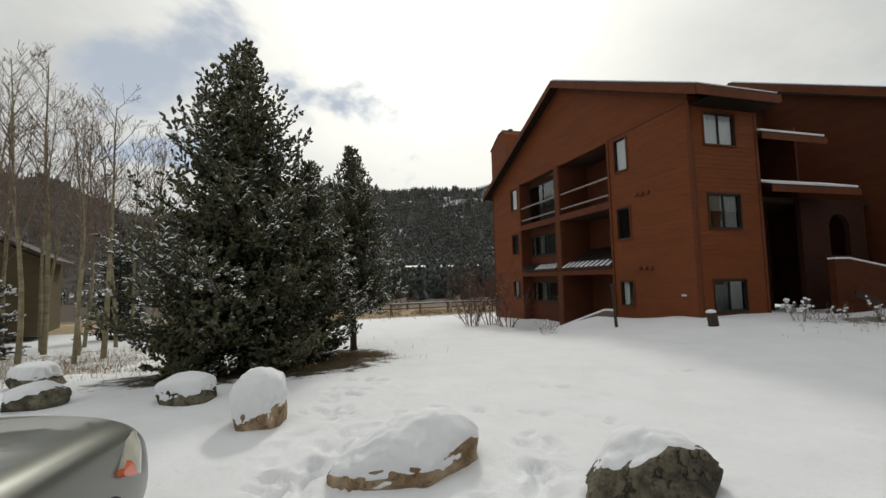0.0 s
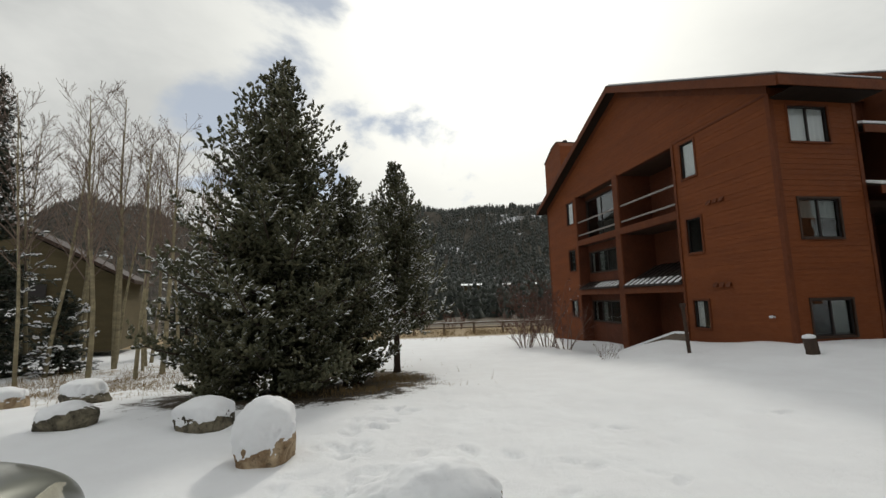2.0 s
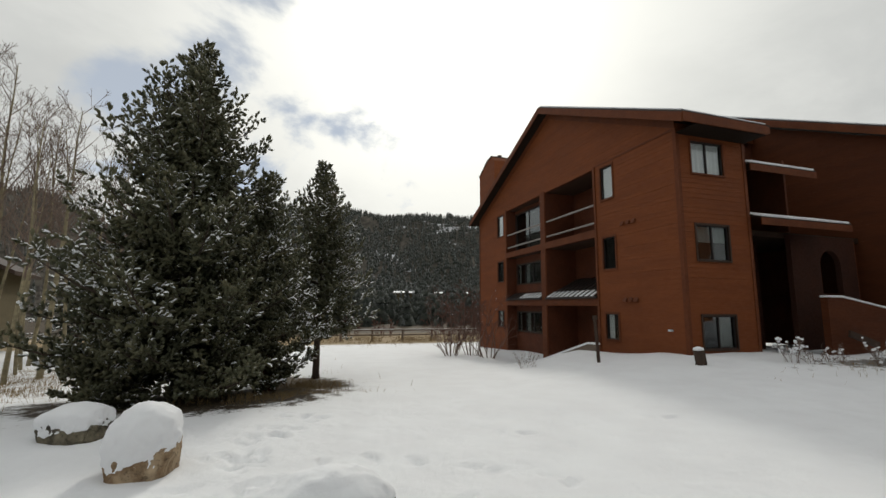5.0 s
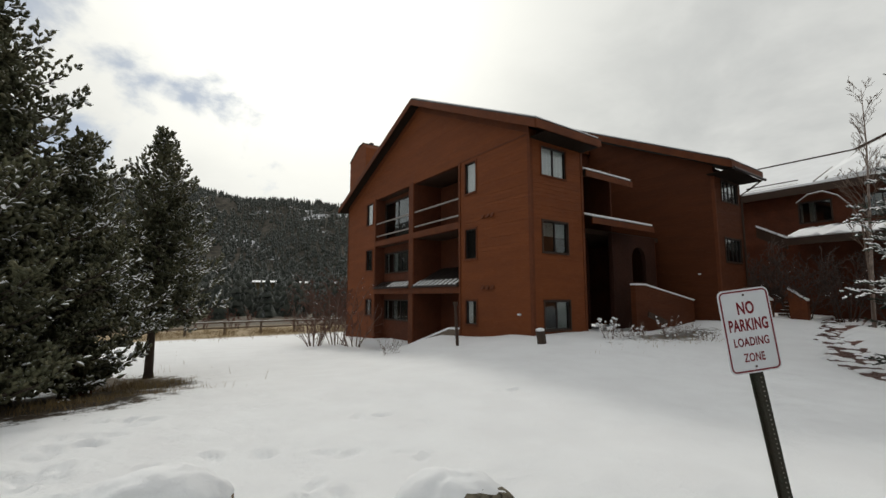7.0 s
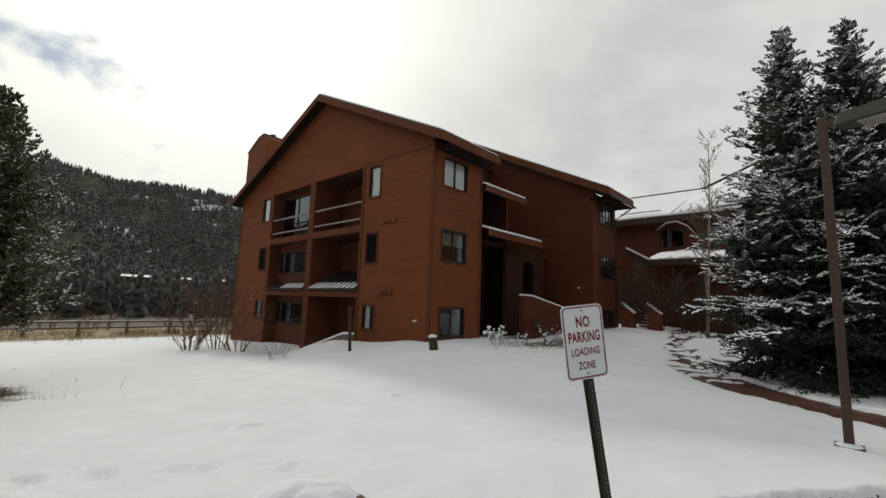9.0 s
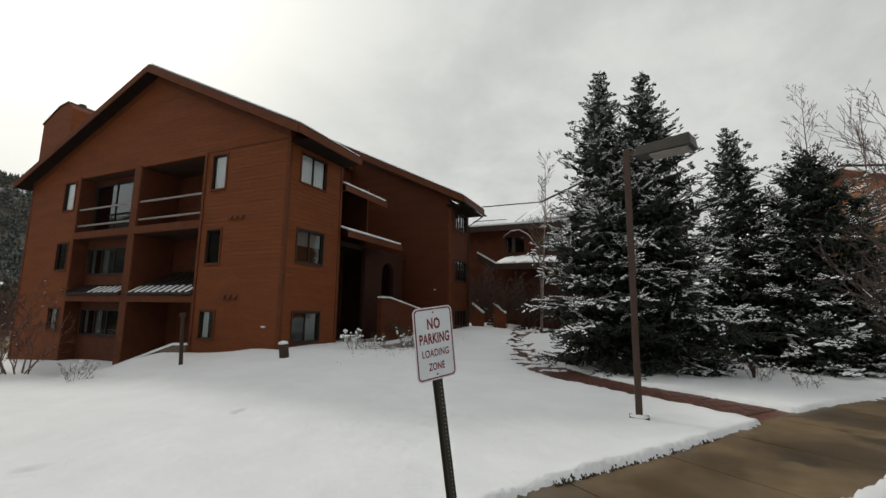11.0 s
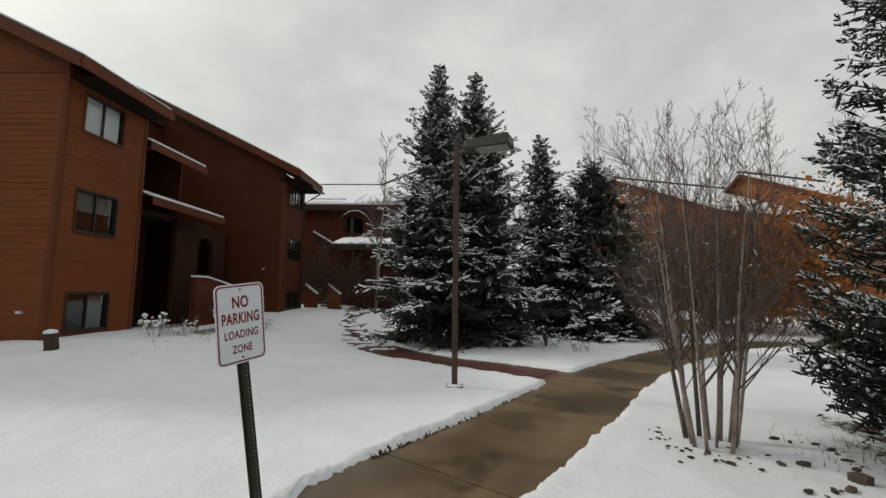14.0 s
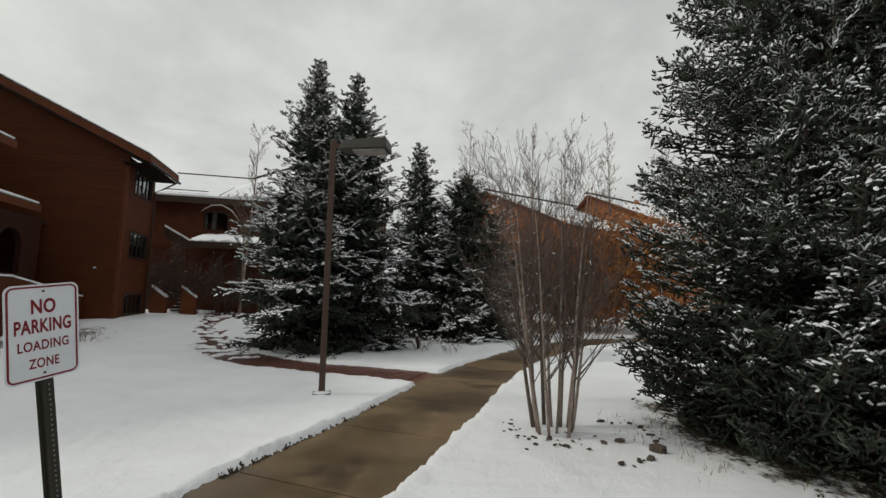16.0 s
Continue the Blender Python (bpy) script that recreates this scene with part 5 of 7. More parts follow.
def leafy_shrub(x, y, height, seed, count=6000):
    """A shrub that still holds its withered leaves."""
    s = bare_tree("leafy_shrub", "brown shrub still holding withered orange leaves", "shrub", x, y, height, seed, stems=7, spread=0.35, trunk=0.03, mat=M_TWIG, sides=3, kids=(9, 5, 2), levels=2, base_ring=0.5, twig=0.009, group="withered shrubs")
    rng = np.random.default_rng(seed)
    p = rng.normal(0, 1, (count, 3)) * [height * 0.20, height * 0.20, height * 0.22] + [0, 0, height * 0.55]
    p = p[p[:, 2] > 0.3]
    a, b = rng.normal(0, 0.044, (2, len(p), 3))
    v = np.stack([p - a, p + b, p + a, p - b], 1).reshape(-1, 3)
    part("foliage", fast_mesh("leaves", v, np.arange(len(v)).reshape(-1, 4), M_LEAF), None, s, "withered orange leaves")


for k, (sx, sy, sh) in enumerate(((16.4, -8.6, 3.7), (15.9, -10.0, 4.3), (14.9, -11.2, 5.2), (13.9, -12.6, 5.8), (18.2, -9.5, 4.2), (17.0, -12.5, 5.2))):
    leafy_shrub(sx, sy, sh, 90 + k)
for k, (sx, sy, sh) in enumerate(((16.2, -5.2, 4.4), (17.6, -6.8, 5.4), (19.4, -8.0, 6.2), (15.4, -9.0, 4.8), (20.5, -10.8, 6.2), (18.8, -14.0, 6.0), (14.4, -6.4, 4.2), (16.6, -8.0, 5.0), (14.2, -9.6, 4.4), (17.2, -10.6, 5.6))):
    bare_tree("bare_shrub", "tall grey-brown leafless shrub before the far houses", "shrub", sx, sy, sh, 240 + k, stems=10, spread=0.30, trunk=0.03, mat=M_TWIG, sides=3, kids=(9, 4, 1), levels=2, base_ring=0.6, start=0.15, group="garden shrubs", twig=0.008, fork=0.75, curl=0.05)
for k, (sx, sy, sh) in enumerate(((3.15, 21.6, 3.5), (2.6, 23.0, 3.3), (3.6, 20.6, 2.2), (2.2, 21.6, 1.4))):
    bare_tree("bare_shrub", "leafless red-brown shrub by the end wall", "shrub", sx, sy, sh, 100 + k, stems=9, spread=0.38, trunk=0.028, mat=M_TWIG, twig_mat=M_REDTWIG, sides=4, kids=(8, 5, 1), base_ring=0.35, start=0.2, group="wall shrubs", snow=0.08, twig=0.006)
for k, (sx, sy, sh) in enumerate(((2.5, 15.0, 0.6), (7.75, 9.95, 0.4), (8.6, 9.9, 0.5), (9.4, 9.4, 0.45), (9.9, 9.7, 0.7), (11.0, 9.6, 0.6), (10.6, 8.9, 0.4), (8.8, -0.6, 0.55), (8.2, -1.3, 0.45))):
    bare_tree("low_shrub", "small leafless shrub holding lumps of snow", "shrub", sx, sy, sh, 120 + k, stems=8, spread=0.55, trunk=0.008, mat=M_TWIG, sides=3, kids=(5, 3, 1), levels=2, base_ring=0.18, start=0.15, group="low shrubs", snow=0.45, twig=0.004, clumps=0.3)
for k, (sx, sy, sh) in enumerate(((19.8, 8.9, 3.6), (20.6, 7.6, 3.4), (21.4, 6.2, 3.2), (20.2, 10.3, 3.0))):
    bare_tree("bare_shrub", "dense dark leafless shrub before a wall", "shrub", sx, sy, sh, 140 + k, stems=10, spread=0.36, trunk=0.03, mat=M_DARKTWIG, twig_mat=M_DARKTWIG, sides=3, kids=(10, 5, 1), levels=2, base_ring=0.5, start=0.12, group="courtyard shrubs", snow=0.04, twig=0.013)
for k in range(13):
    rr = random.Random(160 + k)
    bare_tree("willow_shrub", "reddish leafless willow beyond the fence", "shrub", 4.2 + k * 1.55 + rr.uniform(-1, 1) if k > 4 else -9 + k * 2.8, 42 + rr.uniform(-1.5, 4), rr.uniform(2.6, 4.6) if k > 4 else rr.uniform(1.5, 2.4), 160 + k, stems=7, spread=0.36, trunk=0.04, mat=M_REDTWIG, twig_mat=M_REDTWIG, sides=3, kids=(7, 4, 1), levels=2, base_ring=0.8, start=0.15, group="willows", twig=0.014)

# ==== other buildings ====
far_block = thing("apartment_block", "rust-brown block across the court under a broad snowy roof", "building", group="apartment wings")
FX = 25.6
fholes = [(y0, y0 + 1.35, z0, z1) for y0 in (1.2, 4.2, 6.83) for z0, z1 in ((3.2, 4.3), (5.72, 6.85))]
boards, wall = lapped_wall((FX, 2.0, 0), (0, 1, 0), (-1, 0, 0), 12.0, 0.0, 7.4, fholes, board=0.3)
# Darkened siding: the shade on the court side is put into the colour.
part("court_siding", flip(boards, (-1, 0, 0)), M_INNER, far_block)
part("court_wall", wall, M_INNER, far_block)
for h in fholes:
    window(far_block, (FX, 2.0, 0), (0, 1, 0), (-1, 0, 0), *h, panes=2, curtain="part")
slope = Mesh().prism([(FX - 0.9, 1.0, 7.35), (33.6, 1.0, 10.9), (33.6, 1.0, 11.15), (FX - 0.9, 1.0, 7.6)], (0, 13.6, 0))
top = part("roof", slope, M_METALROOF, far_block)
part("roof_snow", Mesh().prism([(FX - 0.85, 1.05, 7.63), (33.5, 1.05, 11.12), (33.5, 1.05, 11.25), (FX - 0.85, 1.05, 7.74)], (0, 13.5, 0)), M_SNOWCAP, top, "smooth sheet of snow")
part("ridge_cap", Mesh().beam((33.6, 1.0, 11.25), (33.6, 14.6, 11.25), 0.3, 0.16), M_DARKWOOD, top)
part("eave_fascia", Mesh().box(FX - 0.95, FX - 0.9, 1.0, 14.6, 7.2, 7.6), M_DARKWOOD, far_block)
guard = part("snow_guard", Mesh().beam((FX - 0.4, 10.0, 8.10), (FX - 0.4, 12.5, 8.10), 0.05, 0.05).beam((FX - 0.4, 10.0, 7.9), (FX - 0.4, 12.5, 7.9), 0.04, 0.04), M_DARKWOOD, top, "thin metal snow guard rail")
for k in range(7):
    part("guard_post", Mesh().beam((FX - 0.4, 10.05 + k * 0.4, 7.72), (FX - 0.4, 10.05 + k * 0.4, 8.12), 0.04, 0.04), M_DARKWOOD, guard)
part("back_wall", Mesh().box(33.2, 33.5, 2.0, 14.0, 0.0, 10.8), M_INNER, far_block)
part("side_wall", Mesh().prism([(FX, 14.0, 0), (33.4, 14.0, 0), (33.4, 14.0, 10.7), (FX, 14.0, 7.3)], (0, 0.16, 0)), M_INNER, far_block)
# The roof's steeper seamed part, its ridge rising.
seamed = part("seamed_roof", Mesh().prism([(24.8, 9.3, 7.66), (33.7, 9.3, 11.05), (33.7, 5.0, 12.8), (24.8, 5.0, 8.0)], (0, 0, 0.1)).prism([(24.8, 5.0, 8.0), (33.7, 5.0, 12.8), (33.7, -1.5, 12.8), (24.8, -1.5, 8.0)], (0, 0, 0.1)), M_SNOWCAP, far_block, "seamed metal roof under thin snow")
for k in range(22):
    y = 9.25 - k * 0.48
    lift = min(1.0, (9.3 - y) / 4.3)
    part("roof_seam", Mesh().beam((24.8, y, 7.79 + 0.34 * lift), (33.7, y, 11.18 + 1.75 * lift), 0.05, 0.07), M_RAIL, seamed)
part("ridge_cap", Mesh().beam((33.7, 9.35, 11.2), (33.7, 5.0, 12.95), 0.25, 0.14).beam((33.7, 5.0, 12.95), (33.7, -1.5, 12.95), 0.25, 0.14), M_DARKWOOD, seamed)
part("court_wall", Mesh().box(26.4, 33.0, -1.4, 1.98, 0.0, 7.6), M_INNER, far_block)
# The low roof and stair before the block.
porch = thing("court_porch", "low snowy porch roof over a brown stair entrance", "porch")
pr = part("roof", Mesh().prism([(20.8, 5.2, 4.30), (25.6, 5.2, 5.3), (25.6, 5.2, 5.42), (20.8, 5.2, 4.42)], (0, 4.3, 0)), M_METALROOF, porch)
bumps, lumpy = Mesh(), random.Random(12)
count = 22
for k in range(count):
    y = 5.22 + k * 4.26 / (count - 1)
    hgt = 0.05 + 0.16 * lumpy.random()
    bumps.v += [(20.82, y, 4.43), (20.95 + 0.2 * lumpy.random(), y, 4.46 + hgt), (22.6 + 0.5 * lumpy.random(), y, 4.92 + hgt), (24.8, y, 5.30 + hgt * 0.6), (24.8, y, 5.26)]
    if k:
        bumps.f += [(5 * k - 5 + j, 5 * k - 5 + (j + 1) % 5, 5 * k + (j + 1) % 5, 5 * k + j) for j in range(5)]
bumps.f += [(0, 4, 3, 2, 1), tuple(range(5 * count - 5, 5 * count))]
part("roof_snow", bumps, M_SNOWCAP, pr, "lumpy snow along the eave", smooth=True)
part("fascia", Mesh().box(20.74, 20.8, 5.2, 9.5, 4.08, 4.42), M_DARKWOOD, porch)
part("sloping_parapet", Mesh().prism([(20.8, 9.5, 3.9), (20.8, 10.7, 4.6), (20.8, 10.7, 5.12), (20.8, 9.5, 4.42)], (0.16, 0, 0)), M_DARKWOOD, porch)
part("parapet_snow", Mesh().prism([(20.78, 9.5, 4.425), (20.78, 10.7, 5.125), (20.78, 10.7, 5.22), (20.78, 9.5, 4.52)], (0.2, 0, 0)), M_SNOWCAP, porch)
# Wall colour darkened for the shade under the porch roof.
part("porch_wall", Mesh().box(22.6, 22.75, 5.4, 12.0, 0.4, 4.4), M_INNER, porch)
for y in (9.85, 8.55):
    part("stair_cheek", Mesh().prism([(19.3, y, 0.3), (19.3, y + 0.65, 0.3), (19.3, y + 0.65, 1.97), (19.3, y, 1.47)], (0.3, 0, 0)), M_TRIM, porch, "brown stair side with a snowy top")
    part("cheek_snow", Mesh().prism([(19.28, y, 1.475), (19.28, y + 0.65, 1.975), (19.28, y + 0.65, 2.06), (19.28, y, 1.56)], (0.34, 0, 0)), M_SNOWCAP, porch)
for k in range(6):
    part("stair_tread", Mesh().box(19.4 + k * 0.3, 19.72 + k * 0.3, 9.2, 9.85, 0.45 + k * 0.17, 0.53 + k * 0.17), M_DARKWOOD, porch)
    part("tread_snow", Mesh().box(19.42 + k * 0.3, 19.60 + k * 0.3, 9.22, 9.83, 0.534 + k * 0.17, 0.555 + k * 0.17), M_SNOWCAP, porch)


def orange_house(label, x, y, turn, outline, deep, rim=0.30):
    """A house end: its outline (local x, z) faces local -y; the roof follows the outline's upper edges."""
    h = thing("apartment_house", label, "building", x, y, 0.2, turn, group="houses past the court")
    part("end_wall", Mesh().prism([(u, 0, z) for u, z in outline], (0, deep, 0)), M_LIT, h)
    upper = [p for p in outline if p[1] > 1]
    for (u0, z0), (u1, z1) in zip(upper, upper[1:]):
        if abs(u1 - u0) < 0.3:
            continue
        slab = part("roof", Mesh().prism([(u0, -0.5, z0 + 0.01), (u1, -0.5, z1 + 0.01), (u1, -0.5, z1 + rim), (u0, -0.5, z0 + rim)], (0, deep + 1, 0)), M_TRIM, h)
        part("roof_snow", Mesh().prism([(u0, -0.4, z0 + rim + 0.01), (u1, -0.4, z1 + rim + 0.01), (u1, -0.4, z1 + rim + 0.12), (u0, -0.4, z0 + rim + 0.12)], (0, deep + 0.8, 0)), M_SNOWCAP, slab, "snow on the roof")
    peak = max(outline, key=lambda q: q[1])
    part("ridge_cap", Mesh().beam((peak[0], -0.55, peak[1] + rim + 0.16), (peak[0], deep + 0.5, peak[1] + rim + 0.16), 0.30, 0.14), M_DARKWOOD, h, "dark ridge capping")
    return h


# Siding orange raised so these walls look more strongly lit.
M_LIT = material("lit_orange_siding", (0.31, 0.115, 0.042), 0.75, (0.22, 0.080, 0.031), 1.2, 0.5, 0.2, 12.0, stretch=(0.5, 0.5, 3))
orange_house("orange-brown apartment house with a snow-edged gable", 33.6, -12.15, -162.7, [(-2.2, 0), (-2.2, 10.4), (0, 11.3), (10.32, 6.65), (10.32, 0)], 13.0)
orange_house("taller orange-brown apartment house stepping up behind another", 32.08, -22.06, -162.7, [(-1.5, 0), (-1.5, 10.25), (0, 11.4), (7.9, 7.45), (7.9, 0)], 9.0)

olive = thing("olive_house", "olive-brown house with a snow-edged gable roof behind aspens", "house")
# A plain gable end towards the camera, its ridge far to one side.
og = Mesh().prism([(-19.0, 28.6, -0.6), (-19.0, 28.6, 3.4), (-25.5, 26.6, 7.2), (-32.0, 24.6, 3.4), (-32.0, 24.6, -0.6)], (-1.6, 5.2, 0))
part("gable_wall", og, M_OLIVE, olive)
for k in range(22):
    z = -0.5 + 0.2 * k
    part("siding_line", Mesh().beam((-18.95, 28.55, z), (-31.0, 24.86, z), 0.02, 0.02), M_OLIVE, olive)
for ya, za, yb, zb in (((-18.3, 28.75), 3.1, (-25.5, 26.5), 7.35), ((-32.7, 24.35), 3.1, (-25.5, 26.5), 7.35)):
    r = part("roof", Mesh().prism([(*ya, za), (*yb, zb), (*yb, zb + 0.2), (*ya, za + 0.2)], (-1.6, 5.2, 0)), M_DARKWOOD, olive)
    for v in range(len(r.data.vertices)):
        if r.data.vertices[v].co.y < 28.9 and v < 4:
            r.data.vertices[v].co += Vector((0.15, -0.5, 0))
    if ya[0] < -30:
        part("roof_snow", Mesh().prism([(ya[0] + 0.1, ya[1] - 0.35, za + 0.215), (yb[0] + 0.1, yb[1] - 0.35, zb + 0.215), (yb[0] + 0.1, yb[1] - 0.35, zb + 0.225), (ya[0] + 0.1, ya[1] - 0.35, za + 0.225)], (-1.6, 5.2, 0)), M_SNOWCAP, r)
part("window", Mesh().beam((-22.0, 27.52, 2.6), (-23.4, 27.09, 2.6), 0.06, 1.0), M_FRAME, olive)

for k, (vx, vy, ln) in enumerate(((20.5, 121, 6.0), (31.0, 122, 3.0), (38.5, 120, 2.4), (49.0, 121, 5.0))):
    v = thing("valley_house", "distant low house with a long snowy roof", "house", vx, vy, -2.0, -12, group="valley houses")
    part("wall", Mesh().box(-ln / 2, ln / 2, 0, 6, 0, 7.4), M_OLIVE, v)
    part("roof", Mesh().prism([(-ln / 2 - 0.4, -0.6, 7.35), (-ln / 2 - 0.4, 3, 7.95), (-ln / 2 - 0.4, 6.6, 7.35)], (ln + 0.8, 0, 0)), M_SNOWCAP, v, "snowy roof")

# ==== fence ====
fence = thing("rail_fence", "weathered split-rail fence at the edge of dry meadow", "fence")
FENCE_Y = 36.0
for k in range(14):
    fx = -14 + k * 2.4
    fz = ground_z(fx, FENCE_Y)
    part("post", Mesh().tube([(fx, FENCE_Y, fz - 0.1), (fx + 0.02, FENCE_Y, fz + 0.95)], [0.09, 0.08], 6), M_FENCE, fence)
    if k < 13:
        for hz in (0.45, 0.82):
            part("rail", Mesh().tube([(fx - 0.1, FENCE_Y - 0.08, fz + hz), (fx + 2.5, FENCE_Y - 0.08, ground_z(fx + 2.4, FENCE_Y) + hz + 0.02)], [0.055, 0.05], 5), M_FENCE, fence)
        part("rail_snow", Mesh().beam((fx - 0.1, FENCE_Y - 0.08, fz + 0.885), (fx + 2.5, FENCE_Y - 0.08, ground_z(fx + 2.4, FENCE_Y) + 0.9), 0.08, 0.035), M_SNOWCAP, fence)

# ==== boulders ====


def boulder_material(name, a, b, dark, crack=0.0):
    m = bpy.data.materials.new(name)
    m.use_nodes = True
    n = Nodes(m.node_tree)
    co = n.add("ShaderNodeTexCoord").outputs["Object"]
    big, fine = n.noise(co, 3.0, 6.0, 0.65, 0.6), n.noise(co, 24.0, 6.0, 0.7)
    c = n.mix(n.ramp(big, 0.36, 0.62), a, b)
    c = n.mix(n.math("MULTIPLY", n.ramp(fine, 0.48, 0.72), 0.8), c, dark)
    c = n.mix(n.math("MULTIPLY", n.ramp(n.noise(co, 6.0, 3.0), 0.56, 0.7), 0.6), c, tuple(min(1, 1.45 * k) for k in b))
    h = n.math("ADD", n.math("MULTIPLY", big, 0.6), n.math("MULTIPLY", fine, 0.35))
    if crack:
        warped = n.add("ShaderNodeVectorMath", {0: co, 1: n.add("ShaderNodeTexNoise", {"Vector": co, "Scale": 4.0, "Detail": 4.0}).outputs["Color"]}, operation="ADD").outputs[0]
        edge = n.add("ShaderNodeTexVoronoi", {"Vector": warped, "Scale": crack}, feature="DISTANCE_TO_EDGE").outputs["Distance"]
        line = n.ramp(n.math("ADD", edge, n.math("MULTIPLY", n.math("SUBTRACT", fine, 0.5), 0.03)), 0.0, 0.03)
        c = n.mix(n.math("MAXIMUM", n.ramp(line, 0, 1, 0.35, 1.0), n.ramp(n.noise(co, 2.2, 2.0), 0.42, 0.5)), dark, c)
        h = n.math("ADD", h, n.math("MULTIPLY", line, 0.5))
    n.add("ShaderNodeOutputMaterial", {0: n.add("ShaderNodeBsdfPrincipled", {"Base Color": c, "Roughness": 0.85, "Specular IOR Level": 0.2, "Normal": n.add("ShaderNodeBump", {"Strength": 0.9, "Distance": 0.06, "Height": h})})})
    return m


M_TANROCK = boulder_material("tan_granite", (0.21, 0.135, 0.075), (0.42, 0.32, 0.21), (0.045, 0.03, 0.02))
M_DARKROCK = boulder_material("dark_lichen_rock", (0.050, 0.045, 0.033), (0.18, 0.158, 0.112), (0.012, 0.010, 0.008), 1.5)


def boulder(label, x, y, wide, deep, tall, turn, seed, mat, cap=0.5, cap_lift=0.05, sink=0.12, open_dir=None, round_top=True, facets=14, peak=0.0, crumble=0.0):
    """A faceted rock, rounded above where snow lies, and a soft cap of snow shaped by the rock below it."""
    rock = thing("boulder", label, "boulder", x, y, ground_z(x, y) - sink, turn, group="boulders by the car park")
    rng = random.Random(seed)
    bm = bmesh.new()
    bmesh.ops.create_icosphere(bm, subdivisions=5, radius=1.0)
    planes = []
    for _ in range(facets):
        d = Vector((rng.gauss(0, 1), rng.gauss(0, 1), rng.uniform(-0.9, 0.35) if round_top else rng.gauss(0, 0.7))).normalized()
        planes.append((d, rng.uniform(0.74, 0.92) if round_top else rng.uniform(0.58, 0.82)))
    shift = Vector((seed * 3.1, seed * 1.7, seed * 0.9))
    rows = []

    def shaped(d, r):
        flat = math.hypot(d.x, d.y)
        wall = 1 + 0.75 * (1 / flat - 1) if d.z < 0 and flat > 0.3 else 1.0
        return Vector((d.x * r * wall * wide / 2, d.y * r * wall * deep / 2, (d.z * r * 0.5 + 0.42) * tall / 0.92 * (1 + peak * max(-0.6, d.x) * max(0.0, d.z) + abs(peak) * 0.7 * max(0.0, d.z) ** 4)))

    for v in bm.verts:
        d = v.co.normalized()
        r = 1.0
        for nrm, lim in planes:
            c = d.dot(nrm)
            if c > 1e-3 and lim / c < r:
                r = 0.08 * r + 0.92 * (lim / c)
        soft = 0.93 + 0.05 * noise.noise(d * 1.7 + shift)
        r *= 1 + 0.05 * noise.noise(d * 2.2 + shift) + 0.030 * noise.noise(d * 6 + shift) + 0.014 * noise.noise(d * 17 + shift)
        rows.append((d, r, soft))
        v.co = shaped(d, r)
    me = bpy.data.meshes.new("rock")
    bm.to_mesh(me)
    me.materials.append(mat)
    me.shade_smooth()
    part("rock", me, mat, rock)
    bm.normal_update()
    keep, moved = {}, {}
    for v, (d, r, soft) in zip(bm.verts, rows):
        rag = 0.14 * noise.noise(d * 3.0 + shift) + 0.12 * noise.noise(d * 8.0 + shift) + 0.08 * noise.noise(d * 20.0 + shift)
        lie = 0.55 * d.z + 0.45 * v.normal.z
        k = lie + (0.25 * d.dot(Vector(open_dir)) if open_dir else 0) + rag - (1 - cap)
        keep[v] = k
        k = max(0.0, min(1.0, k / 0.35))
        over = shaped(d, max(r, soft)) if round_top else v.co.copy()
        moved[v] = v.co.lerp(over, k) + v.normal * (-0.012 + (cap_lift * 0.7 + 0.012) * (k ** 0.55)) + Vector((0, 0, cap_lift * k * k)) + v.normal * (crumble * k * (noise.noise(d * 9 + shift) + 0.7 * noise.noise(d * 19 + shift)))
    for v in bm.verts:
        v.co = moved[v]
    dead = [f for f in bm.faces if all(keep[v] < -0.02 for v in f.verts)]
    bmesh.ops.delete(bm, geom=dead, context="FACES")
    sm = bpy.data.meshes.new("snow")
    bm.to_mesh(sm)
    bm.free()
    sm.materials.append(M_SNOWCAP)
    sm.shade_smooth()
    part("snow_cap", sm, M_SNOWCAP, rock, "thick cap of snow")
    return rock


boulder("broad tan boulder under a thick uneven cap of snow", -4.17, 5.74, 1.56, 0.95, 0.60, 8, 3, M_TANROCK, 0.60, cap_lift=0.026, sink=0.30, open_dir=(0.1, -0.5, 0), peak=0.24, crumble=0.03)
boulder("dark craggy boulder with patches of snow", -2.42, 4.76, 1.52, 0.95, 0.74, -10, 7, M_DARKROCK, 0.24, cap_lift=0.035, sink=0.38, round_top=False, facets=11, open_dir=(-0.5, 1.3, 0.2), crumble=0.01)
boulder("egg-shaped tan boulder under a tall snow cap", -5.66, 7.40, 0.70, 0.66, 0.76, 20, 5, M_TANROCK, 1.0, cap_lift=0.035, sink=0.18, open_dir=(-0.7, 0.1, 0))
boulder("low dark boulder almost buried in snow", -6.80, 8.75, 0.86, 0.7, 0.46, -20, 9, M_DARKROCK, 0.72, cap_lift=0.06, sink=0.16, open_dir=(-0.9, 0, 0))
boulder("flat dark boulder half covered by snow", -8.90, 9.42, 0.84, 0.65, 0.44, 12, 12, M_DARKROCK, 0.46, cap_lift=0.03, sink=0.16, open_dir=(-1.6, 0.3, 0))
boulder("flat-topped boulder with a white cushion of snow", -10.3, 12.0, 0.95, 0.8, 0.46, 0, 14, M_DARKROCK, 0.55, cap_lift=0.08, sink=0.13)
boulder("snowy tan boulder at the edge of dry grass", -11.7, 11.9, 0.9, 0.7, 0.42, 30, 15, M_TANROCK, 0.6, cap_lift=0.06, sink=0.14)
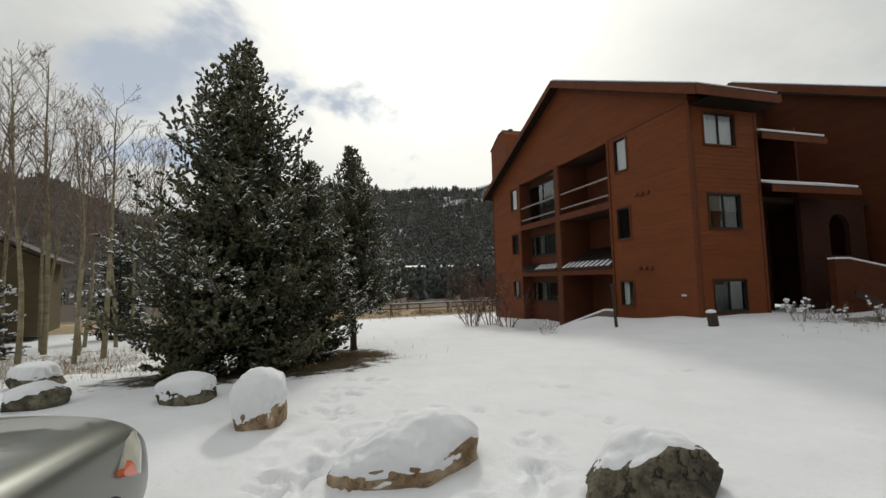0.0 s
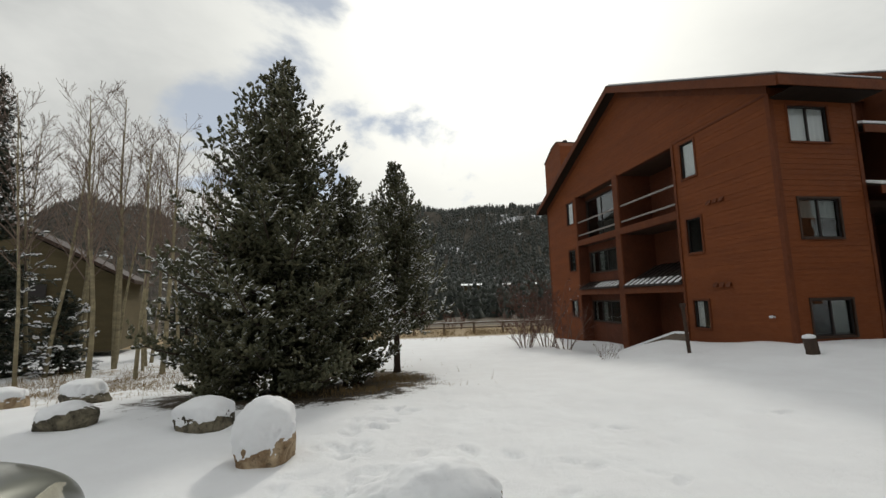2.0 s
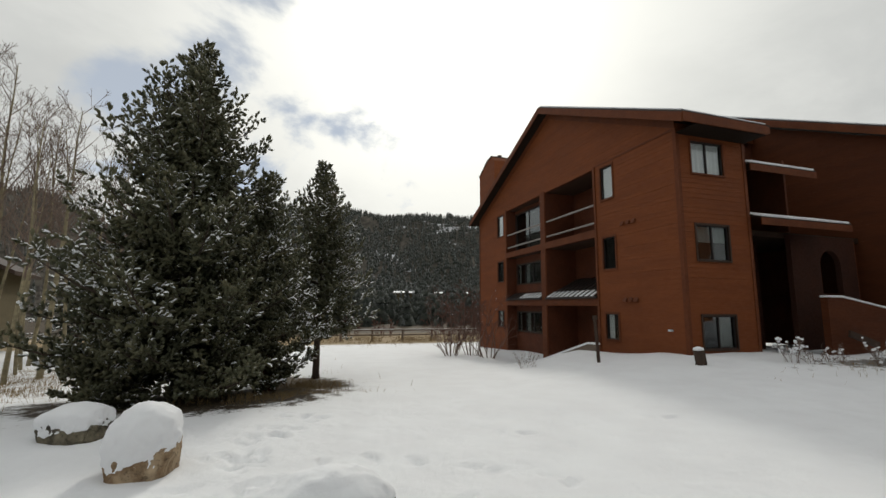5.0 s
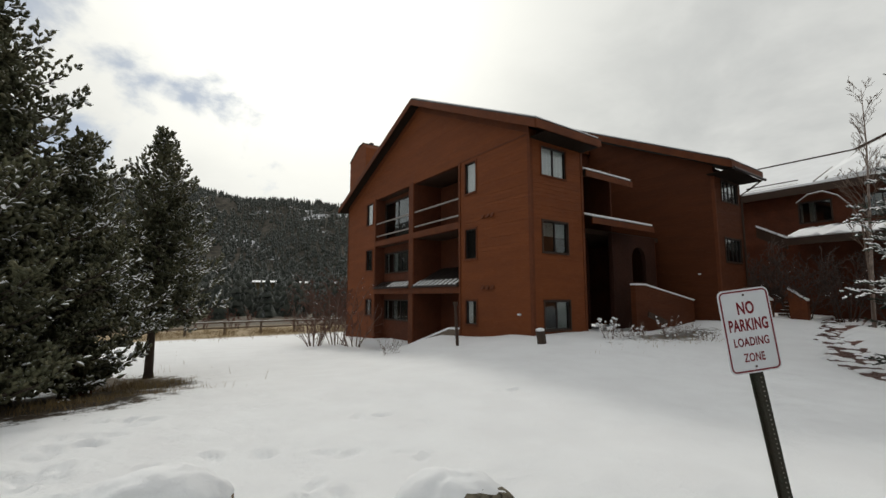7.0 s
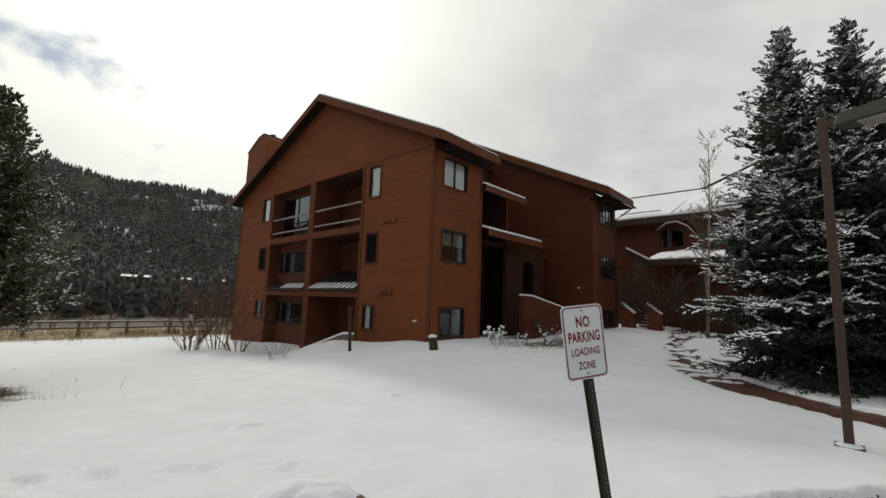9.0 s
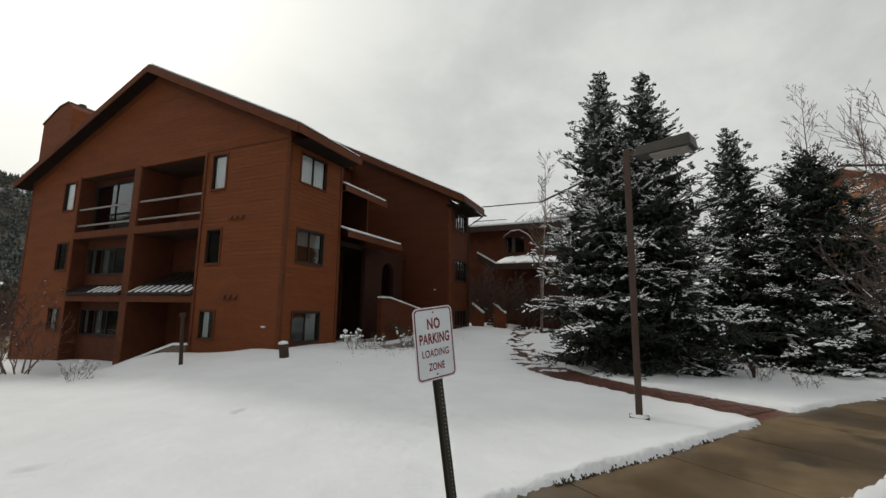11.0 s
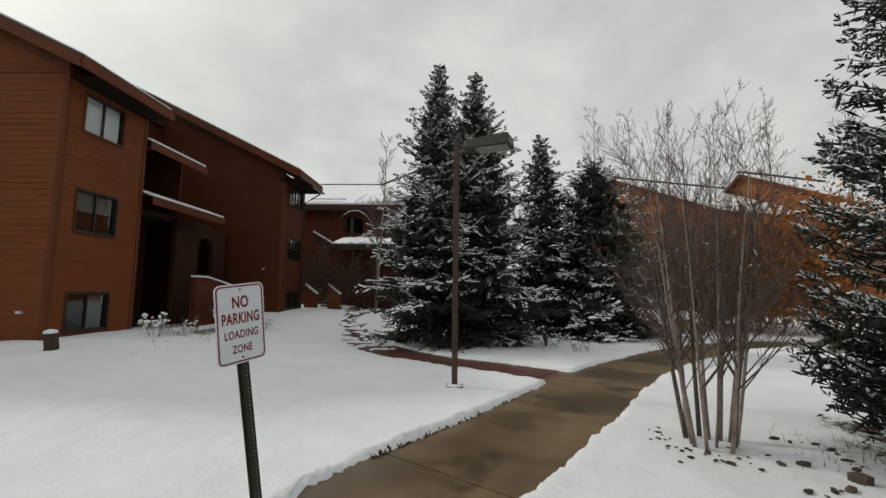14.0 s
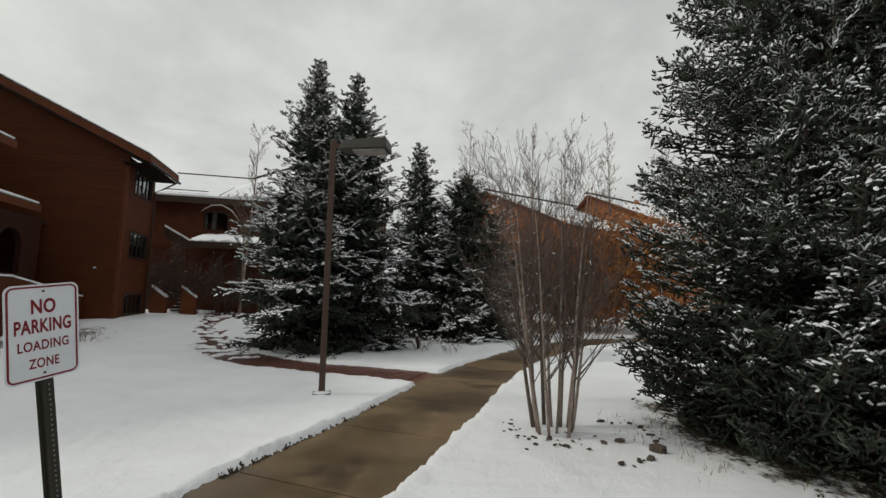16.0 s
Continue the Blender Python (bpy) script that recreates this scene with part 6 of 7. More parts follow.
for k, (bx, by) in enumerate(((14.2, -7.4), (15.0, -6.2))):
    boulder("brown garden boulder with snow on top", bx, by, 1.5, 1.2, 0.9, 40 * k, 20 + k, M_TANROCK, 0.5, cap_lift=0.08)

# Stones round the birch clump.
rr = random.Random(6)
pebble_meshes = []
for k in range(5):
    bm = bmesh.new()
    bmesh.ops.create_icosphere(bm, subdivisions=1, radius=1.0)
    for v in bm.verts:
        v.co *= 1 + 0.3 * noise.noise(v.co * 1.6 + Vector((k * 4.1, 0, 0)))
    me = bpy.data.meshes.new("stone")
    bm.to_mesh(me)
    bm.free()
    me.materials.append(M_PEBBLE)
    pebble_meshes.append(me)
BED = [(1.24, -1.43), (1.09, -1.75), (0.92, -1.78), (0.62, -1.68), (0.41, -1.57), (-0.02, -1.13), (-0.05, -0.98), (-0.06, -0.76), (0.53, -1.19), (0.50, -0.96)]
for k in range(54):
    if k < 10:
        (px, py), s = BED[k], rr.uniform(0.028, 0.05)
    elif k < 22:
        (ax, ay), (bx, by) = BED[k % 7], BED[k % 7 + 1]
        px, py, s = (ax + bx) / 2 + rr.gauss(0, 0.04), (ay + by) / 2 + rr.gauss(0, 0.04), rr.uniform(0.012, 0.026)
    else:
        a = math.pi * rr.uniform(0.25, 1.25)
        px, py, s = 1.03 + 0.46 * math.cos(a) + rr.gauss(0, 0.10), -0.52 + 0.40 * math.sin(a) + rr.gauss(0, 0.08), rr.uniform(0.010, 0.026)
    st = new("stone", pebble_meshes[k % 5])
    st.matrix_world = pose(px, py, ground_z(px, py) + s * 0.05, rr.uniform(-15, 15), rr.uniform(-15, 15), rr.uniform(0, 360)) @ Matrix.Diagonal((s * 1.5, s, s * 0.55, 1))
    tagged(st, "small dark bed stone showing through snow", "stone", "bed stones")
boulder_s = new("stone", pebble_meshes[0])
boulder_s.matrix_world = pose(0.17, -1.37, ground_z(0.17, -1.37) + 0.02, 0, 0, 30) @ Matrix.Diagonal((0.10, 0.08, 0.06, 1))
tagged(boulder_s, "larger tan bed stone in the snow", "stone", "bed stones")

# ==== sign ====
sign = thing("parking_sign", "leaning white no-parking sign with red lettering on a green post", "sign")
SC = Vector((-1.335, 3.363, 1.486))
right = Vector((0.867, -0.498, 0)).normalized()
face = Vector((right.y, -right.x, 0)).normalized()
lean = radians(7.0)
upv = (Vector((0, 0, 1)) * math.cos(lean) - right * math.sin(lean)).normalized()
rgt = (right * math.cos(lean) + Vector((0, 0, 1)) * math.sin(lean)).normalized()
SM = Matrix((rgt, upv, face)).transposed().to_4x4()
SM.translation = SC


def plate(w0, h0, r, depth, z0, cut=0.0):
    """A rounded plate, or a rounded ring where cut is set, in the sign's own plane."""
    def outline(w1, h1, rad):
        pts = []
        for cx, cy, a0 in ((w1 - rad, h1 - rad, 0), (-w1 + rad, h1 - rad, 90), (-w1 + rad, -h1 + rad, 180), (w1 - rad, -h1 + rad, 270)):
            for i in range(7):
                a = radians(a0 + 15 * i)
                pts.append((cx + rad * math.cos(a), cy + rad * math.sin(a)))
        return pts
    o = outline(w0 / 2, h0 / 2, r)
    me = Mesh()
    if not cut:
        return me.prism([(px, py, z0) for px, py in o], (0, 0, depth))
    i = outline(w0 / 2 - cut, h0 / 2 - cut, max(r - cut, 0.004))
    k = len(o)
    for q in range(k):
        me.prism([(*o[q], z0), (*o[(q + 1) % k], z0), (*i[(q + 1) % k], z0), (*i[q], z0)], (0, 0, depth))
    return me


pl = part("plate", plate(0.305, 0.457, 0.035, 0.003, 0), M_SIGNWHITE, sign, "white enamelled plate")
pl.matrix_world = SM
bd = part("border", plate(0.289, 0.441, 0.030, 0.0012, 0.0032, 0.0085), M_SIGNRED, sign, "dark red border")
bd.matrix_world = SM
deps = bpy.context.evaluated_depsgraph_get()
for word, yy, hh, wide in (("NO", 0.124, 0.070, 0.100), ("PARKING", 0.032, 0.067, 0.232), ("LOADING", -0.060, 0.047, 0.208), ("ZONE", -0.144, 0.047, 0.124)):
    cu = bpy.data.curves.new("lettering", "FONT")
    cu.space_character = 1.08
    cu.body, cu.align_x, cu.size, cu.extrude, cu.offset = word, "CENTER", 1.0, 0.0006, 0.030 if hh > 0.06 else 0.020
    tmp = bpy.data.objects.new("lettering_source", cu)
    scene.collection.objects.link(tmp)
    deps.update()
    me = bpy.data.meshes.new_from_object(tmp.evaluated_get(deps))
    bpy.data.objects.remove(tmp)
    xs, ys = [v.co.x for v in me.vertices], [v.co.y for v in me.vertices]
    sx, sy = wide / (max(xs) - min(xs)), hh / (max(ys) - min(ys))
    for v in me.vertices:
        v.co = ((v.co.x - (max(xs) + min(xs)) / 2) * sx, (v.co.y - (max(ys) + min(ys)) / 2) * sy + yy, 0.004 + v.co.z * 0.5)
    me.materials.clear()
    me.materials.append(M_SIGNRED)
    t = part("lettering", me, None, sign, "dark red capital letters")
    t.matrix_world = SM
for by in (0.195, -0.195):
    b = part("bolt", Mesh().tube([(0, by, 0.003), (0, by, 0.008)], [0.006, 0.005], 8), M_STEEL, sign)
    b.matrix_world = SM
post = Mesh()
for x0, x1, z0, z1 in ((-0.020, 0.020, -0.012, -0.008), (-0.020, -0.016, -0.040, -0.012), (0.016, 0.020, -0.040, -0.012), (-0.036, -0.020, -0.044, -0.040), (0.020, 0.036, -0.044, -0.040)):
    post.box(x0, x1, -1.75, 0.20, z0, z1)
ps = part("post", post, M_GREENPOST, sign, "dark green perforated channel post")
ps.matrix_world = SM @ pose(0.012, 0, 0, 0, 0, 2.6)
hole = Mesh().tube([(0, 0, -0.0079), (0, 0, -0.0074)], [0.0042, 0.0042], 8).data("punched_hole", M_RAIL)
for k in range(34):
    ho = part("punched_hole", hole, None, sign)
    ho.matrix_world = ps.matrix_world @ pose(0, -0.26 - k * 0.0254, 0)

# ==== lamp post ====
lamp = thing("lamp_post", "brown steel lamp post with a flat box lamp head", "street lamp", 3.52, 2.145, 0.08)
part("pole", Mesh().box(-0.05, 0.05, -0.05, 0.05, -0.05, 4.27), M_STEEL, lamp, bevel=0.012)
part("base_plate", Mesh().box(-0.14, 0.14, -0.14, 0.14, -0.03, 0.035), M_STEEL, lamp)
part("base_snow", Mesh().tube([(0, 0, 0.0), (0, 0, 0.045), (0, 0, 0.07)], [0.16, 0.13, 0.05], 14), M_SNOWCAP, lamp, smooth=True)
ARM = Vector((-0.36, -0.93, 0)).normalized()
AM = Matrix((ARM, Vector((-ARM.y, ARM.x, 0)), Vector((0, 0, 1)))).transposed().to_4x4()
part("arm", Mesh().box(0.04, 0.26, -0.03, 0.03, 4.13, 4.21, AM), M_STEEL, lamp)
head = Mesh()
hx0, hx1, hw = 0.16, 1.0, 0.20
head.v += [tuple(AM @ Vector(p)) for p in ((hx0, -hw * 0.75, 4.07), (hx1, -hw, 4.06), (hx1, hw, 4.06), (hx0, hw * 0.75, 4.07), (hx0 + 0.05, -hw * 0.7, 4.23), (hx1 - 0.02, -hw * 0.95, 4.25), (hx1 - 0.02, hw * 0.95, 4.25), (hx0 + 0.05, hw * 0.7, 4.23))]
head.f += [(3, 2, 1, 0), (4, 5, 6, 7), (0, 1, 5, 4), (1, 2, 6, 5), (2, 3, 7, 6), (3, 0, 4, 7)]
hd = part("lamp_head", head, M_LAMP, lamp, "bronze-brown box head", bevel=0.015)
part("diffuser", Mesh().box(0.40, 0.94, -0.15, 0.15, 4.035, 4.055, AM), M_RAIL, hd, "grey diffuser")

# ==== small things on the lawn ====
stump = thing("tree_stump", "short tilted log stump topped with snow", "stump", 5.3, 10.95, ground_z(5.3, 10.95) - 0.05, 0)
part("log", Mesh().tube([(0, 0, 0), (0.01, 0, 0.1), (-0.05, 0, 0.42)], [0.14, 0.13, 0.135], 12), M_BARK, stump, smooth=True)
part("snow_cap", Mesh().tube([(-0.05, 0, 0.42), (-0.055, 0, 0.47), (-0.055, 0, 0.50)], [0.135, 0.12, 0.04], 12), M_SNOWCAP, stump, smooth=True)
bollard = thing("path_light", "thin dark leaning path light post", "post", 3.95, 13.2, ground_z(3.95, 13.2) - 0.05)
part("post", Mesh().tube([(0, 0, 0), (-0.08, 0, 1.3)], [0.05, 0.045], 8), M_DARKWOOD, bollard)
part("cap", Mesh().tube([(-0.08, 0, 1.28), (-0.083, 0, 1.40)], [0.085, 0.08], 10), M_DARKWOOD, bollard)
rail = thing("stair_rail", "snow-topped timber handrail wall descending by the porch", "handrail")
part("timber_side", Mesh().prism([(5.25, 15.0, 0.22), (5.25, 15.5, 0.20), (5.25, 20.6, -1.3), (5.25, 20.6, -1.08), (5.25, 15.5, 0.44), (5.25, 15.0, 0.46)], (0.1, 0, 0)), M_FENCE, rail)
part("rail_snow", Mesh().prism([(5.22, 15.0, 0.462), (5.22, 15.5, 0.442), (5.22, 20.6, -1.078), (5.22, 20.6, -1.01), (5.22, 15.5, 0.51), (5.22, 15.0, 0.53)], (0.16, 0, 0)), M_SNOWCAP, rail)
box = thing("utility_box", "red-brown wooden utility enclosure under the pines", "enclosure", -5.14, 13.2, ground_z(-5.14, 13.2), 12)
box.scale = (0.60, 0.75, 0.74)
for k in range(5):
    part("board", Mesh().box(-0.36 + k * 0.145, -0.36 + k * 0.145 + 0.135, -0.3, -0.28, 0, 1.12), M_INNER, box)
    part("board", Mesh().box(0.36, 0.38, -0.3 + k * 0.125, -0.3 + k * 0.125 + 0.118, 0, 1.12), M_INNER, box)
part("body", Mesh().box(-0.355, 0.355, -0.275, 0.32, 0, 1.08), M_INNER, box)
part("top", Mesh().box(-0.4, 0.4, -0.33, 0.36, 1.08, 1.12), M_INNER, box)
hyd = thing("garden_ornament", "small dark heron-shaped garden ornament with snow", "ornament", 9.15, -0.55, ground_z(9.15, -0.55))
part("ornament", Mesh().tube([(0, 0, 0), (0.01, 0, 0.14), (0.02, 0.02, 0.26), (-0.01, 0.05, 0.4), (0.0, 0.1, 0.46)], [0.03, 0.05, 0.07, 0.03, 0.012], 8), M_DARKWOOD, hyd, smooth=True)
part("snow", Mesh().tube([(0.015, 0.02, 0.30), (-0.01, 0.05, 0.41), (0.0, 0.1, 0.48)], [0.03, 0.036, 0.012], 8), M_SNOWCAP, hyd, smooth=True)
log = thing("fallen_log", "snow-covered fallen branch under the spruce", "log", 10.9, -0.1, ground_z(10.9, -0.1) + 0.05, 70)
part("wood", Mesh().tube([(-0.6, 0, 0), (-0.2, 0.05, 0.03), (0.2, 0.03, 0.08), (0.6, -0.02, 0.10)], [0.045, 0.04, 0.032, 0.02], 8), M_BARK, log)
part("snow", Mesh().tube([(-0.58, 0, 0.035), (-0.2, 0.05, 0.062), (0.2, 0.03, 0.105), (0.55, -0.02, 0.118)], [0.035, 0.035, 0.03, 0.015], 8), M_SNOWCAP, log, smooth=True)

# ==== dry grass ====


def grass(name, label, spots, seed):
    """Thin dry blades round each spot: (x, y, reach x, reach y, count, height)."""
    rng = np.random.default_rng(seed)
    verts = []
    for cx, cy, rx, ry, count, tall in spots:
        p = rng.normal(0, 0.5, (count, 2)) * [rx, ry] + [cx, cy]
        clump = value_noise(p[:, 0] * 1.4, p[:, 1] * 1.4, seed) > -0.15
        p = p[clump]
        g = lay(p[:, 0], p[:, 1])
        hgt = rng.uniform(0.35, 1.0, len(p)) * tall
        leanv = rng.normal(0, 0.35, (len(p), 2)) * hgt[:, None]
        a = rng.uniform(0, 6.283, len(p))
        w = 0.004 + 0.006 * tall
        side = np.stack([np.cos(a), np.sin(a)], -1) * w
        verts.append(np.stack([np.column_stack([p - side, g - 0.02]), np.column_stack([p + side, g - 0.02]), np.column_stack([p + leanv, g + hgt])], 1))
    v = np.concatenate(verts).reshape(-1, 3)
    tagged(new(name, fast_mesh(name, v, np.arange(len(v)).reshape(-1, 3), M_GRASS)), label, "grass", kind="stuff")


grass("dry_grass", "pale dry grass standing in thin snow", ((-13.0, 16.5, 6.5, 3.5, 8000, 0.24), (-11.5, 14.2, 4.0, 1.8, 2200, 0.18), (-4.2, 13.6, 1.0, 1.8, 1500, 0.18), (-5.0, 11.3, 1.8, 0.7, 1200, 0.15), (2.0, 36.0, 14.0, 4.0, 9000, 0.5), (10.0, 9.4, 3.5, 0.9, 500, 0.16), (0.2, -2.2, 1.6, 0.8, 500, 0.12)), 31)

# ==== car ====
m = bpy.data.materials.new("frosted_car_paint")
m.use_nodes = True
n = Nodes(m.node_tree)
co = n.add("ShaderNodeTexCoord").outputs["Object"]
run = n.add("ShaderNodeMapping", {0: co, 3: (1.0, 0.45, 1.0)}).outputs[0]
xyz = n.add("ShaderNodeSeparateXYZ", {0: co})
# Half-thawed frost on the bonnet.
frost = n.ramp(n.noise(run, 3.4, 6.0, 0.6, 0.8), 0.46, 0.56)
frost = n.math("MULTIPLY", frost, n.ramp(n.math("ABSOLUTE", xyz.outputs[0]), 0.75, 0.55))
frost = n.math("MULTIPLY", n.math("MULTIPLY", frost, n.ramp(xyz.outputs[2], 0.84, 0.90)), n.ramp(xyz.outputs[1], 0.45, 0.6))
frost = n.math("MULTIPLY", frost, 0.75)
n.add("ShaderNodeOutputMaterial", {0: n.add("ShaderNodeBsdfPrincipled", {"Base Color": n.mix(frost, (0.17, 0.178, 0.160), (0.42, 0.43, 0.42)), "Metallic": n.ramp(frost, 0, 0.6, 0.6, 0.1), "Roughness": n.ramp(frost, 0, 0.6, 0.36, 0.6), "Coat Weight": 0.3})})
M_PAINT = m
M_TYRE = material("tyre_rubber", (0.025, 0.025, 0.026), 0.8)
M_AMBER = material("amber_lens", (0.75, 0.13, 0.03), 0.15, (0.6, 0.09, 0.02), 8.0, 0.5, 0.05, 60.0, spec=0.6)
M_LENS = material("clear_lens", (0.52, 0.50, 0.40), 0.12, (0.35, 0.34, 0.29), 9.0, 0.6, 0.08, 40.0, spec=0.7)
M_DARKGLASS = material("car_glass", (0.015, 0.018, 0.02), 0.04, spec=0.7)
car = thing("parked_car", "grey-silver sedan with frosted bonnet parked against the boulders", "car", -6.90, 3.12, ground_z(-6.8, 3.0), 0)


def section(y, half, sill, belt, top, crown):
    """Half outline of the body at y, from the sill over the shoulder to the middle."""
    return [(half * 0.90, y, sill), (half * 0.985, y, sill + 0.10), (half, y, (sill + belt) / 2), (half * 0.975, y, belt - 0.06), (half * 0.935, y, belt), (half * 0.85, y, belt + (top - belt) * 0.45), (half * 0.60, y, belt + (top - belt) * 0.82), (half * 0.3, y, top), (0, y, top + crown)]


BODY = [section(*q) for q in ((2.36, 0.48, 0.30, 0.50, 0.58, 0.01), (2.31, 0.66, 0.25, 0.57, 0.69, 0.01), (2.22, 0.76, 0.22, 0.63, 0.80, 0.02), (2.05, 0.83, 0.20, 0.71, 0.89, 0.02), (1.8, 0.865, 0.19, 0.81, 0.955, 0.02), (1.4, 0.88, 0.18, 0.88, 1.01, 0.02), (1.0, 0.885, 0.18, 0.915, 1.05, 0.02), (0.72, 0.885, 0.18, 0.935, 1.08, 0.02),
                              (0.55, 0.885, 0.18, 0.94, 1.10, 0.02), (-0.2, 0.885, 0.18, 0.95, 1.46, 0.03), (-1.0, 0.885, 0.18, 0.96, 1.48, 0.03), (-1.55, 0.88, 0.18, 0.96, 1.24, 0.02), (-2.0, 0.86, 0.2, 0.95, 1.05, 0.02), (-2.3, 0.76, 0.26, 0.90, 0.96, 0.01))]
body, wide_n = Mesh(), 17
for s in BODY:
    body.v += [p for p in s] + [(-p[0], p[1], p[2]) for p in s[-2::-1]]
for i in range(len(BODY) - 1):
    for k in range(wide_n - 1):
        a = i * wide_n + k
        body.f.append((a, a + 1, a + wide_n + 1, a + wide_n))
body.f += [tuple(range(wide_n)), tuple(range(len(BODY) * wide_n - 1, (len(BODY) - 1) * wide_n - 1, -1))]
bo = part("body", body, M_PAINT, car, "silver-grey painted body", smooth=True)
sub = bo.modifiers.new("subdivision", "SUBSURF")
sub.levels = sub.render_levels = 2
for sx in (1, -1):
    # Headlamp wrapped round the corner, its amber part towards the door.
    def rim_point(t, k):
        low = 0.665 - 0.20 * t ** 0.75
        high = 0.675 + 0.12 * math.sin(min(t * 3.2, 1.0) * math.pi / 2) - 0.10 * max(0.0, t - 0.6) / 0.4
        z = low + (high - low) * k
        return Vector((sx * (0.892 - 0.03 * t - 0.15 * t ** 3 - 0.04 * max(0.0, z - 0.68) / 0.1), 1.48 + 0.64 * t, z))
    for nm, mat in (("turn_lamp", M_AMBER), ("headlamp", M_LENS)):
        lens, cols_n = Mesh(), 8
        split = lambda k: 0.02 + 0.36 * (1 - k)
        grid = [[rim_point(split(j / 4) * i / cols_n if mat is M_AMBER else split(j / 4) + 0.008 + (0.992 - split(j / 4)) * i / cols_n, j / 4) for j in range(5)] for i in range(cols_n + 1)]
        back = Vector((-sx * 0.05, -0.02, 0))
        lens.v += [tuple(q) for row in grid for q in row] + [tuple(q + back) for row in grid for q in row]
        far = 5 * (cols_n + 1)
        rim = [i * 5 for i in range(cols_n + 1)] + [cols_n * 5 + j for j in range(1, 5)] + [i * 5 + 4 for i in range(cols_n - 1, -1, -1)] + [3, 2, 1]
        quads = [(i * 5 + j, i * 5 + 5 + j, i * 5 + 6 + j, i * 5 + 1 + j) for i in range(cols_n) for j in range(4)]
        quads += [tuple(far + q for q in f[::-1]) for f in quads] + [(b, a, a + far, b + far) for a, b in zip(rim, rim[1:] + rim[:1])]
        lens.f += quads if sx > 0 else [f[::-1] for f in quads]
        part(nm, lens, mat, car, "amber turn lens" if mat is M_AMBER else "clear headlamp lens")
    for wy in (1.32, -1.38):
        wh = part("wheel", Mesh().tube([(sx * 0.68, wy, 0.31), (sx * 0.70, wy, 0.31), (sx * 0.86, wy, 0.31), (sx * 0.875, wy, 0.31)], [0.27, 0.31, 0.31, 0.28], 28), M_TYRE, car, "black tyre", smooth=False)
        part("rim", Mesh().tube([(sx * 0.80, wy, 0.31), (sx * 0.881, wy, 0.31)], [0.2, 0.19], 20), M_RAIL, wh, "grey wheel rim")
    pane = Mesh()
    for ya, yb in ((-0.28, -0.6), (-0.64, -0.96)):
        rings = [[Vector((sx * (q[0] + 0.012), q[1], q[2] + 0.006)) for q in (lambda c: [c[4], c[5], c[5].lerp(c[6], 0.7)])([Vector(p) for p in section(y, 0.885, 0.18, 0.955, 1.47, 0.03)])] for y in (ya, yb)]
        rings = [[r[0].lerp(r[1], 0.2), r[1], r[2]] for r in rings]
        for k in range(2):
            pane.poly(rings[0][k], rings[1][k], rings[1][k + 1], rings[0][k + 1])
    part("side_window", pane, M_DARKGLASS, car)
    part("mirror", Mesh().box(sx * 0.88, sx * 1.02, 0.05, 0.16, 1.0, 1.12), M_PAINT, car, bevel=0.02)
for nm, sec_a, sec_b in (("windscreen", (0.55, 0.885, 0.18, 0.94, 1.10, 0.02), (-0.2, 0.885, 0.18, 0.95, 1.46, 0.03)), ("rear_window", (-1.55, 0.88, 0.18, 0.96, 1.24, 0.02), (-1.0, 0.885, 0.18, 0.96, 1.48, 0.03))):
    low, high = [Vector(p) for p in section(*sec_a)], [Vector(p) for p in section(*sec_b)]
    glass = Mesh()
    edge = [[a.lerp(b, t) + Vector((0, 0.015 if nm == "windscreen" else -0.015, 0.012)) for a, b in zip(low, high)] for t in (0.16, 0.5, 0.86)]
    for r0, r1 in zip(edge, edge[1:]):
        for k in (6, 7):
            for s in (1, -1):
                glass.poly(*[Vector((s * p.x, p.y, p.z)) for p in ((r0[k], r0[k + 1], r1[k + 1], r1[k])[::s])])
    part(nm, glass, M_DARKGLASS, car)
part("grille", Mesh().box(-0.34, 0.34, 2.33, 2.365, 0.42, 0.52), M_TYRE, car)

# ==== walks ====


def walk_frame(line, s):
    """The place and heading at the distance s along a line of points."""
    for (ax, ay), (bx, by) in zip(line, line[1:]):
        d = math.hypot(bx - ax, by - ay)
        if s <= d or (bx, by) == line[-1]:
            t = s / d
            return Vector((ax + (bx - ax) * t, ay + (by - ay) * t, 0)), Vector(((bx - ax) / d, (by - ay) / d, 0))
        s -= d


def line_length(line):
    return sum(math.hypot(b[0] - a[0], b[1] - a[1]) for a, b in zip(line, line[1:]))


pave = new("pavement", Mesh().poly(*[(-1.2, 2.0, -0.2), (-1.1, 2.0, -0.2), (-1.1, 2.1, -0.2)]).data("pavement", M_CONCRETE))
tagged(pave, "wet brown concrete walk swept clear of snow", "pavement", kind="structure")
SLAB = 1.62
total = line_length(CONCRETE_WALK)
k = 0
while k * SLAB < total - 0.2:
    s0, s1 = k * SLAB + 0.008, min((k + 1) * SLAB - 0.008, total)
    me = Mesh()
    ring_l, ring_r = [], []
    for i in range(5):
        p, d = walk_frame(CONCRETE_WALK, s0 + (s1 - s0) * i / 4)
        sidev = Vector((-d.y, d.x, 0))
        zc = ground_z(p.x, p.y) - 0.055
        ring_l.append(p + sidev * (CONCRETE_HALF + 0.1) + Vector((0, 0, zc)))
        ring_r.append(p - sidev * (CONCRETE_HALF + 0.1) + Vector((0, 0, zc)))
    for i in range(4):
        me.prism([ring_r[i], ring_r[i + 1], ring_l[i + 1], ring_l[i]], (0, 0, -0.1))
    part("slab", me, M_CONCRETE, pave)
    k += 1
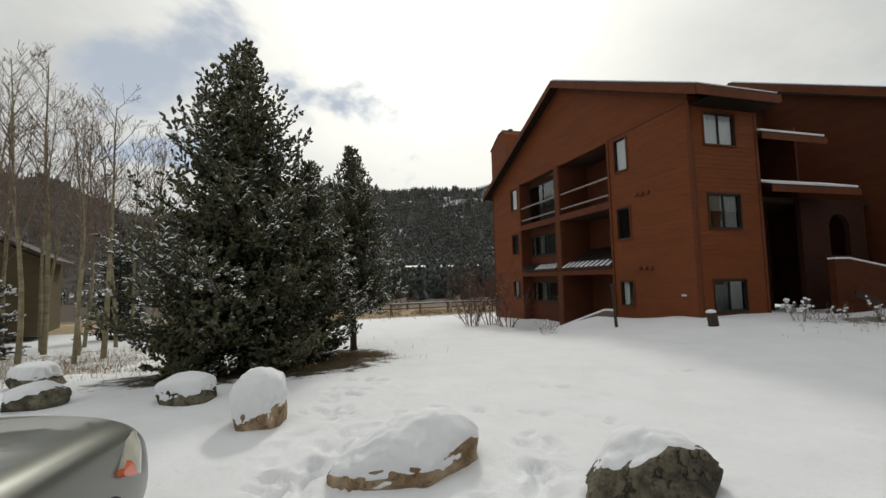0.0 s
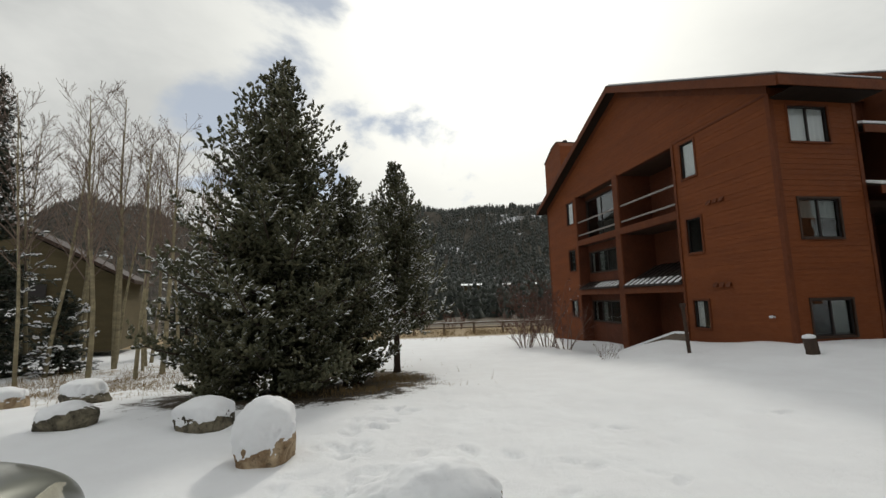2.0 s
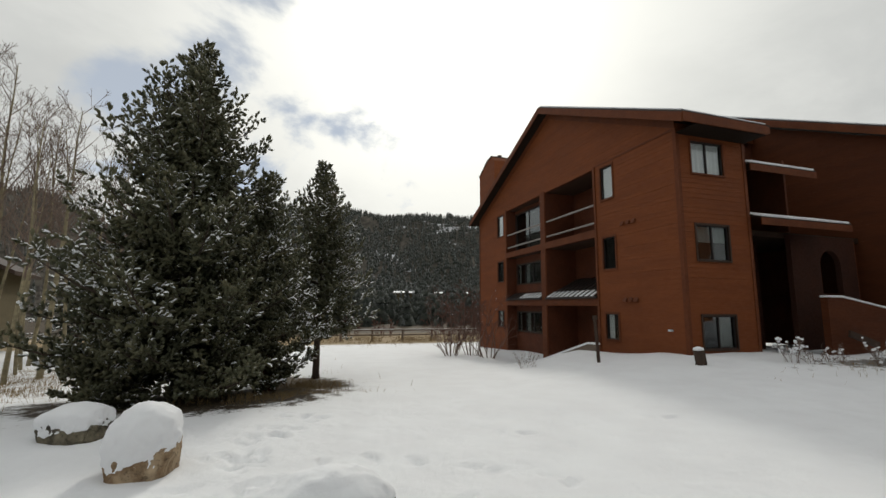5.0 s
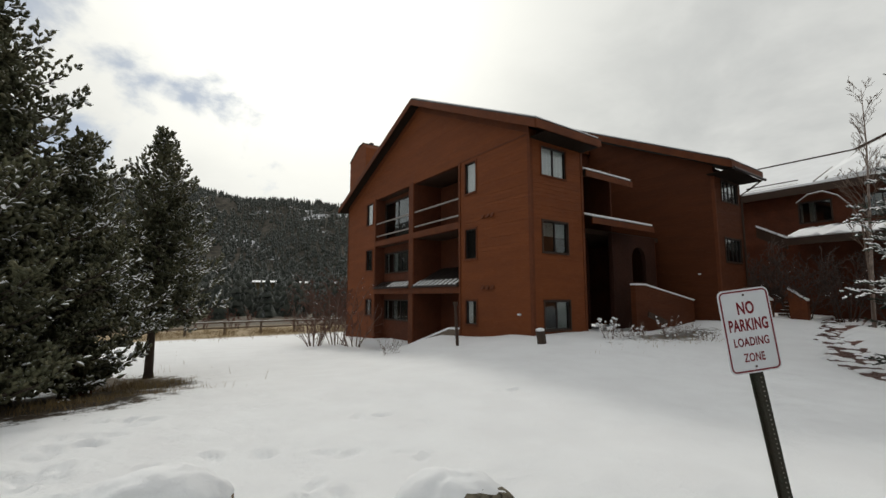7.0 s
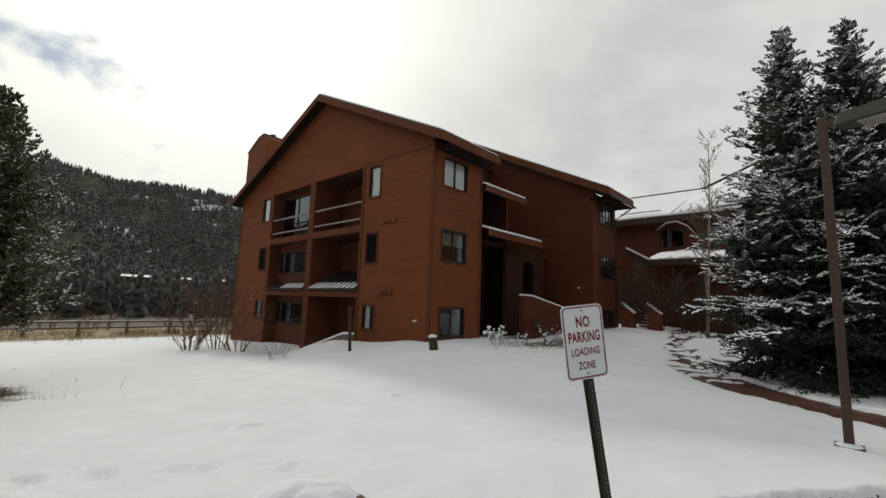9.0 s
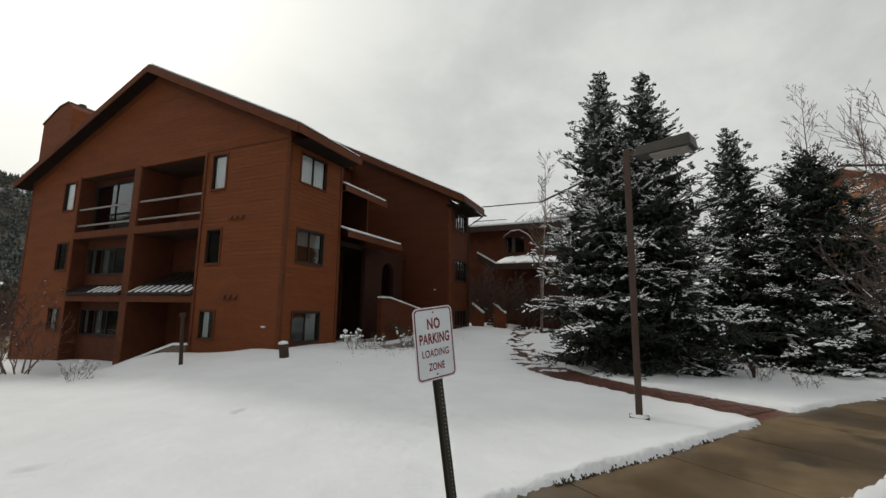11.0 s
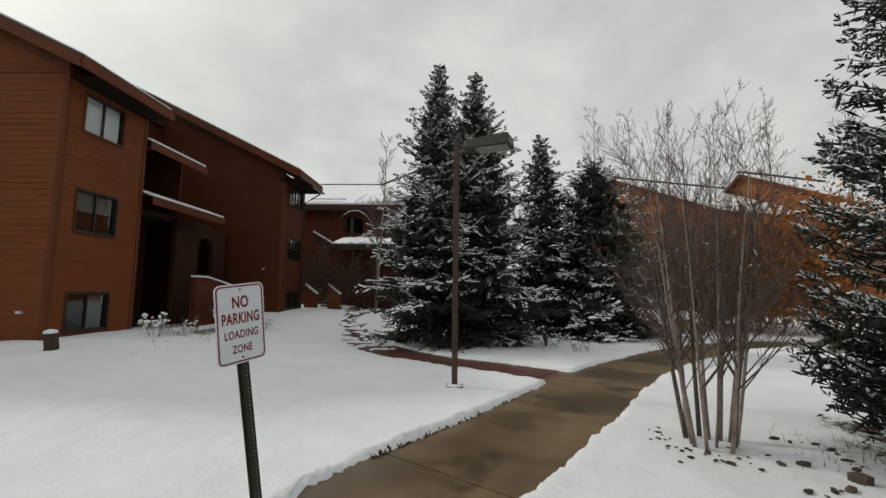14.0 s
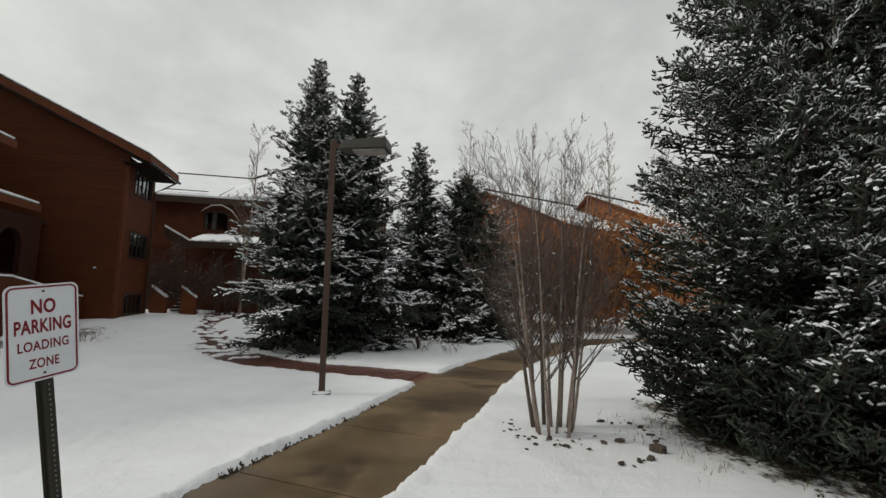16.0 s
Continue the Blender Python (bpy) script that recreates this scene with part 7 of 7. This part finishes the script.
bricks = new("brick_walk", Mesh().poly(*[(6.0, 1.0, -0.2), (6.1, 1.0, -0.2), (6.1, 1.1, -0.2)]).data("brick_walk", M_BRICK))
tagged(bricks, "dark red brick walk partly under melting snow", "pavement", kind="structure")
bed = Mesh()
total = line_length(BRICK_WALK)
for i in range(40):
    (p, d), (p2, d2) = walk_frame(BRICK_WALK, total * i / 40), walk_frame(BRICK_WALK, total * (i + 1) / 40 - 1e-3)
    sa, sb = Vector((-d.y, d.x, 0)), Vector((-d2.y, d2.x, 0))
    za, zb = Vector((0, 0, ground_z(p.x, p.y) - 0.068)), Vector((0, 0, ground_z(p2.x, p2.y) - 0.068))
    w2 = BRICK_HALF + 0.15
    bed.poly(p - sa * w2 + za, p2 - sb * w2 + zb, p2 + sb * w2 + zb, p + sa * w2 + za)
part("bed", bed, M_BRICK, bricks)
brick_mesh = Mesh().box(-0.096, 0.096, -0.096 / 2, 0.096 / 2, -0.04, 0.0).data("brick", M_BRICK)
rest, s, row, made = Mesh(), 0.62, 0, 0
while s < total - 0.2:
    p, d = walk_frame(BRICK_WALK, s)
    sidev = Vector((-d.y, d.x, 0))
    turn = math.atan2(sidev.y, sidev.x)
    off = -BRICK_HALF - (0.1 if row % 2 else 0.0)
    while off < BRICK_HALF + 0.1:
        q = p + sidev * off
        zq = ground_z(q.x, q.y) - 0.055 + rr.uniform(-0.003, 0.003)
        m = Matrix.Translation((q.x, q.y, zq)) @ Matrix.Rotation(turn, 4, "Z")
        if made < 300:
            b = new("brick", brick_mesh)
            b.parent = bricks
            b.matrix_world = m
            made += 1
        else:
            rest.box(-0.096, 0.096, -0.048, 0.048, -0.04, 0.0, m)
        off += 0.2
    s += 0.102
    row += 1
tagged(part("joined_bricks", rest, M_BRICK, bricks), kind="stuff")

# Melting snow left on the bricks, and grit along the edge of the concrete.
rng = np.random.default_rng(77)
verts, faces = [], []


def snow_lump(x, y, z, a, b, high, turn):
    """A low lump with an uneven rim."""
    n, base = 12, len(verts)
    rim = [1 + 0.35 * noise.noise(Vector((math.cos(6.283 * k / n) * 1.3 + x * 3, math.sin(6.283 * k / n) * 1.3 + y * 3, 0))) for k in range(n)]
    for scale, zz in ((1.0, -0.01), (0.8, high * 0.75), (0.4, high)):
        for k in range(n):
            t = 6.283 * k / n
            u, v = a * rim[k] * scale * math.cos(t), b * rim[k] * scale * math.sin(t)
            verts.append((x + u * math.cos(turn) - v * math.sin(turn), y + u * math.sin(turn) + v * math.cos(turn), z + zz))
    verts.append((x, y, z + high))
    for r in range(2):
        for k in range(n):
            p, q = base + r * n + k, base + r * n + (k + 1) % n
            faces.append((p, q, q + n))
            faces.append((p, q + n, p + n))
    for k in range(n):
        faces.append((base + 2 * n + k, base + 2 * n + (k + 1) % n, base + 3 * n))


total = line_length(BRICK_WALK)
for k in range(190):
    s = total * (0.27 + 0.70 * rng.uniform())
    p, d = walk_frame(BRICK_WALK, s)
    off = rng.uniform(-1, 1) * BRICK_HALF
    x, y = p.x - d.y * off, p.y + d.x * off
    a = rng.uniform(0.08, 0.30)
    snow_lump(x, y, ground_z(x, y) - 0.055, a, a * rng.uniform(0.4, 0.8), rng.uniform(0.012, 0.03), rng.uniform(0, 3.1))
tagged(new("snow_patches", fast_mesh("snow_patches", np.array(verts), np.array(faces), M_SNOWCAP, True)), "thin melting snow patches on the brick walk", "snow", kind="stuff")
verts, faces = [], []
for k in range(260):
    s = 1.5 + 3.0 * rng.uniform() ** 1.5
    p, d = walk_frame(CONCRETE_WALK, s)
    off = CONCRETE_HALF - 0.02 + abs(rng.normal(0, 0.03))
    x, y = p.x - d.y * off, p.y + d.x * off
    a = rng.uniform(0.004, 0.013)
    snow_lump(x, y, ground_z(x, y) - 0.05 + max(0.0, (off - CONCRETE_HALF)) * 0.8, a, a * 0.7, a, rng.uniform(0, 3.1))
tagged(new("edge_grit", fast_mesh("edge_grit", np.array(verts), np.array(faces), M_PEBBLE)), "dark grit in the snow edge along the concrete", "grit", kind="stuff")
